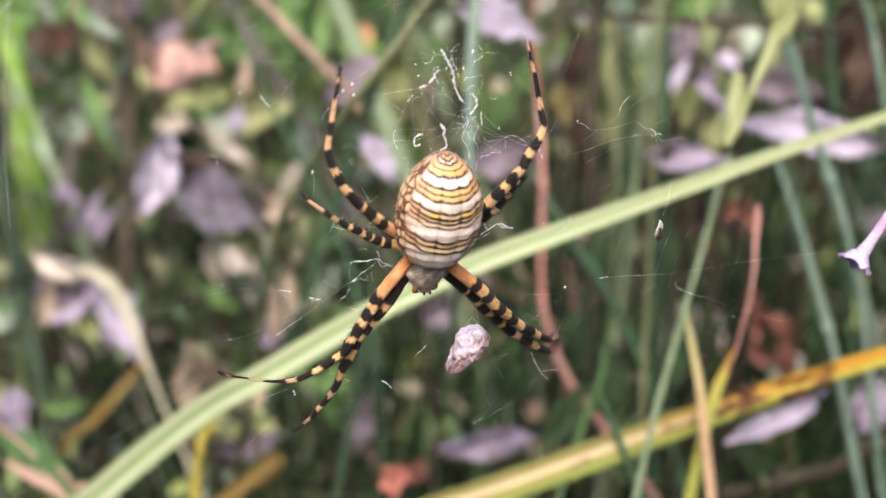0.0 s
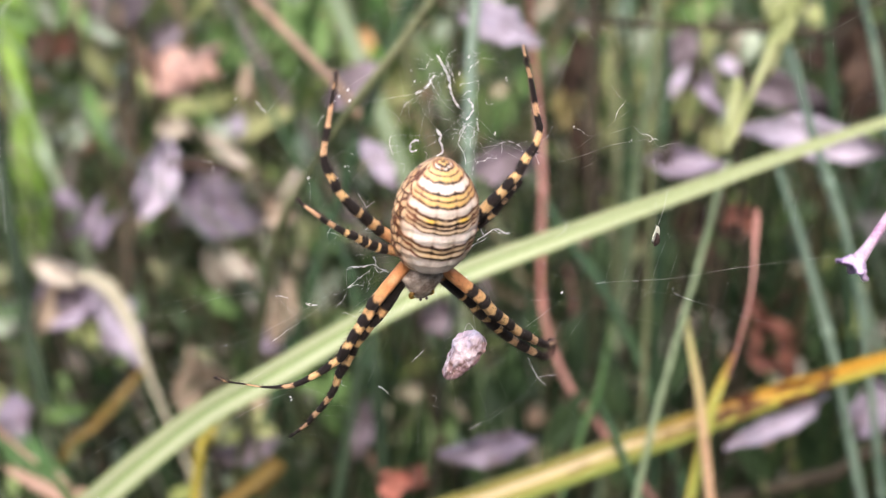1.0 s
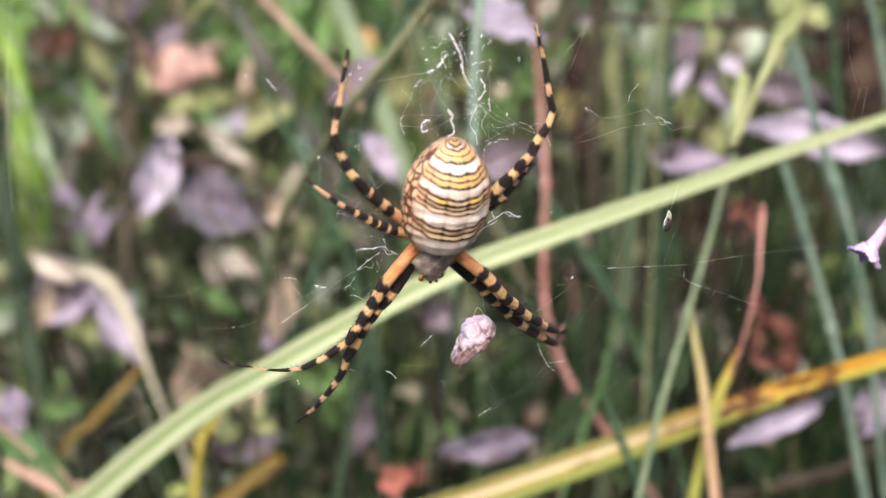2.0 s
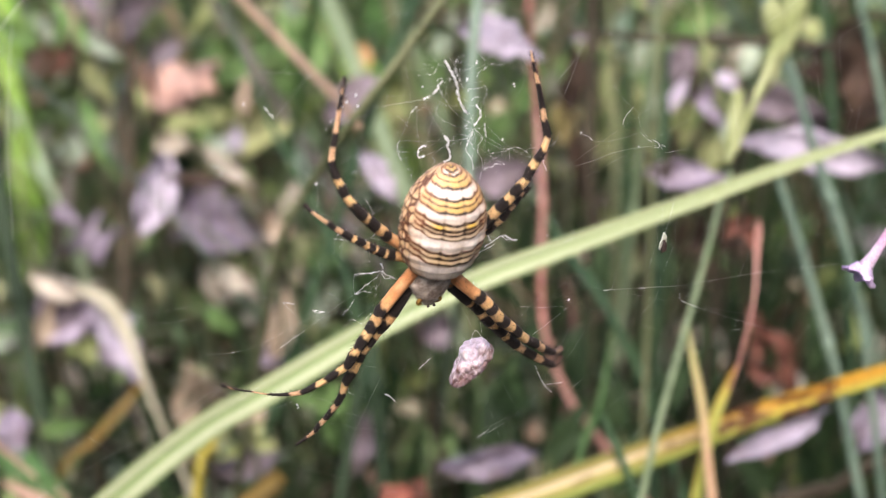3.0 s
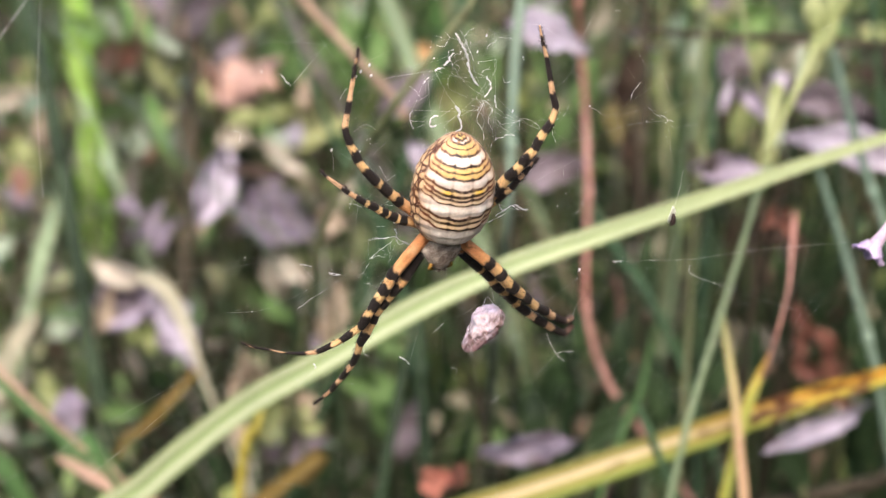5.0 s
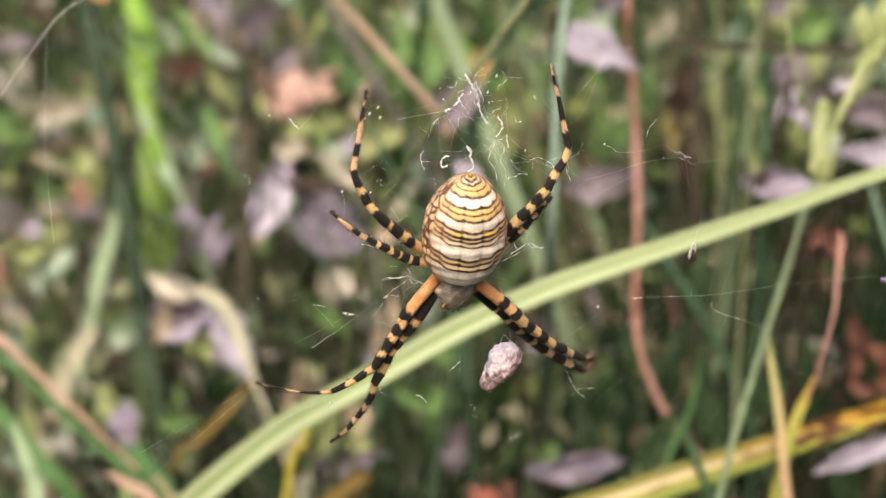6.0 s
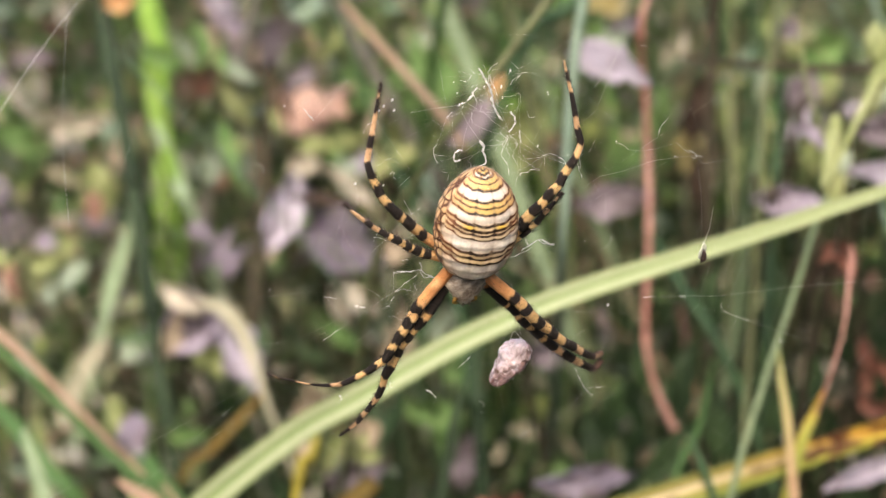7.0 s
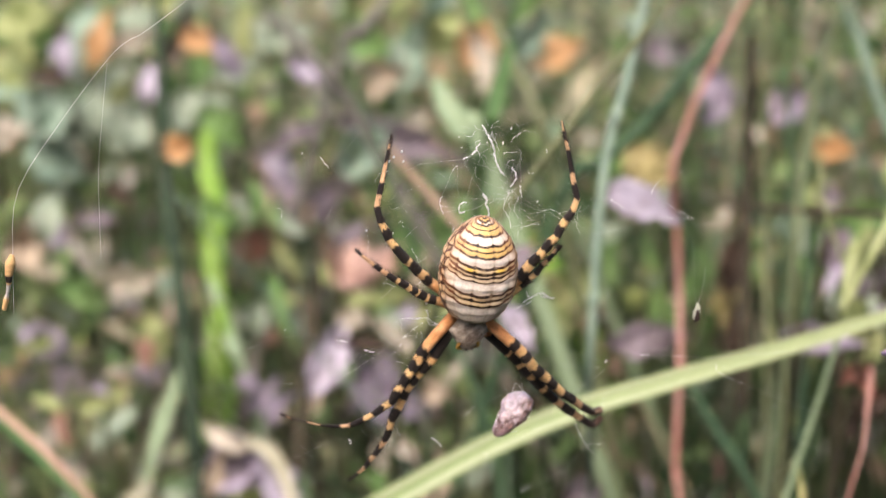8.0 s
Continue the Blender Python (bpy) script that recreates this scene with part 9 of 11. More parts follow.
leaf("weed", (0.0778, 0.3200, 0.1930), (0.0441, 0.6225, 0.7814), (0.0046, -0.6347, 0.7728), 0.0190, 0.0042, 0.30, 1.0, YELLOW_LEAF, "yellow-green weed leaf near the ground")
leaf("weed", (0.1022, 0.3520, 0.2228), (0.2601, 0.6900, 0.6755), (0.0046, -0.6347, 0.7728), 0.0175, 0.0052, 0.30, 1.0, YELLOW_LEAF, "yellow-green weed leaf near the ground")
leaf("weed", (0.0983, 0.2846, 0.2206), (0.3311, -0.5778, -0.7460), (0.0046, -0.6347, 0.7728), 0.0156, 0.0043, 0.30, 1.0, PALE_LEAF, "pale grey-green weed leaf in litter")

def slender_stems(count, seed):
    rng = random.Random(seed)
    for _ in range(count):
        y = rng.uniform(0.32, 0.8)
        x = rng.uniform(0, 1) * (0.1 + 0.42 * (y + 0.2)) + rng.gauss(0, 0.05)
        tall = rng.uniform(0.18, 0.42)
        lean, way = rng.gauss(0, 0.34), rng.uniform(-0.6, 0.6)
        line = spline([(x + math.cos(way) * lean * tall * k * (0.6 + k), y + math.sin(way) * lean * tall * k, -0.01 + tall * k) for k in (0, 0.3, 0.65, 1)], 12)
        kind = rng.choice((BLUE_GREEN, STEM_GREEN, DARK_GREEN, OLIVE_STEM, DARK_GREEN, OLIVE_STEM, STRAW))
        ob = thing("grass_plant", (x, y, 0), "slender straw-coloured grass plant standing in the thicket" if kind is STRAW else "slender green grass plant standing in the thicket", "grass plant", "slender grass plants")
        part("stem", *tube_data(line, np.linspace(1, 0.45, 13) * rng.uniform(0.0005, 0.0011), 6), kind, ob)


slender_stems(120, 39)

# ---- web and spider, in the upright plane of the web: across, up, towards the viewer, in millimetres ----
HUB = Vector((0.0005, 0.0046, 0.3406))
WEB = Matrix.Translation(HUB) @ pose(0, 0, 0, 90, 0, 19.5)


def mm(points):
    return [(a * 0.001, b * 0.001, c * 0.001) for a, b, c in points]


def marked(ob, colours):
    layer = ob.data.color_attributes.new("markings", "FLOAT_COLOR", "POINT")
    layer.data.foreach_set("color", [v for c in colours for v in (*c, 1.0)])
    return ob


WHITE, IVORY, GOLD, LEMON, BLACK, TAN = (0.79, 0.73, 0.65), (0.68, 0.57, 0.4), (0.68, 0.45, 0.2), (0.74, 0.52, 0.18), (0.02, 0.01, 0.007), (0.6, 0.36, 0.17)
UMBER = (0.16, 0.05, 0.02)
# cross bands of the back from the tail: end, colour, dark line after it
BANDS = [(0.0122, GOLD, 0.0052), (0.0320, GOLD, 0.0083), (0.0562, WHITE, 0.0085), (0.0902, GOLD, 0.0047), (0.1358, GOLD, 0.0112), (0.2126, WHITE, 0.0126), (0.2590, GOLD, 0.0097), (0.3098, GOLD, 0.0127),
         (0.3998, WHITE, 0.0154), (0.4482, IVORY, 0.0172), (0.4831, IVORY, 0.0145), (0.5261, IVORY, 0.0085), (0.6597, WHITE, 0.0176), (0.7109, IVORY, 0.0150), (0.7669, IVORY, 0.0137), (0.97, WHITE, 0.0048), (1.1, IVORY, 0.0048)]


def smooth_step(a, b, x):
    k = min(1, max(0, (x - a) / (b - a)))
    return k * k * (3 - 2 * k)


def blend(a, b, k):
    return tuple(u + (v - u) * k for u, v in zip(a, b))


def back_colour(f, angle):
    """The markings of the abdomen at f from tail to waist and an angle from the middle of the back."""
    off = abs(angle)
    lobes = (0.6 - abs(math.cos(angle * 6.1 + 0.3))) * (0.006 if f > 0.12 else 0.003) * (1 - smooth_step(0.9, 1.3, off))
    at = f + (0.025 + 0.045 * smooth_step(0.05, 0.4, f)) * off * off + lobes + 0.007 * noise.noise(Vector((angle * 4, f * 12, 2))) + 0.0035 * noise.noise(Vector((angle * 14, f * 40, 4)))
    start, last = -1.0, 0.0
    for end, colour, line in BANDS:
        if at < end:
            break
        start, last = end, line
    seam = math.exp(-((abs(math.cos(angle * 6.1 + 0.3))) / 0.22) ** 2) * (1 - smooth_step(0.9, 1.3, off))
    line, last = line * (0.9 + 0.6 * seam), last * (0.9 + 0.6 * seam)
    base = colour
    middle = (start + end) / 2
    if colour is IVORY and 0.36 < middle < 0.46:
        base = blend(base, (0.8, 0.55, 0.08), math.exp(-((off - 0.4) / 0.17) ** 2))
    if colour is IVORY and middle > 0.6:
        base = blend(base, LEMON, 0.35 * math.exp(-((angle + 0.25) / 0.35) ** 2))
    if colour is GOLD:
        base = blend(LEMON, GOLD, min(1, off / 0.9))
    if colour is WHITE and middle < 0.06:
        gap = max(math.exp(-((angle + 0.22) / 0.1) ** 2), math.exp(-((angle - 0.5) / 0.1) ** 2), smooth_step(0.8, 1.0, off))
        base = blend(base, (0.4, 0.2, 0.06), gap)
    if colour is WHITE and at > 0.3:
        base = blend((0.7, 0.63, 0.55), WHITE, smooth_step(0.05, 0.6, off + 0.3 * noise.noise(Vector((angle * 6, f * 20, 8)))))
    if colour is WHITE and at > 0.72:
        base = blend(base, (0.72, 0.66, 0.57), smooth_step(0.74, 0.95, at))
    base = blend(base, TAN, 0.5 * smooth_step(0.6, 1.1, off))
    # soft pits and seams between the lobes
    base = blend(base, (0.42, 0.34, 0.26), 0.3 * seam)
    below, above = end - at, at - start if start > 0 else 1.0
    base = blend(base, (0.34, 0.17, 0.06), 0.6 * max(math.exp(-(below / (line * 1.6)) ** 2), math.exp(-(above / (max(last, 0.004) * 1.3)) ** 2)))
    dark = 1 - smooth_step(line * 0.55, line * 1.15, below)
    if start > 0:
        dark = max(dark, 1 - smooth_step(last * 0.4, last * 0.95, above))
    dark *= 0.92 + 0.5 * noise.noise(Vector((angle * 8, f * 14, 7)))
    base = blend(base, blend(BLACK, UMBER, smooth_step(0.3, 1.0, off)), max(0, min(1, dark)))
    # netted flanks
    cells = noise.voronoi(Vector((math.cos(angle) * 4.0, math.sin(angle) * 4.0, f * 12)))[0]
    net = 1 - smooth_step(0.07, 0.3, cells[1] - cells[0])
    flank = blend(blend(TAN, (0.74, 0.55, 0.34), 0.5 + 0.5 * noise.noise(Vector((angle * 4, f * 14, 9)))), (0.1, 0.032, 0.014), net)
    return blend(base, flank, smooth_step(1.03, 1.24, off + 0.12 * noise.noise(Vector((f * 9, 0, 3)))))


def abdomen(parent):
    rows, cols = 420, 200
    half = (5.5, 7.6, 4.5)
    cut = [0, 0.012, 0.04, 0.1, 0.2, 0.32, 0.45, 0.6, 0.75, 0.86, 0.94, 0.98, 1.0]
    wide = [0.0, 0.17, 0.33, 0.53, 0.76, 0.92, 0.99, 1.0, 0.93, 0.8, 0.62, 0.42, 0.2]
    verts, colours = [], []
    turn = Matrix.Rotation(radians(-8), 4, "Z")
    for i in range(rows + 1):
        f = i / rows
        f = f * f * (3 - 2 * f) * 0.35 + f * 0.65
        r = np.interp(f, cut, wide)
        for j in range(cols):
            a = 2 * math.pi * j / cols
            angle = a if a <= math.pi else a - 2 * math.pi
            bump = 1 + 0.012 * noise.noise(Vector((math.sin(a) * 4, f * 9, math.cos(a) * 4))) + 0.03 * (abs(math.cos(angle * 6.1 + 0.3)) - 0.6) * (1 - smooth_step(0.9, 1.3, abs(angle))) * smooth_step(0.08, 0.3, f) + 0.008 * math.cos(f * 75)
            x, z = half[0] * r * math.sin(a) * bump, half[2] * r ** (1 - 0.3 * min(1, max(0, (f - 0.4) / 0.4))) * math.cos(a) * bump
            z += 0.5 * math.sin(f * math.pi)
            p = turn @ Vector((x, half[1] * (1 - 2 * f), z))
            verts.append(((p.x - 0.75) * 0.001, (p.y + 8.65) * 0.001, (p.z + 4.6) * 0.001))
            colours.append(back_colour(f, angle))
    faces = grid_faces(rows + 1, cols, True)
    ob = mesh_object("abdomen", verts, [f[::-1] for f in faces], ABDOMEN, parent, "egg-shaped abdomen banded white, yellow and black")
    marked(ob, colours)
    smooth = ob.modifiers.new("smooth", "SMOOTH")
    smooth.factor, smooth.iterations = 0.5, 5
    rng = random.Random(3)
    middle = Vector((-0.75, 8.55, 4.6)) * 0.001
    hair, hair_faces = [], []
    for _ in range(2600):
        root = Vector(verts[rng.randrange(cols * 12, len(verts) - cols * 12)])
        out = (root - middle).normalized()
        way = (out * 1.0 + Vector((0, 0.5, 0)) + Vector([rng.gauss(0, 0.35) for _ in range(3)])).normalized()
        side = way.cross(out + Vector((0.01, 0.02, 0))).normalized() * 7e-6
        first = len(hair)
        hair += [root - side, root + side, root + out * 1e-5 + way.cross(side).normalized() * 7e-6, root + way * rng.uniform(0.0002, 0.0006)]
        hair_faces += [(first, first + 1, first + 3), (first + 1, first + 2, first + 3), (first + 2, first, first + 3)]
    tagged(mesh_object("down", hair, hair_faces, DOWN, ob, "fine pale down"), kind="stuff")
    return ob


AMBER, PALE_AMBER, PINK_AMBER, JET, TIP_BROWN = (0.8, 0.34, 0.13), (0.86, 0.56, 0.25), (0.66, 0.4, 0.27), (0.016, 0.011, 0.009), (0.15, 0.085, 0.07)


def leg(parent, joints, thick, rings, amber, seed, reach=1.0, tip=0.0):
    """A tapering leg of swollen joints with uneven dark rings, pale down and dark bristles."""
    n, sides = 260, 20
    line = spline(mm(joints), n)
    knots = np.linspace(0, 1, n + 1)
    f = np.r_[0, np.cumsum(np.linalg.norm(np.diff(line, axis=0), axis=1))]
    f /= f[-1]
    w = np.interp(f * reach, [0, 0.08, 0.3, 0.46, 0.5, 0.54, 0.62, 0.85, 1], [thick * 1.0, thick * 1.1, thick * 1.04, thick * 0.86, thick * 0.78, thick * 0.86, thick * 0.66, thick * 0.44, thick * 0.14]) * 0.00066
    spans = [tuple(float(np.interp(j / (len(joints) - 1), knots, f)) for j in ring) for ring in rings]
    for i, k in enumerate(f):
        in_ring = max(smooth_step(a - 0.012, a + 0.006, k) * (1 - smooth_step(b - 0.006, b + 0.012, k)) for a, b in spans)
        w[i] *= 0.96 + 0.07 * in_ring + 0.06 * noise.noise(Vector((k * 30, seed, 0)))
    verts, faces = tube_data(line, w, sides, (0, 0, 1))
    colours = []
    for k in f:
        tone = blend(amber, PALE_AMBER, smooth_step(0.1, 0.34, k))
        tone = blend(tone, PINK_AMBER, smooth_step(0.6, 0.7, k) * 0.6)
        tone = blend(tone, TIP_BROWN, smooth_step(0.86, 0.95, k) * tip)
        for j in range(sides):
            c, d = math.cos(2 * math.pi * j / sides), math.sin(2 * math.pi * j / sides)
            here = k + 0.012 * noise.noise(Vector((k * 26, c * 1.3, d * 1.3 + seed))) + 0.005 * noise.noise(Vector((k * 90, c * 4, d * 4 + seed)))
            ringed = blend(tone, (0.85, 0.62, 0.34), max(0, 0.6 * noise.noise(Vector((k * 22, c, d + seed)))))
            ringed = blend(ringed, (0.3, 0.12, 0.04), max(0, 0.35 * noise.noise(Vector((k * 60, c * 3, d * 3 + seed * 2)))))
            for a, b in spans:
                dark = smooth_step(a - 0.011, a - 0.001, here) * (1 - smooth_step(b + 0.001, b + 0.011, here))
                ringed = blend(ringed, blend(JET, TIP_BROWN, 0.7 * smooth_step(0.9, 0.97, k) * tip), dark)
            colours.append(tuple(max(0.0, c) for c in ringed))
    rng = random.Random(seed)
    t, s, up = along_frames(line, (0, 0, 1))
    ob = marked(mesh_object("leg", verts, faces, LEG, parent, "orange leg with black rings"), colours)
    for name, count, low, high, wide, material, label in (("bristles", 760, 0.0004, 0.0012, 2.8e-5, BRISTLE, "short dark bristles"), ("down", 420, 0.00015, 0.0004, 1.2e-5, DOWN, "fine pale down")):
        hair, hair_faces = [], []
        for bristle in range(count):
            i = rng.randrange(6, n - 2) if bristle < count * 0.8 else rng.randrange(int(n * 0.85), n - 2)
            a = rng.uniform(0, 6.28)
            out = math.cos(a) * s[i] + math.sin(a) * up[i]
            size = rng.uniform(low, high) * (0.5 + 0.5 * w[i] / w[0])
            base, point = line[i] + out * w[i] * 0.8, line[i] + out * (w[i] + size * 0.7) + t[i] * size * 0.7
            first = len(hair)
            hair += [base + t[i] * wide, base - t[i] * wide * 0.5 + s[i] * wide, base - t[i] * wide * 0.5 - up[i] * wide, point]
            hair_faces += [(first, first + 1, first + 3), (first + 1, first + 2, first + 3), (first + 2, first, first + 3)]
        tagged(mesh_object(name, hair, hair_faces, material, ob, label), kind="stuff")
    return ob


# dark rings, from joint to joint
HIND_LEFT = [(2, 3), (4, 5), (6, 7), (8, 9), (10, 11), (12, 13), (14, 15), (16, 17)]
SHORT_LEFT = [(2, 3), (4, 5), (6, 7), (8, 9), (10, 11), (12, 13), (14, 15)]
HIND_RIGHT = [(2, 3), (4, 5), (6, 7), (8, 9), (10, 11), (12, 13), (14, 15), (16, 17)]
SHORT_RIGHT = [(2, 3), (4, 5), (6, 7), (8, 9)]
FRONT_A = [(2, 3), (4, 5), (6, 7), (8, 9), (10, 11), (12, 13), (14, 15), (16, 17), (18, 19)]
FRONT_B = [(1, 2), (3, 4), (5, 6), (7, 8), (9, 10), (11, 12), (13, 14), (15, 16), (17, 18)]
RIGHT_A = [(2, 3), (4, 5), (6, 7), (8, 9), (10, 11), (12, 13)]
RIGHT_B = [(1, 2), (3, 4), (5, 6), (7, 8), (9, 10), (11, 12), (13, 14)]


def spider():
    body = tagged(new("spider"), "banded garden spider hanging head down in its web", "spider")
    body.matrix_world = WEB
    abdomen(body)
    # head and chest, under a silver pelt
    verts = []
    for i in range(25):
        f = i / 24
        r = math.sin(math.pi * (0.04 + 0.92 * f)) ** 0.5 * (1.12 - 0.62 * f)
        for j in range(28):
            a = 2 * math.pi * j / 28
            groove = 1 - 0.1 * math.exp(-(math.sin(a / 2) / 0.2) ** 2) * math.exp(-((f - 0.35) / 0.2) ** 2)
            lump = 1 + 0.07 * noise.noise(Vector((math.sin(a) * 3, f * 6, math.cos(a) * 3))) + 0.04 * noise.noise(Vector((math.sin(a) * 9, f * 18, math.cos(a) * 9)))
            shoulder = 1 + 0.16 * math.exp(-((f - 0.3) / 0.16) ** 2)
            verts.append(((-1.8 - 0.6 * f + 3.1 * r * lump * shoulder * math.sin(a)) * 0.001, (1.6 - 5.4 * f) * 0.001, (3.8 + 2.0 * r * lump * math.cos(a) * groove) * 0.001))
    chest = mesh_object("cephalothorax", verts, [f[::-1] for f in grid_faces(25, 28, True)], SILVER_HAIR, body, "silver-haired grey head and chest")
    rng = random.Random(14)
    pelt, pelt_faces = [], []
    for _ in range(900):
        root = Vector(verts[rng.randrange(56, len(verts) - 28)])
        out = (root - Vector((-0.0022, -0.001, 0.0041))).normalized()
        way = (out + Vector((0, -0.6, 0)) + Vector([rng.gauss(0, 0.4) for _ in range(3)])).normalized()
        side = way.cross(Vector((0.3, 0.2, 0.9))).normalized() * 1.1e-5
        first = len(pelt)
        pelt += [root - side, root + side, root + way.cross(side).normalized() * 1.1e-5, root + way * rng.uniform(0.0003, 0.0008)]
        pelt_faces += [(first, first + 1, first + 3), (first + 1, first + 2, first + 3), (first + 2, first, first + 3)]
    tagged(mesh_object("pelt", pelt, pelt_faces, DOWN, chest, "short silver hairs"), kind="stuff")
    for side in (-1, 1):
        line = spline(mm([(-2.5 + 0.8 * side, -2.4, 4.2), (-2.5 + 1.3 * side, -2.6, 4.4), (-2.5 + 1.45 * side, -3.2, 4.1), (-2.5 + 0.8 * side, -3.7, 3.7)]), 16)
        mesh_object("palp", *tube_data(line, np.interp(np.linspace(0, 1, 17), [0, 0.3, 0.8, 1], [0.00022, 0.0003, 0.00024, 0.0001]), 8, (0, 0, 1)), PALP, chest, "short yellow palp")
        eye_line = spline(mm([(-2.5 + 0.4 * side, -3.1, 4.9), (-2.5 + 0.4 * side, -3.35, 5.0), (-2.5 + 0.4 * side, -3.5, 5.0)]), 6)
        mesh_object("eye", *tube_data(eye_line, [0.00004, 0.00016, 0.0002, 0.0002, 0.00018, 0.0001, 0.00003], 8, (0, 0, 1)), DARK_CHITIN, chest, "small dark eye")
    line = spline(mm([(0.1, 15.1, 4.4), (0.2, 15.6, 4.1), (0.25, 15.9, 3.8)]), 8)
    mesh_object("spinneret", *tube_data(line, np.linspace(0.0005, 0.0002, 9), 8, (0, 0, 1)), DARK_CHITIN, body, "dark pointed spinneret")
    leg(body, [(-2.6, 2.2, 2.6), (-5.83, 5.34, 3.0), (-7.52, 7.03, 3.38), (-8.05, 7.78, 3.52), (-9.02, 8.83, 3.75), (-9.99, 10.2, 4.01), (-10.65, 10.88, 4.17), (-12.0, 12.85, 4.44), (-12.78, 14.1, 4.18), (-13.15, 15.28, 3.95), (-13.65, 16.48, 3.72), (-13.99, 18.39, 3.34), (-13.52, 20.1, 2.72), (-13.04, 21.41, 2.23), (-12.14, 24.11, 1.24), (-11.72, 25.44, 0.75), (-11.36, 26.45, 0.38), (-10.99, 27.45, 0.0)], 1.06, HIND_LEFT, AMBER, 1)
    leg(body, [(-2.4, 1.6, 2.6), (-5.58, 3.4, 3.0), (-6.79, 3.96, 3.1), (-7.61, 4.33, 3.17), (-8.13, 4.72, 3.22), (-8.94, 5.26, 3.29), (-9.38, 5.53, 3.33), (-10.03, 6.11, 3.4), (-10.61, 6.67, 3.46), (-11.52, 7.33, 3.44), (-12.12, 7.73, 3.36), (-13.12, 8.57, 3.21), (-14.04, 9.33, 3.08), (-14.71, 9.94, 2.79), (-16.27, 10.93, 0.96), (-16.97, 11.59, 0.0)], 0.95, SHORT_LEFT, AMBER, 2)
    leg(body, [(-1.2, 2.4, 2.6), (2.4, 3.4, 2.4), (5.54, 5.79, 3.0), (6.26, 6.96, 3.31), (7.24, 8.27, 3.69), (8.11, 9.15, 3.98), (9.01, 10.36, 4.33), (9.47, 11.07, 4.47), (10.65, 11.96, 4.16), (11.26, 12.92, 3.91), (12.29, 14.07, 3.57), (13.06, 14.91, 3.32), (13.91, 16.65, 2.83), (13.68, 18.49, 2.34), (13.53, 20.3, 1.86), (13.24, 23.01, 1.13), (12.94, 24.67, 0.67), (12.8, 25.63, 0.41), (12.64, 27.13, 0.0)], 1.1, HIND_RIGHT, AMBER, 3)
    leg(body, [(-1.2, 1.4, 2.4), (2.4, 2.2, 2.0), (5.78, 4.54, 2.6), (6.89, 5.55, 2.9), (7.79, 6.23, 3.13), (8.68, 7.5, 3.37), (9.52, 8.04, 3.16), (10.38, 8.81, 2.92), (10.98, 9.42, 2.75), (11.49, 9.89, 2.6)], 1.1, SHORT_RIGHT, AMBER, 4)
    leg(body, [(-3.0, 2.2, 3.2), (-4.55, 1.31, 3.8), (-8.61, -2.8, 4.17), (-9.18, -3.65, 4.23), (-9.92, -4.72, 4.31), (-10.57, -5.64, 4.38), (-11.38, -6.61, 4.46), (-12.21, -7.83, 4.55), (-12.85, -8.62, 4.57), (-13.67, -10.16, 4.33), (-15.0, -11.15, 4.08), (-16.26, -12.06, 3.84), (-17.79, -12.85, 3.55), (-19.43, -13.78, 3.02), (-21.19, -14.05, 2.5), (-23.54, -13.92, 1.81), (-25.71, -13.37, 1.14), (-27.61, -12.93, 0.56), (-28.54, -12.54, 0.26), (-29.33, -12.16, 0.0)], 1.2, FRONT_A, AMBER, 5, 1.22)
    leg(body, [(-2.4, 1.6, 2.6), (-4.2, -0.1, 3.1), (-7.24, -4.3, 3.49), (-8.21, -5.31, 3.6), (-9.17, -6.14, 3.69), (-10.07, -7.09, 3.79), (-10.64, -7.78, 3.86), (-11.58, -9.0, 3.8), (-11.94, -10.1, 3.69), (-12.85, -11.94, 3.48), (-13.68, -13.43, 3.31), (-14.1, -15.35, 2.88), (-14.75, -17.15, 2.42), (-15.4, -18.33, 2.08), (-16.21, -19.71, 1.67), (-17.02, -20.77, 1.32), (-17.62, -21.88, 1.01), (-18.74, -23.03, 0.57), (-20.24, -24.48, 0.0)], 1.18, FRONT_B, AMBER, 6)
    leg(body, [(-0.6, 0.8, 3.4), (0.58, 0.12, 4.4), (3.62, -3.05, 5.08), (4.27, -3.72, 5.22), (5.2, -4.83, 5.44), (5.63, -5.47, 5.56), (6.74, -7.19, 5.17), (7.69, -8.35, 4.81), (8.93, -9.73, 4.36), (9.91, -11.01, 3.98), (11.38, -12.7, 3.45), (13.04, -14.31, 2.72), (14.5, -15.93, 1.91), (16.72, -17.87, 0.78), (18.18, -18.06, 0.0)], 1.2, RIGHT_A, AMBER, 7, 0.72, 1.0)
    leg(body, [(-1.2, 0.6, 3), (1.12, -2.52, 2.0), (3.56, -5.38, 2.34), (4.16, -5.91, 2.42), (5.14, -7.2, 2.56), (5.66, -8.15, 2.66), (6.42, -9.15, 2.77), (7.18, -10.0, 2.7), (8.34, -11.61, 2.45), (9.06, -12.51, 2.31), (10.45, -14.21, 2.04), (11.66, -15.48, 1.83), (13.27, -17.01, 1.52), (14.74, -18.41, 1.1), (16.82, -20.06, 0.53), (18.22, -19.22, 0.0)], 1.18, RIGHT_B, AMBER, 8, 0.72, 1.0)
    return body


spider()


# ---- web ----
def thread(name, points, radius, parent, sides=4, n=None):
    line = spline(points, n or 4 * (len(points) - 1))
    return mesh_object(name, *tube_data(line, [radius] * len(line), sides, (0.1, 0.2, 1)), SILK, parent)


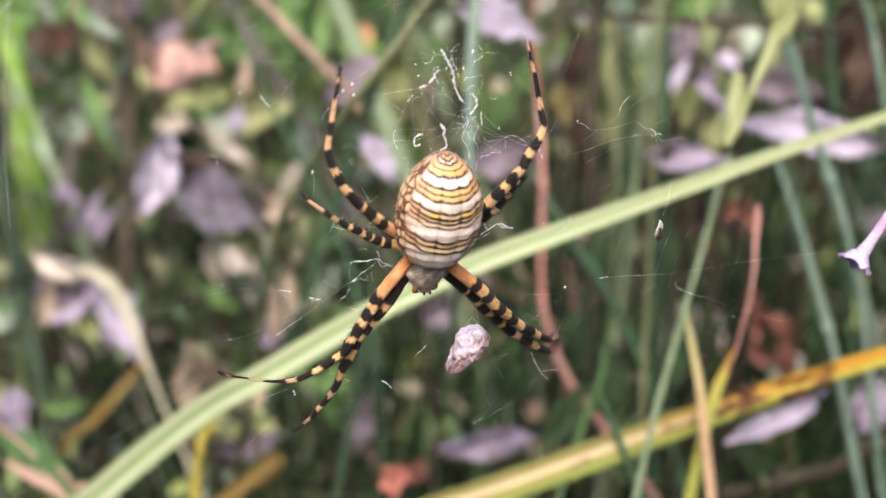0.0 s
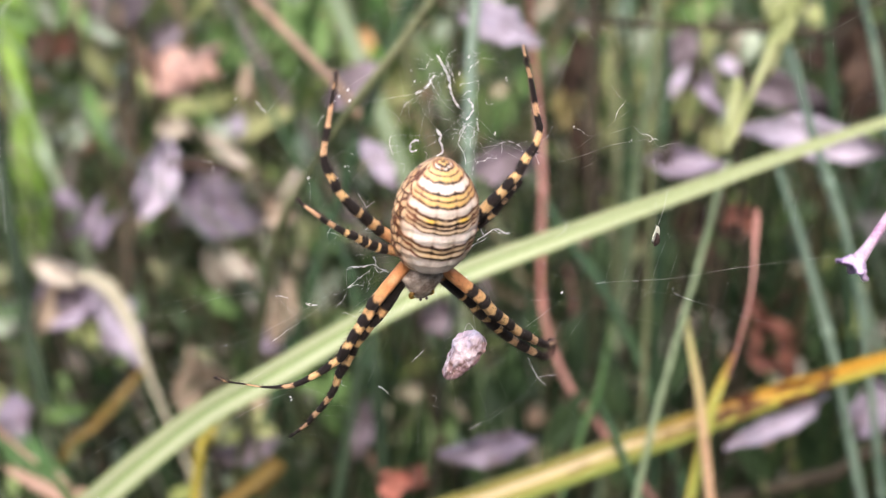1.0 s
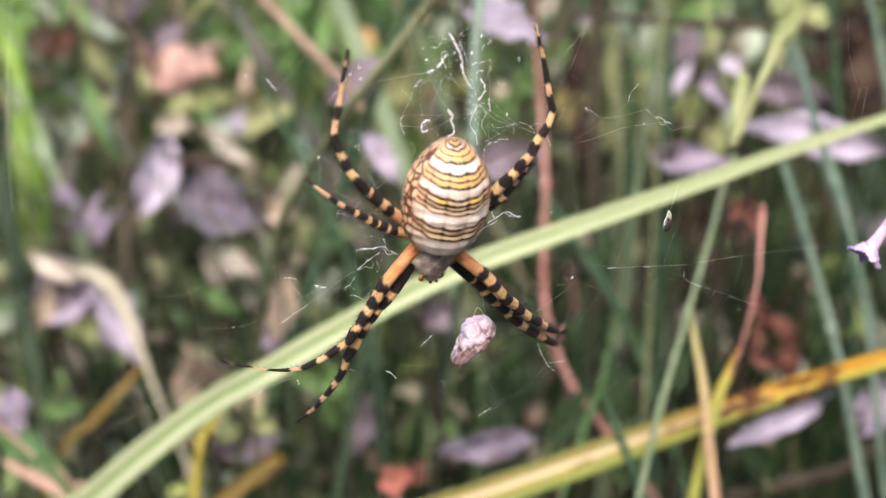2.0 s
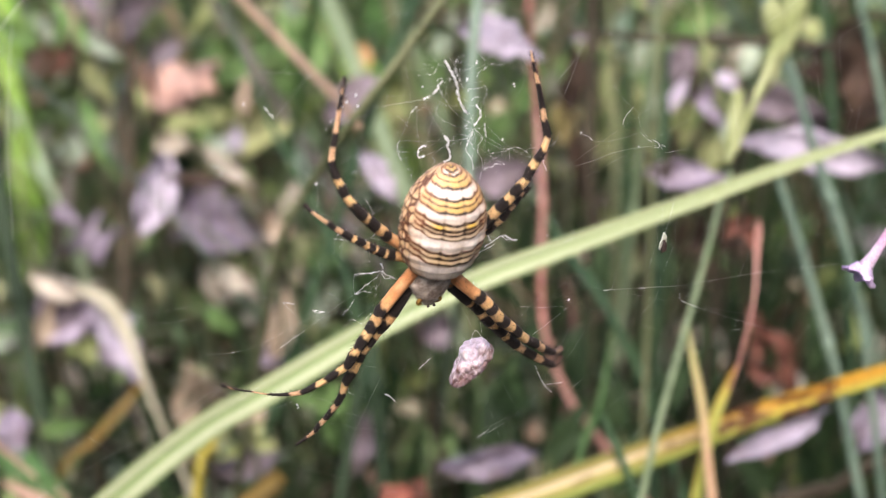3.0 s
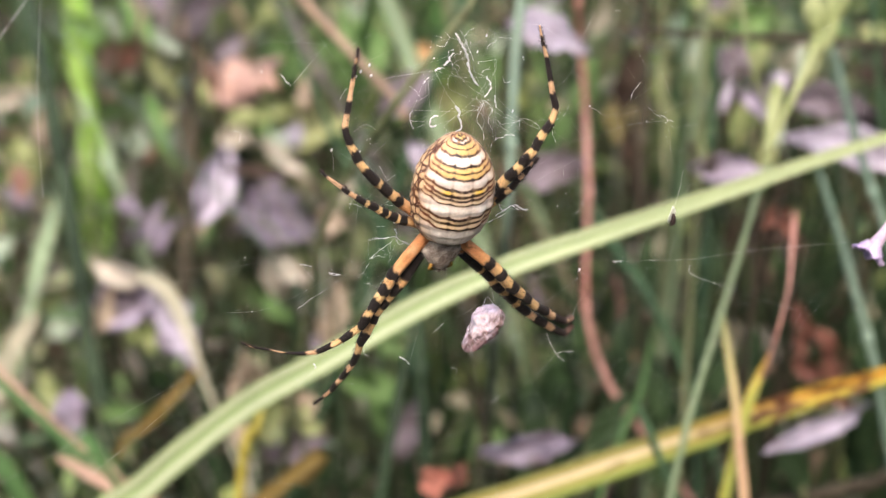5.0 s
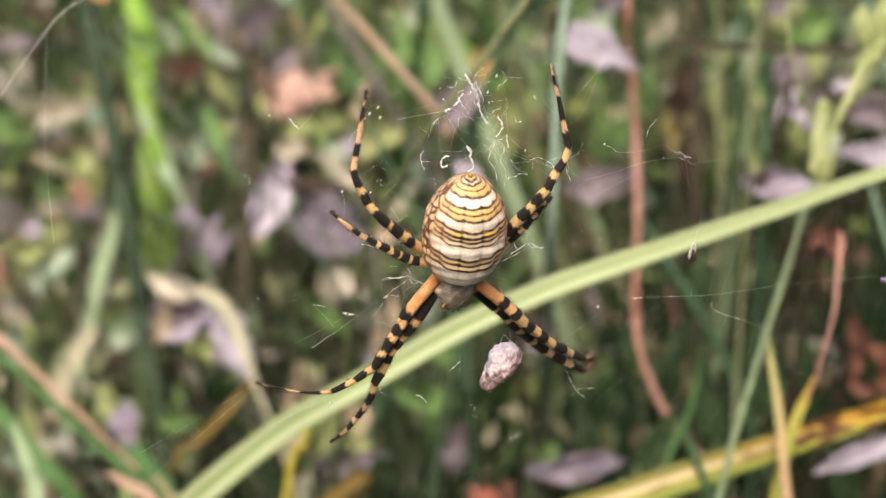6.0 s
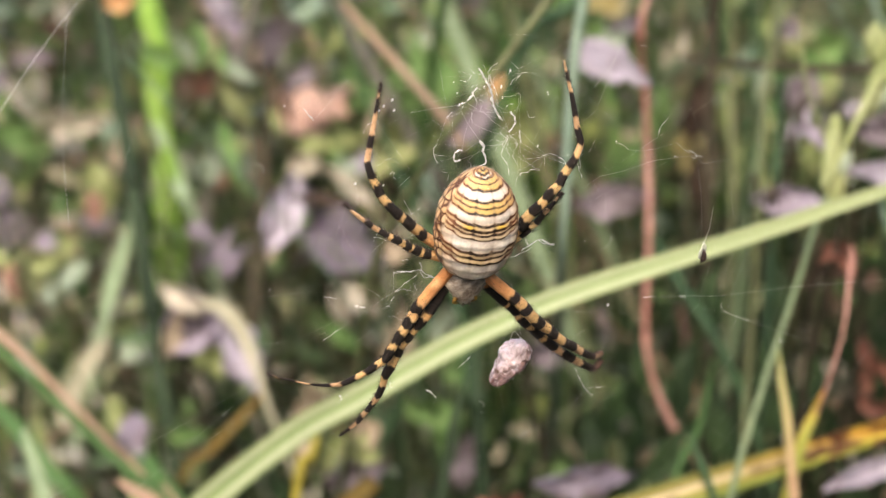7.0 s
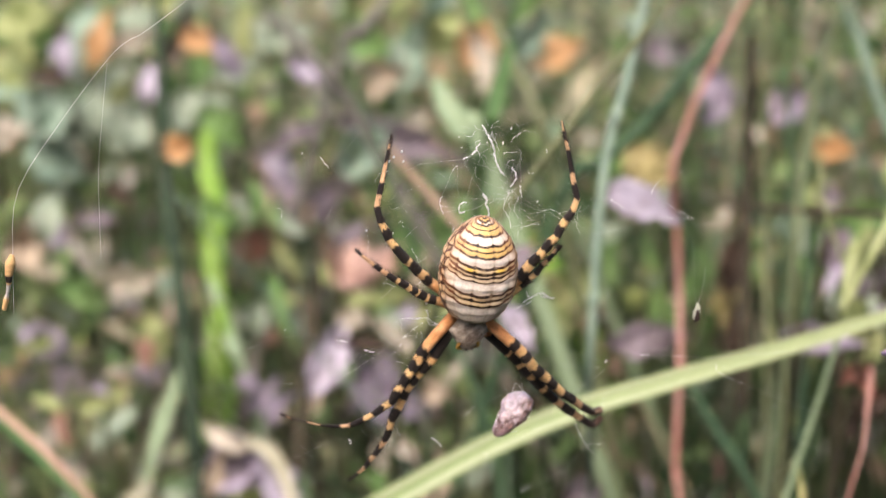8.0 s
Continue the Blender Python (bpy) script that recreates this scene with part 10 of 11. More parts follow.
def orb_web():
    web = tagged(new("orb_web"), "fine orb web with white zigzag silk round the hub", "spider web")
    web.matrix_world = WEB
    rng = random.Random(5)
    spokes = []
    for k in range(34):
        a = 2 * math.pi * (k + rng.uniform(-0.3, 0.3)) / 34
        reach = rng.uniform(85, 130)
        spokes.append((a, reach))
        pts = [(math.cos(a) * r, math.sin(a) * r, 0.15 * rng.uniform(-1, 1)) for r in (2, reach * 0.3, reach * 0.65, reach)]
        thread("spoke_thread", mm(pts), rng.uniform(0.0000015, 0.0000038), web, 3)
    verts, faces = [], []
    for ring in range(26):
        base = 17 + ring * 2.6 + rng.uniform(-0.5, 0.5)
        for (a, ra), (b, rb) in zip(spokes, spokes[1:] + [(spokes[0][0] + 2 * math.pi, spokes[0][1])]):
            if rng.random() < 0.45 or base > 75:
                continue
            mid = (a + b) / 2
            r0, r1 = base + rng.uniform(-0.6, 0.6), base + rng.uniform(-0.6, 0.6)
            pts = [(math.cos(a) * r0, math.sin(a) * r0, 0), (math.cos(mid) * (r0 + r1) * 0.492, math.sin(mid) * (r0 + r1) * 0.492, 0), (math.cos(b) * r1, math.sin(b) * r1, 0)]
            v, f = tube_data(spline(mm(pts), 4), [0.0000035] * 5, 3, (0.1, 0.2, 1))
            faces += [tuple(len(verts) + i for i in q) for q in f]
            verts += v
    tagged(mesh_object("spiral_threads", verts, faces, SILK, web), kind="stuff")
    return web


def tuft(web, points, width, strands, seed):
    """A small bundle of white zigzag silk: a few wavering strands and loose ends."""
    rng = random.Random(seed)
    verts, faces = [], []
    for _ in range(max(1, strands)):
        jag = [(a + rng.gauss(0, 0.05), b + rng.gauss(0, 0.05), 0.3 + rng.gauss(0, 0.1)) for a, b in points]
        line = spline(mm(jag), 8 * (len(jag) - 1))
        for i in range(len(line)):
            line[i] += 0.00011 * np.array(noise.noise_vector(Vector(line[i]) * 2300 + Vector((0, 0, seed))))
        k = np.linspace(0, 1, len(line))
        thick = width * 0.00062 * (0.3 + 0.7 * np.abs(np.sin(2.2 * k * len(points) + rng.uniform(0, 3))) ** 4) * rng.uniform(0.5, 1.1)
        v, f = tube_data(line, thick, 5, (0.1, 0.2, 1))
        faces += [tuple(len(verts) + i for i in q) for q in f]
        verts += v
    return mesh_object("silk_tuft", verts, faces, SILK, web, "white zigzag silk")


web = orb_web()
TUFTS = []


def zigzag(points, width, strands):
    tuft(web, points, width, strands, len(TUFTS))
    TUFTS.append(points)


# above the spider
zigzag([(1.49, 27.64), (1.84, 26.86), (2.19, 26.07), (2.55, 25.35), (2.98, 24.46)], 0.26, 3)
zigzag([(2.78, 26.64), (2.84, 25.82), (2.91, 25.22), (2.55, 25.35)], 0.1, 2)
zigzag([(2.91, 24.47), (3.05, 23.41), (3.26, 22.17), (3.7, 21.04), (4.36, 20.16)], 0.195, 3)
zigzag([(5.47, 21.12), (5.91, 20.36), (5.92, 19.59), (5.55, 18.88), (5.17, 18.41)], 0.208, 2)
zigzag([(1.03, 25.0), (0.59, 24.48), (0.3, 24.0), (-0.14, 23.56)], 0.286, 3)
zigzag([(-0.51, 23.39), (-0.94, 23.24), (-1.45, 23.1)], 0.286, 2)
zigzag([(0.59, 24.25), (0.87, 23.54), (1.08, 23.13)], 0.1, 1)
zigzag([(-2.26, 22.26), (-2.62, 21.87), (-3.06, 21.5)], 0.12, 2)
zigzag([(1.24, 17.78), (1.68, 16.85), (1.52, 16.26), (1.89, 15.41), (1.8, 14.56), (1.13, 14.05)], 0.208, 3)
zigzag([(-1.13, 16.81), (-1.64, 16.82), (-2.16, 16.37), (-2.25, 15.69), (-1.89, 15.31), (-1.52, 15.48)], 0.234, 3)
zigzag([(-4.52, 18.11), (-4.83, 17.32), (-4.78, 16.38), (-4.52, 15.48)], 0.12, 2)
zigzag([(-4.85, 16.78), (-4.2, 16.51), (-3.48, 16.3)], 0.08, 1)
zigzag([(6.59, 18.47), (6.52, 17.63), (6.68, 16.67)], 0.12, 2)
zigzag([(6.91, 14.82), (7.52, 14.31), (8.59, 14.2), (9.58, 14.26)], 0.05, 1)
zigzag([(9.58, 14.26), (10.65, 14.62), (11.66, 14.12), (12.36, 13.44), (12.69, 12.66)], 0.07, 1)
zigzag([(6.62, 11.92), (6.7, 12.39), (7.38, 12.5), (8.15, 12.68), (9.22, 12.41)], 0.1, 1)
zigzag([(5.1, 17.57), (4.35, 16.46), (4.05, 15.33), (4.8, 13.86), (5.03, 12.38)], 0.07, 2)
zigzag([(5.32, 17.84), (6.08, 16.54), (5.55, 15.14), (6.16, 13.61)], 0.06, 2)
zigzag([(3.91, 18.47), (4.65, 17.65), (4.28, 16.78), (4.88, 15.89)], 0.07, 1)
zigzag([(0.41, 21.89), (0.18, 21.17), (0.32, 20.32)], 0.06, 1)
zigzag([(6.42, 23.76), (6.86, 23.31), (6.57, 22.83), (6.79, 22.34)], 0.07, 1)
zigzag([(4.65, 18.34), (5.1, 17.26), (4.65, 16.17), (5.18, 14.97), (4.65, 13.88)], 0.06, 1)
zigzag([(-4.18, 14.48), (-3.1, 13.65), (-3.34, 12.67)], 0.05, 1)
zigzag([(-0.56, 15.15), (0.02, 14.73), (-0.28, 14.16)], 0.05, 1)
# beside it
zigzag([(-11.1, 0.45), (-9.91, 0.36), (-8.87, 0.13), (-7.51, 0.09), (-6.63, -0.7), (-5.43, -1.3)], 0.13, 2)
zigzag([(-7.47, 1.35), (-7.27, 0.71), (-7.44, -0.01)], 0.16, 2)
zigzag([(-8.14, -0.45), (-9.68, -1.48), (-11.08, -2.53)], 0.09, 1)
zigzag([(-7.44, -0.1), (-6.95, -1.06), (-5.88, -0.95)], 0.12, 2)
zigzag([(-7.51, 0.09), (-8.54, -1.22), (-8.07, -2.86), (-8.63, -3.6)], 0.05, 1)
zigzag([(-9.67, -1.14), (-8.95, -1.98), (-9.43, -2.73)], 0.05, 1)
zigzag([(6.52, 0.92), (7.46, 1.33), (8.33, 1.66), (9.19, 1.91), (11.04, 0.84)], 0.13, 2)
zigzag([(7.06, 2.43), (7.38, 1.68), (7.94, 1.4)], 0.14, 2)
zigzag([(4.95, -0.03), (6.37, 0.44), (7.94, 0.97)], 0.1, 1)
zigzag([(9.19, 1.91), (9.84, 1.26), (11.11, 0.91)], 0.12, 2)
zigzag([(-10.76, 14.77), (-10.03, 15.1), (-10.34, 14.38), (-9.93, 14.07)], 0.06, 1)
# farther out
zigzag([(-20.79, 25.3), (-20.31, 24.5), (-19.83, 23.69)], 0.16, 2)
zigzag([(-20.44, -1.61), (-19.8, -1.92), (-19.09, -2.17)], 0.13, 1)
zigzag([(-16.67, -3.58), (-16.09, -3.88), (-15.14, -4.19)], 0.17, 2)
zigzag([(-21.27, -8.3), (-19.57, -7.31), (-17.8, -6.34)], 0.06, 1)
zigzag([(-19.71, -17.52), (-19.52, -18.04), (-19.68, -18.27)], 0.24, 1)
zigzag([(-7.61, -18.99), (-7.14, -19.4), (-6.76, -19.87), (-6.22, -20.58)], 0.16, 2)
zigzag([(-2.82, -16.09), (-2.01, -15.46), (-1.03, -14.78)], 0.11, 1)
zigzag([(-0.09, -22.47), (0.57, -23.03), (0.39, -23.66)], 0.06, 1)
zigzag([(14.18, -19.66), (14.72, -21.15), (15.27, -22.55), (15.64, -23.42), (16.27, -24.27), (16.9, -25.02)], 0.11, 2)
zigzag([(15.56, -23.4), (17.02, -23.48), (18.59, -23.68)], 0.07, 1)
zigzag([(-0.03, -24.23), (0.88, -24.86)], 0.06, 1)
zigzag([(29.91, 12.24), (30.78, 11.6), (31.22, 11.19), (31.91, 10.9)], 0.09, 2)
zigzag([(31.22, 11.19), (30.92, 10.83), (30.41, 11.0)], 0.08, 1)
zigzag([(28.28, 13.51), (29.34, 12.26), (30.19, 11.78)], 0.05, 1)
zigzag([(24.0, -9.67), (25.28, -9.78)], 0.1, 1)
zigzag([(29.63, -10.47), (30.42, -10.64)], 0.12, 1)
zigzag([(36.11, -12.66), (35.92, -13.66), (36.97, -14.46), (38.58, -15.5), (40.39, -16.49)], 0.06, 1)
zigzag([(45.43, -21.08), (46.6, -21.55)], 0.08, 1)
zigzag([(5.64, -29.91), (6.32, -29.69), (7.34, -28.97)], 0.07, 1)
zigzag([(19.58, 14.72), (20.79, 14.18), (21.62, 13.39)], 0.06, 1)
rng = random.Random(21)
for number in range(48):
    if number < 26:
        u, v = rng.gauss(2, 5.0), rng.uniform(12, 28)
    elif number < 38:
        u, v = rng.uniform(-14, -6), rng.uniform(-6, 9)
    else:
        u, v = rng.uniform(-30, 34), rng.uniform(-28, 30)
    if abs(u + 0.5) < 5.5 and v < 17:
        u += 10
    way, size = rng.uniform(0, 6.28), rng.uniform(0.4, 1.7)
    bent = way + rng.uniform(-1.3, 1.3)
    tuft(web, [(u, v), (u + math.cos(way) * size, v + math.sin(way) * size), (u + math.cos(way) * size + math.cos(bent) * size, v + math.sin(way) * size + math.sin(bent) * size)], rng.uniform(0.03, 0.08), 0, 100 + number)
for u, v in [(-9.81, 25.0), (-9.66, 23.58), (-11.6, 23.76), (-10.95, 24.31), (-15.26, 14.23), (-7.43, 2.43), (18.94, -10.01)]:
    knot = spline(mm([(u - 0.12, v - 0.15, 0.2), (u, v, 0.35), (u + 0.05, v + 0.22, 0.3)]), 8)
    mesh_object("silk_knot", *tube_data(knot, np.array([0.3, 0.8, 1, 0.9, 0.8, 0.9, 0.8, 0.5, 0.2]) * 0.00016, 6, (0.1, 0.2, 1)), SILK, web)
for number in range(22):
    u, v = (rng.gauss(1, 7.0), rng.uniform(12, 28)) if number < 10 else (rng.uniform(-30, 34), rng.uniform(-28, 30))
    if abs(u + 0.5) < 6 and v < 17:
        u += 11
    size = rng.uniform(0.05, 0.12)
    knot = spline(mm([(u, v, 0.2), (u + size, v + size * rng.uniform(-1, 2), 0.3), (u + size * 1.4, v + size * rng.uniform(1, 3), 0.2)]), 8)
    mesh_object("silk_knot", *tube_data(knot, np.array([0.2, 0.8, 1, 0.9, 0.7, 0.9, 1, 0.6, 0.2]) * size * 0.001, 6, (0.1, 0.2, 1)), SILK, web)
ends = [p for points in TUFTS for p in (points[0], points[-1])]
for a, c in zip(ends, ends[5:]):
    if math.dist(a, c) < 14 and not (min(a[1], c[1]) < 15 and abs(a[0] + c[0]) < 12):
        thread("cross_thread", mm([(*a, 0.3), ((a[0] + c[0]) / 2 + rng.uniform(-0.6, 0.6), (a[1] + c[1]) / 2 - 0.4, 0.2), (*c, 0.3)]), 0.000007, web, 4, 12)
# strong guy threads and the long threads that catch the light
thread("long_thread", mm([(-30, 52, 2), (-41.5, 44.6, 2), (-43.9, 43.5, 2), (-46.9, 41.2, 2), (-54, 33.3, 2), (-60.2, 25, 2), (-62.1, 16.1, 1), (-63.1, 8, 1)]), 3e-05, web, 4, 24)
thread("long_thread", mm([(-46.9, 41.2, 2), (-48.6, 33, 2), (-49.9, 25.6, 2), (-51, 14, 1)]), 1.6e-05, web, 4, 24)
thread("long_thread", mm([(-29, -12.6, 0), (-45, -24.5, 0), (-62, -37, 0), (-95, -62, 0)]), 6.5e-06, web, 4, 24)
thread("long_thread", mm([(-29.27, -12.35, 0), (-40.37, -17.71, 0), (-51.72, -22.59, 0), (-63.01, -27.61, 0)]), 7e-06, web, 4, 24)
thread("long_thread", mm([(-31.67, -7.01, 0), (-26.67, -7.71, 0), (-22.95, -7.04, 0), (-15.73, -4.24, 0)]), 6e-06, web, 4, 24)
thread("long_thread", mm([(-27.69, -19.6, 0), (-23.4, -17.97, 0), (-20.3, -17.21, 0)]), 8e-06, web, 4, 24)
thread("long_thread", mm([(-21.21, -8.51, 0), (-17.73, -6.54, 0), (-13.46, -3.89, 0), (-11.15, -2.7, 0)]), 7e-06, web, 4, 24)
thread("long_thread", mm([(-7.56, 22.8, 0), (-4.36, 22.93, 0), (-1.35, 22.95, 0)]), 1.1e-05, web, 4, 24)
thread("long_thread", mm([(-1.13, 22.99, 0), (2.15, 25.06, 0), (10.17, 28.24, 0), (19.33, 32.74, 0)]), 5e-06, web, 4, 24)
thread("long_thread", mm([(11.75, -9.65, 0), (14.91, -10.55, 0), (18.11, -11.1, 0)]), 7e-06, web, 4, 24)
thread("long_thread", mm([(13.76, -14.73, 0), (16.49, -13.14, 0), (18.88, -11.46, 0)]), 8e-06, web, 4, 24)
thread("long_thread", mm([(19.27, -15.1, 0), (18.48, -16.8, 0), (18.11, -18.43, 0)]), 1e-05, web, 4, 24)
thread("long_thread", mm([(0.61, -14.45, 0), (2.63, -13.74, 0), (4.1, -12.89, 0)]), 7e-06, web, 4, 24)
thread("long_thread", mm([(7.57, -19.94, 0), (10.91, -19.34, 0)]), 7e-06, web, 4, 24)
thread("long_thread", mm([(14.19, -25.62, 0), (15.7, -23.94, 0)]), 8e-06, web, 4, 24)
thread("long_thread", mm([(5.76, -30.36, 0), (11.05, -28.08, 0), (14.44, -25.49, 0)]), 6e-06, web, 4, 24)
thread("long_thread", mm([(24.15, -9.89, 0), (30.58, -10.86, 0), (36.45, -11.79, 0), (48.24, -12.39, 0), (62.5, -13.84, 0)]), 8e-06, web, 4, 24)
thread("long_thread", mm([(40.57, -16.71, 0), (46.32, -19.99, 0), (55.38, -24.63, 0)]), 6e-06, web, 4, 24)
thread("long_thread", mm([(17.52, 9.99, 0), (21.5, 10.41, 0), (25.49, 11.17, 0), (31.22, 11.05, 0)]), 8e-06, web, 4, 24)
thread("long_thread", mm([(31.22, 11.05, 0), (32.32, 9.68, 0), (33.81, 9.75, 0), (35.91, 9.62, 0)]), 9e-06, web, 4, 24)
thread("long_thread", mm([(21.76, 13.22, 0), (24.58, 12.88, 0), (28.44, 13.35, 0)]), 6e-06, web, 4, 24)
thread("long_thread", mm([(-15.19, 14.06, 0), (-15.07, 12.48, 0), (-15.23, 10.93, 0)]), 1.1e-05, web, 4, 24)
thread("long_thread", mm([(-9.9, 12.51, 0), (-9.0, 13.28, 0), (-8.11, 13.97, 0)]), 1e-05, web, 4, 24)
thread("long_thread", mm([(-15.23, 10.93, 0), (-16.41, 9.18, 0), (-17.24, 7.35, 0), (-15.35, 2.45, 0)]), 4e-06, web, 4, 24)
thread("long_thread", mm([(-24.67, 28.72, 0), (-21.84, 29.6, 0), (-15.24, 28.42, 0)]), 5e-06, web, 4, 24)
thread("long_thread", mm([(-19.77, 23.54, 0), (-18.17, 25.09, 0), (-14.9, 28.5, 0)]), 8e-06, web, 4, 24)
thread("long_thread", mm([(13.39, 17.87, 0), (16.8, 19.64, 0), (19.59, 26.67, 0)]), 7e-06, web, 4, 24)
thread("long_thread", mm([(16.68, 22.89, 0), (18.52, 24.88, 0), (19.59, 26.67, 0)]), 1e-05, web, 4, 24)
thread("long_thread", mm([(-13.81, 3.78, 0), (-11.51, 5.76, 0), (-7.69, 9.45, 0)]), 7e-06, web, 4, 24)
thread("long_thread", mm([(-12.69, 2.71, 0), (-12.24, 5.91, 0), (-12.86, 8.07, 0)]), 7e-06, web, 4, 24)
thread("long_thread", mm([(-37.02, -1.15, 0), (-32.88, -1.54, 0), (-28.54, -0.45, 0), (-22.11, -0.65, 0)]), 6e-06, web, 4, 24)
thread("long_thread", mm([(31.22, 11.05, 0), (32.14, 5.49, 0), (32.74, -2.48, 0)]), 4e-06, web, 4, 24)


def wrapped_prey():
    """A bundle wrapped in silk: lumpy and angular, whiter at its upper end, with wrapping threads."""
    verts, tones = [], []
    axis, centre = Vector((6.0, 6.7, 0)).normalized(), Vector((4.25, -16.5, 1.0))
    side = Vector((axis.y, -axis.x, 0))
    for i in range(61):
        f = i / 60
        r = np.interp(f, [0, 0.04, 0.15, 0.4, 0.7, 0.85, 0.96, 1], [0.15, 0.42, 0.66, 0.94, 1.06, 1.0, 0.72, 0.15])
        for j in range(56):
            a = 2 * math.pi * j / 56
            spot = Vector((math.cos(a) * 1.3, f * 3.2, math.sin(a) * 1.3))
            lump = 1 + 0.34 * noise.noise(spot * 1.1 + Vector((3, 0, 0))) + 0.17 * noise.noise(spot * 3.3) + 0.08 * noise.noise(spot * 9)
            lump += 0.35 * math.exp(-((f - 0.62) / 0.1) ** 2) * max(0, -math.cos(a)) ** 4
            p = centre + axis * (f - 0.5) * 7.9 + side * 1.72 * r * lump * math.cos(a) + Vector((0, 0, 2.0)) * r * lump * math.sin(a)
            verts.append(p * 0.001)
            pale = smooth_step(0.45, 1.05, f + 0.6 * noise.noise(spot * 2.2 + Vector((0, 7, 0))) - 0.5 * math.cos(a))
            tone = blend((0.3, 0.2, 0.21), (0.8, 0.69, 0.77), pale)
            tones.append(blend(tone, (0.14, 0.09, 0.07), 0.8 * smooth_step(0.0, 0.35, noise.noise(spot * 4.5)) * (1 - 0.6 * pale)))
    ob = mesh_object("wrapped_prey", verts, grid_faces(61, 56, True), PREY_WRAP)
    marked(ob, tones)
    ob.matrix_world = WEB
    tagged(ob, "insect prey wrapped in greyish white silk", "wrapped prey")
    rng = random.Random(8)
    for _ in range(12):
        f0, turn = rng.uniform(-0.3, 0.3), rng.uniform(-0.3, 0.3)
        pts = []
        for k in range(13):
            a = 2 * math.pi * k / 12
            f = f0 + turn * math.sin(a + rng.uniform(-0.1, 0.1))
            r = np.interp(f + 0.5, [0, 0.06, 0.2, 0.45, 0.75, 0.92, 1], [0.1, 0.45, 0.72, 1, 0.95, 0.62, 0.12]) * 1.04
            pts.append(tuple((centre + axis * f * 7.0 + side * 1.6 * r * math.cos(a) + Vector((0, 0, 1.95)) * r * math.sin(a)) * 0.001))
        thread("wrapping_thread", pts, 0.000014, ob, 4, 36)
    fuzz, fuzz_faces = [], []
    for _ in range(90):
        root = verts[rng.randrange(len(verts))]
        out = (root - centre * 0.001).normalized()
        size = rng.uniform(0.00015, 0.00045)
        bend = Vector([rng.gauss(0, 0.5) for _ in range(3)])
        v, f = tube_data(spline([tuple(root), tuple(root + out * size * 0.5 + bend * size * 0.2), tuple(root + out * size * 0.8 + bend * size)], 5), [0.000011] * 6, 3, (0.1, 0.2, 1))
        fuzz_faces += [tuple(len(fuzz) + n for n in q) for q in f]
        fuzz += v
    tagged(mesh_object("silk_fuzz", fuzz, fuzz_faces, SILK, ob, "loose white silk fuzz"), kind="stuff")
    thread("hanging_thread", mm([(6.4, -13.6, 1), (5.2, -11.6, 0.6), (4.2, -13.9, 0.8)]), 0.00003, ob)
    thread("hanging_thread", mm([(6.2, -13.6, 1), (5.7, -9.0, 0.6), (5.0, -4.0, 0.3)]), 0.000012, ob)
    return ob


wrapped_prey()


def insect_remains():
    verts, faces = leaf_data(0.0026, 0.0012, 0.3, 1.0, 3, 8, 5)
    ob = mesh_object("insect_remains", [Vector((v[0], v[1], v[2])) for v in verts], faces, WING)
    ob.matrix_world = WEB @ pose(0.0327, -0.0038, 0.0002, 0, 20, -12)
    tagged(ob, "tiny pale insect remains stuck in the web", "insect remains")
    line = spline(mm([(0, -1.6, 0.3), (0.1, -0.9, 0.5), (0, -0.2, 0.5), (-0.1, 0.4, 0.3)]), 10)
    mesh_object("body", *tube_data(line, np.interp(np.linspace(0, 1, 11), [0, 0.3, 0.7, 1], [0.0001, 0.00042, 0.0003, 0.00012]), 8, (0, 0, 1)), BRISTLE, ob, "dark dried insect body")
    thread("hanging_thread", mm([(0, 1.2, 0), (0.2, 4.0, 0), (-0.2, 7.0, 0)]), 0.000012, ob)
    return ob


insect_remains()


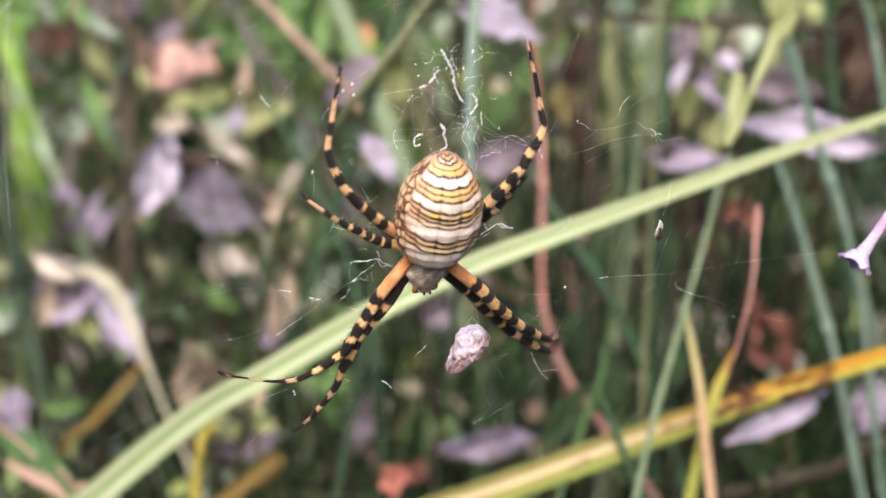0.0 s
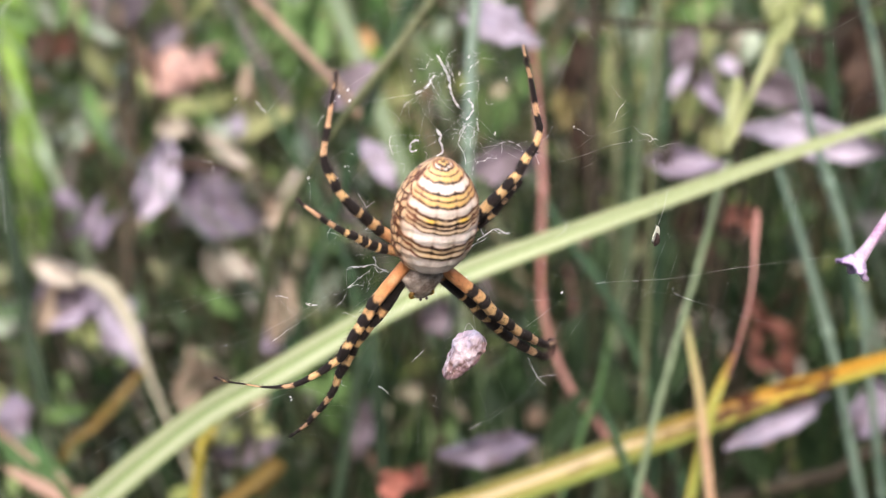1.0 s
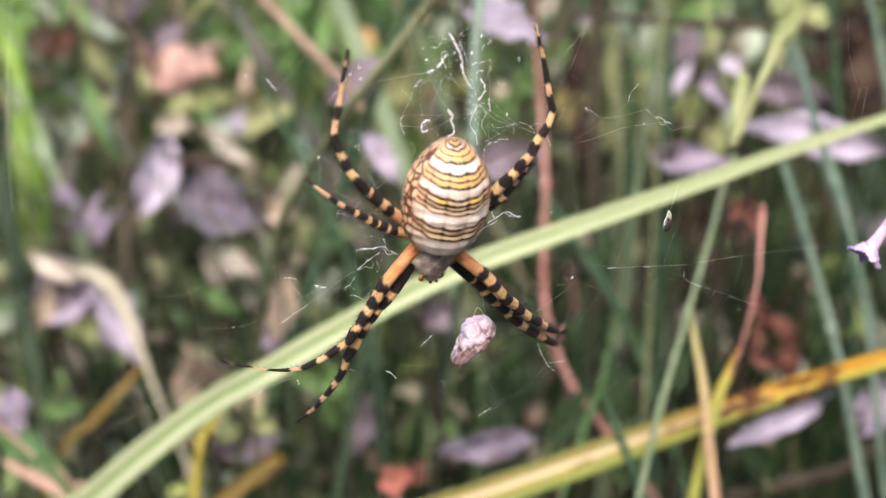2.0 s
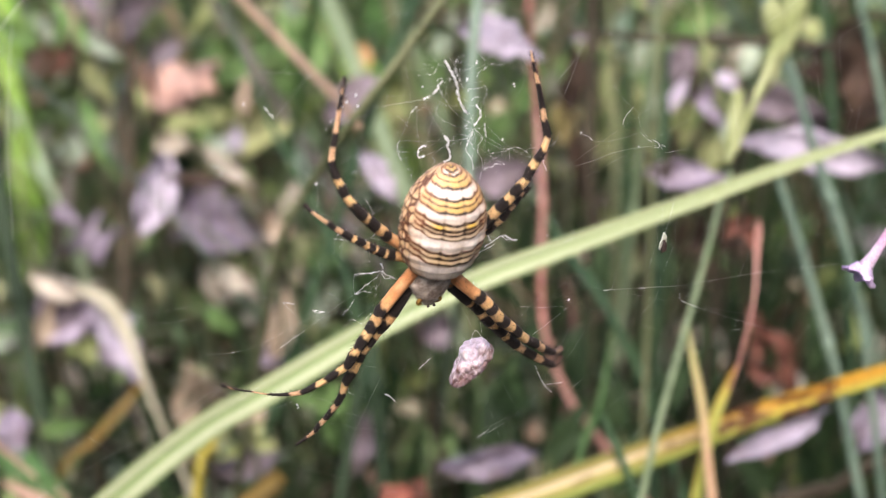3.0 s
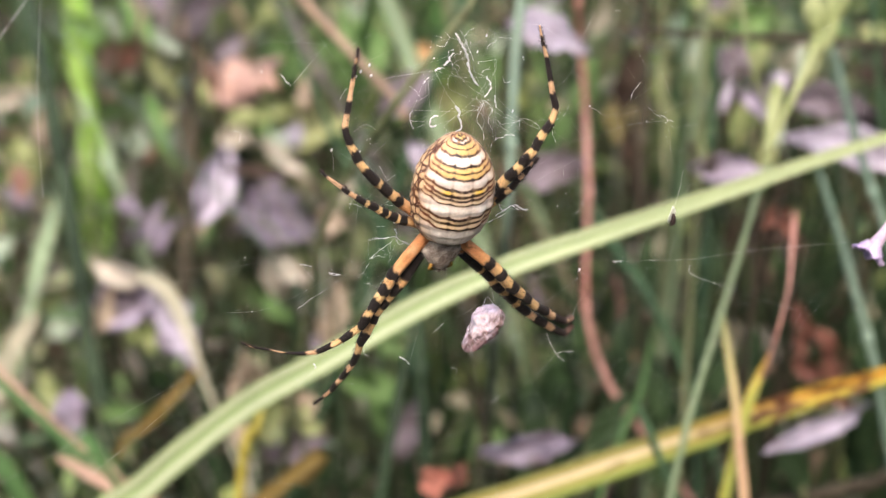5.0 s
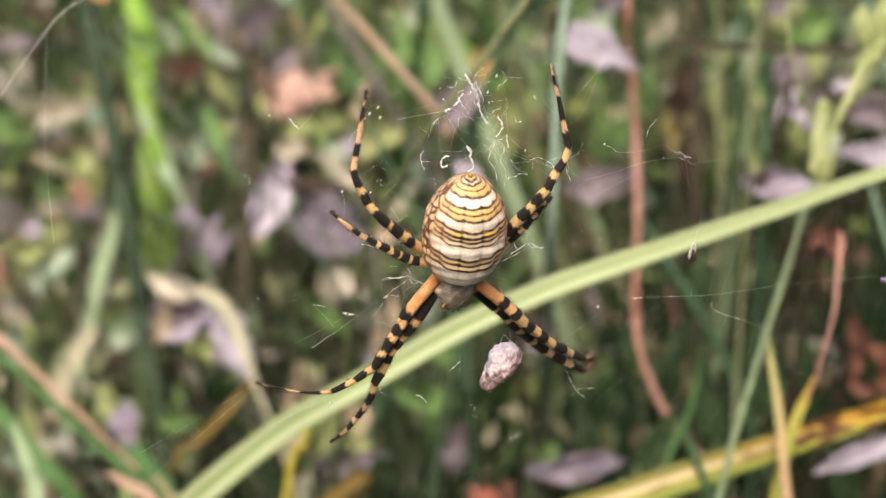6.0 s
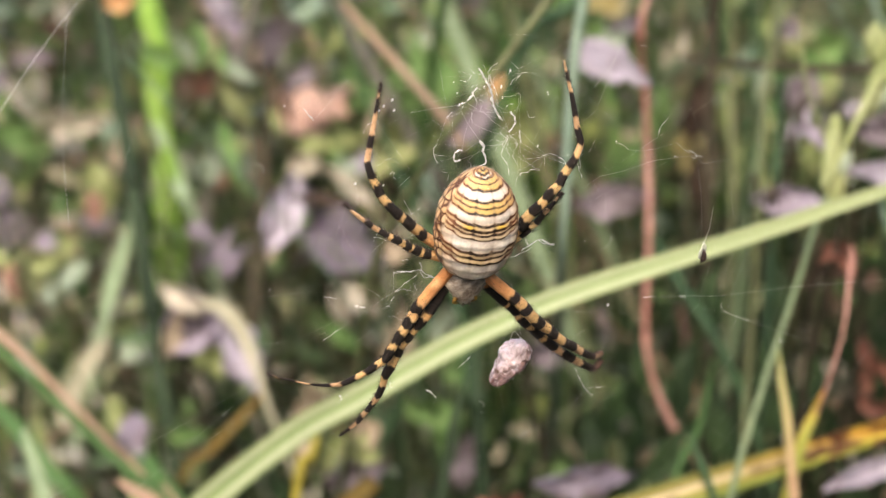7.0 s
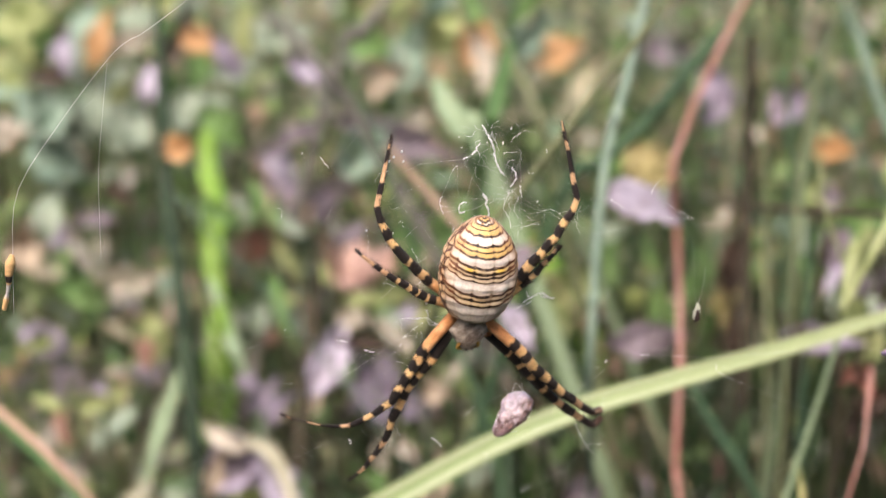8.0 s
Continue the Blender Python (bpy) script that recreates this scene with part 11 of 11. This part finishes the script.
def shed_leg():
    pts = [(-62.2, 16.2, 1), (-62.9, 13.8, 1.2), (-63.3, 11.6, 1.1), (-64.3, 8.6, 1)]
    line = spline(mm(pts), 40)
    verts, faces = tube_data(line, np.interp(np.linspace(0, 1, 41), [0, 0.15, 0.4, 0.75, 0.85, 1], [0.0003, 0.0007, 0.0005, 0.0002, 0.0004, 0.0003]), 8, (0, 0, 1))
    ob = mesh_object("shed_leg", verts, faces, LEG)
    tones = []
    for k in np.linspace(0, 1, 41):
        tones += [blend(blend(PALE_AMBER, JET, smooth_step(0.36, 0.4, k) * (1 - smooth_step(0.52, 0.56, k))), (0.6, 0.58, 0.55), smooth_step(0.56, 0.6, k) * (1 - smooth_step(0.78, 0.84, k)))] * 8
    marked(ob, tones)
    ob.matrix_world = WEB
    return tagged(ob, "shed orange and black leg piece hanging in the web", "shed leg")


shed_leg()


# ---- lilac blossom at the edge ----
def blossom():
    """A small tubular flower: pale tube, spreading lilac lobes, on a bowed stalk rooted outside the web."""
    ob = stem("blossom", [(0.0700, 0.0300, 0.3370), (0.0780, 0.0360, 0.3440), (0.0900, 0.0450, 0.3400), (0.0980, 0.0550, 0.3100), (0.1020, 0.0640, 0.2300), (0.1040, 0.0700, -0.0100)], [0.0009, 0.001, 0.0012, 0.0014, 0.0016, 0.0018], DARK_GREEN, "small lilac tubular flower on a bowed stalk")
    tagged(ob, category="flower", group="blossoms")
    line = spline([(0.0700, 0.0300, 0.3370), (0.0672, 0.0273, 0.3329), (0.0645, 0.0252, 0.3293), (0.0625, 0.0238, 0.3270)], 24)
    w = np.interp(np.linspace(0, 1, 25), [0, 0.3, 0.75, 1], [0.0005, 0.0006, 0.0008, 0.0011])
    part("petal_tube", *tube_data(line, w, 14), PETAL_TUBE, ob, "white to pink flower tube")
    mouth, way = Vector(line[-1]), Vector(line[-1] - line[-2]).normalized()
    across = way.cross(Vector((0.1, -0.9, 0.4))).normalized()
    upward = across.cross(way)
    for k in range(5):
        a = 2 * math.pi * k / 5 + 0.5
        out = math.cos(a) * across + math.sin(a) * upward
        y = (out * 0.75 + way * 0.75).normalized()
        z = (way * 0.75 - out * 0.75).normalized()
        m = Matrix((y.cross(z), y, z)).transposed().to_4x4()
        m.translation = mouth + out * 0.0009 + y * 0.0010
        v, f = leaf_data(0.0030, 0.0023, 0.35, 0.8, k, 8, 7)
        part("petal", [m @ Vector(p) for p in v], f, PETAL, ob, "lilac petal lobe")
    return ob


blossom()
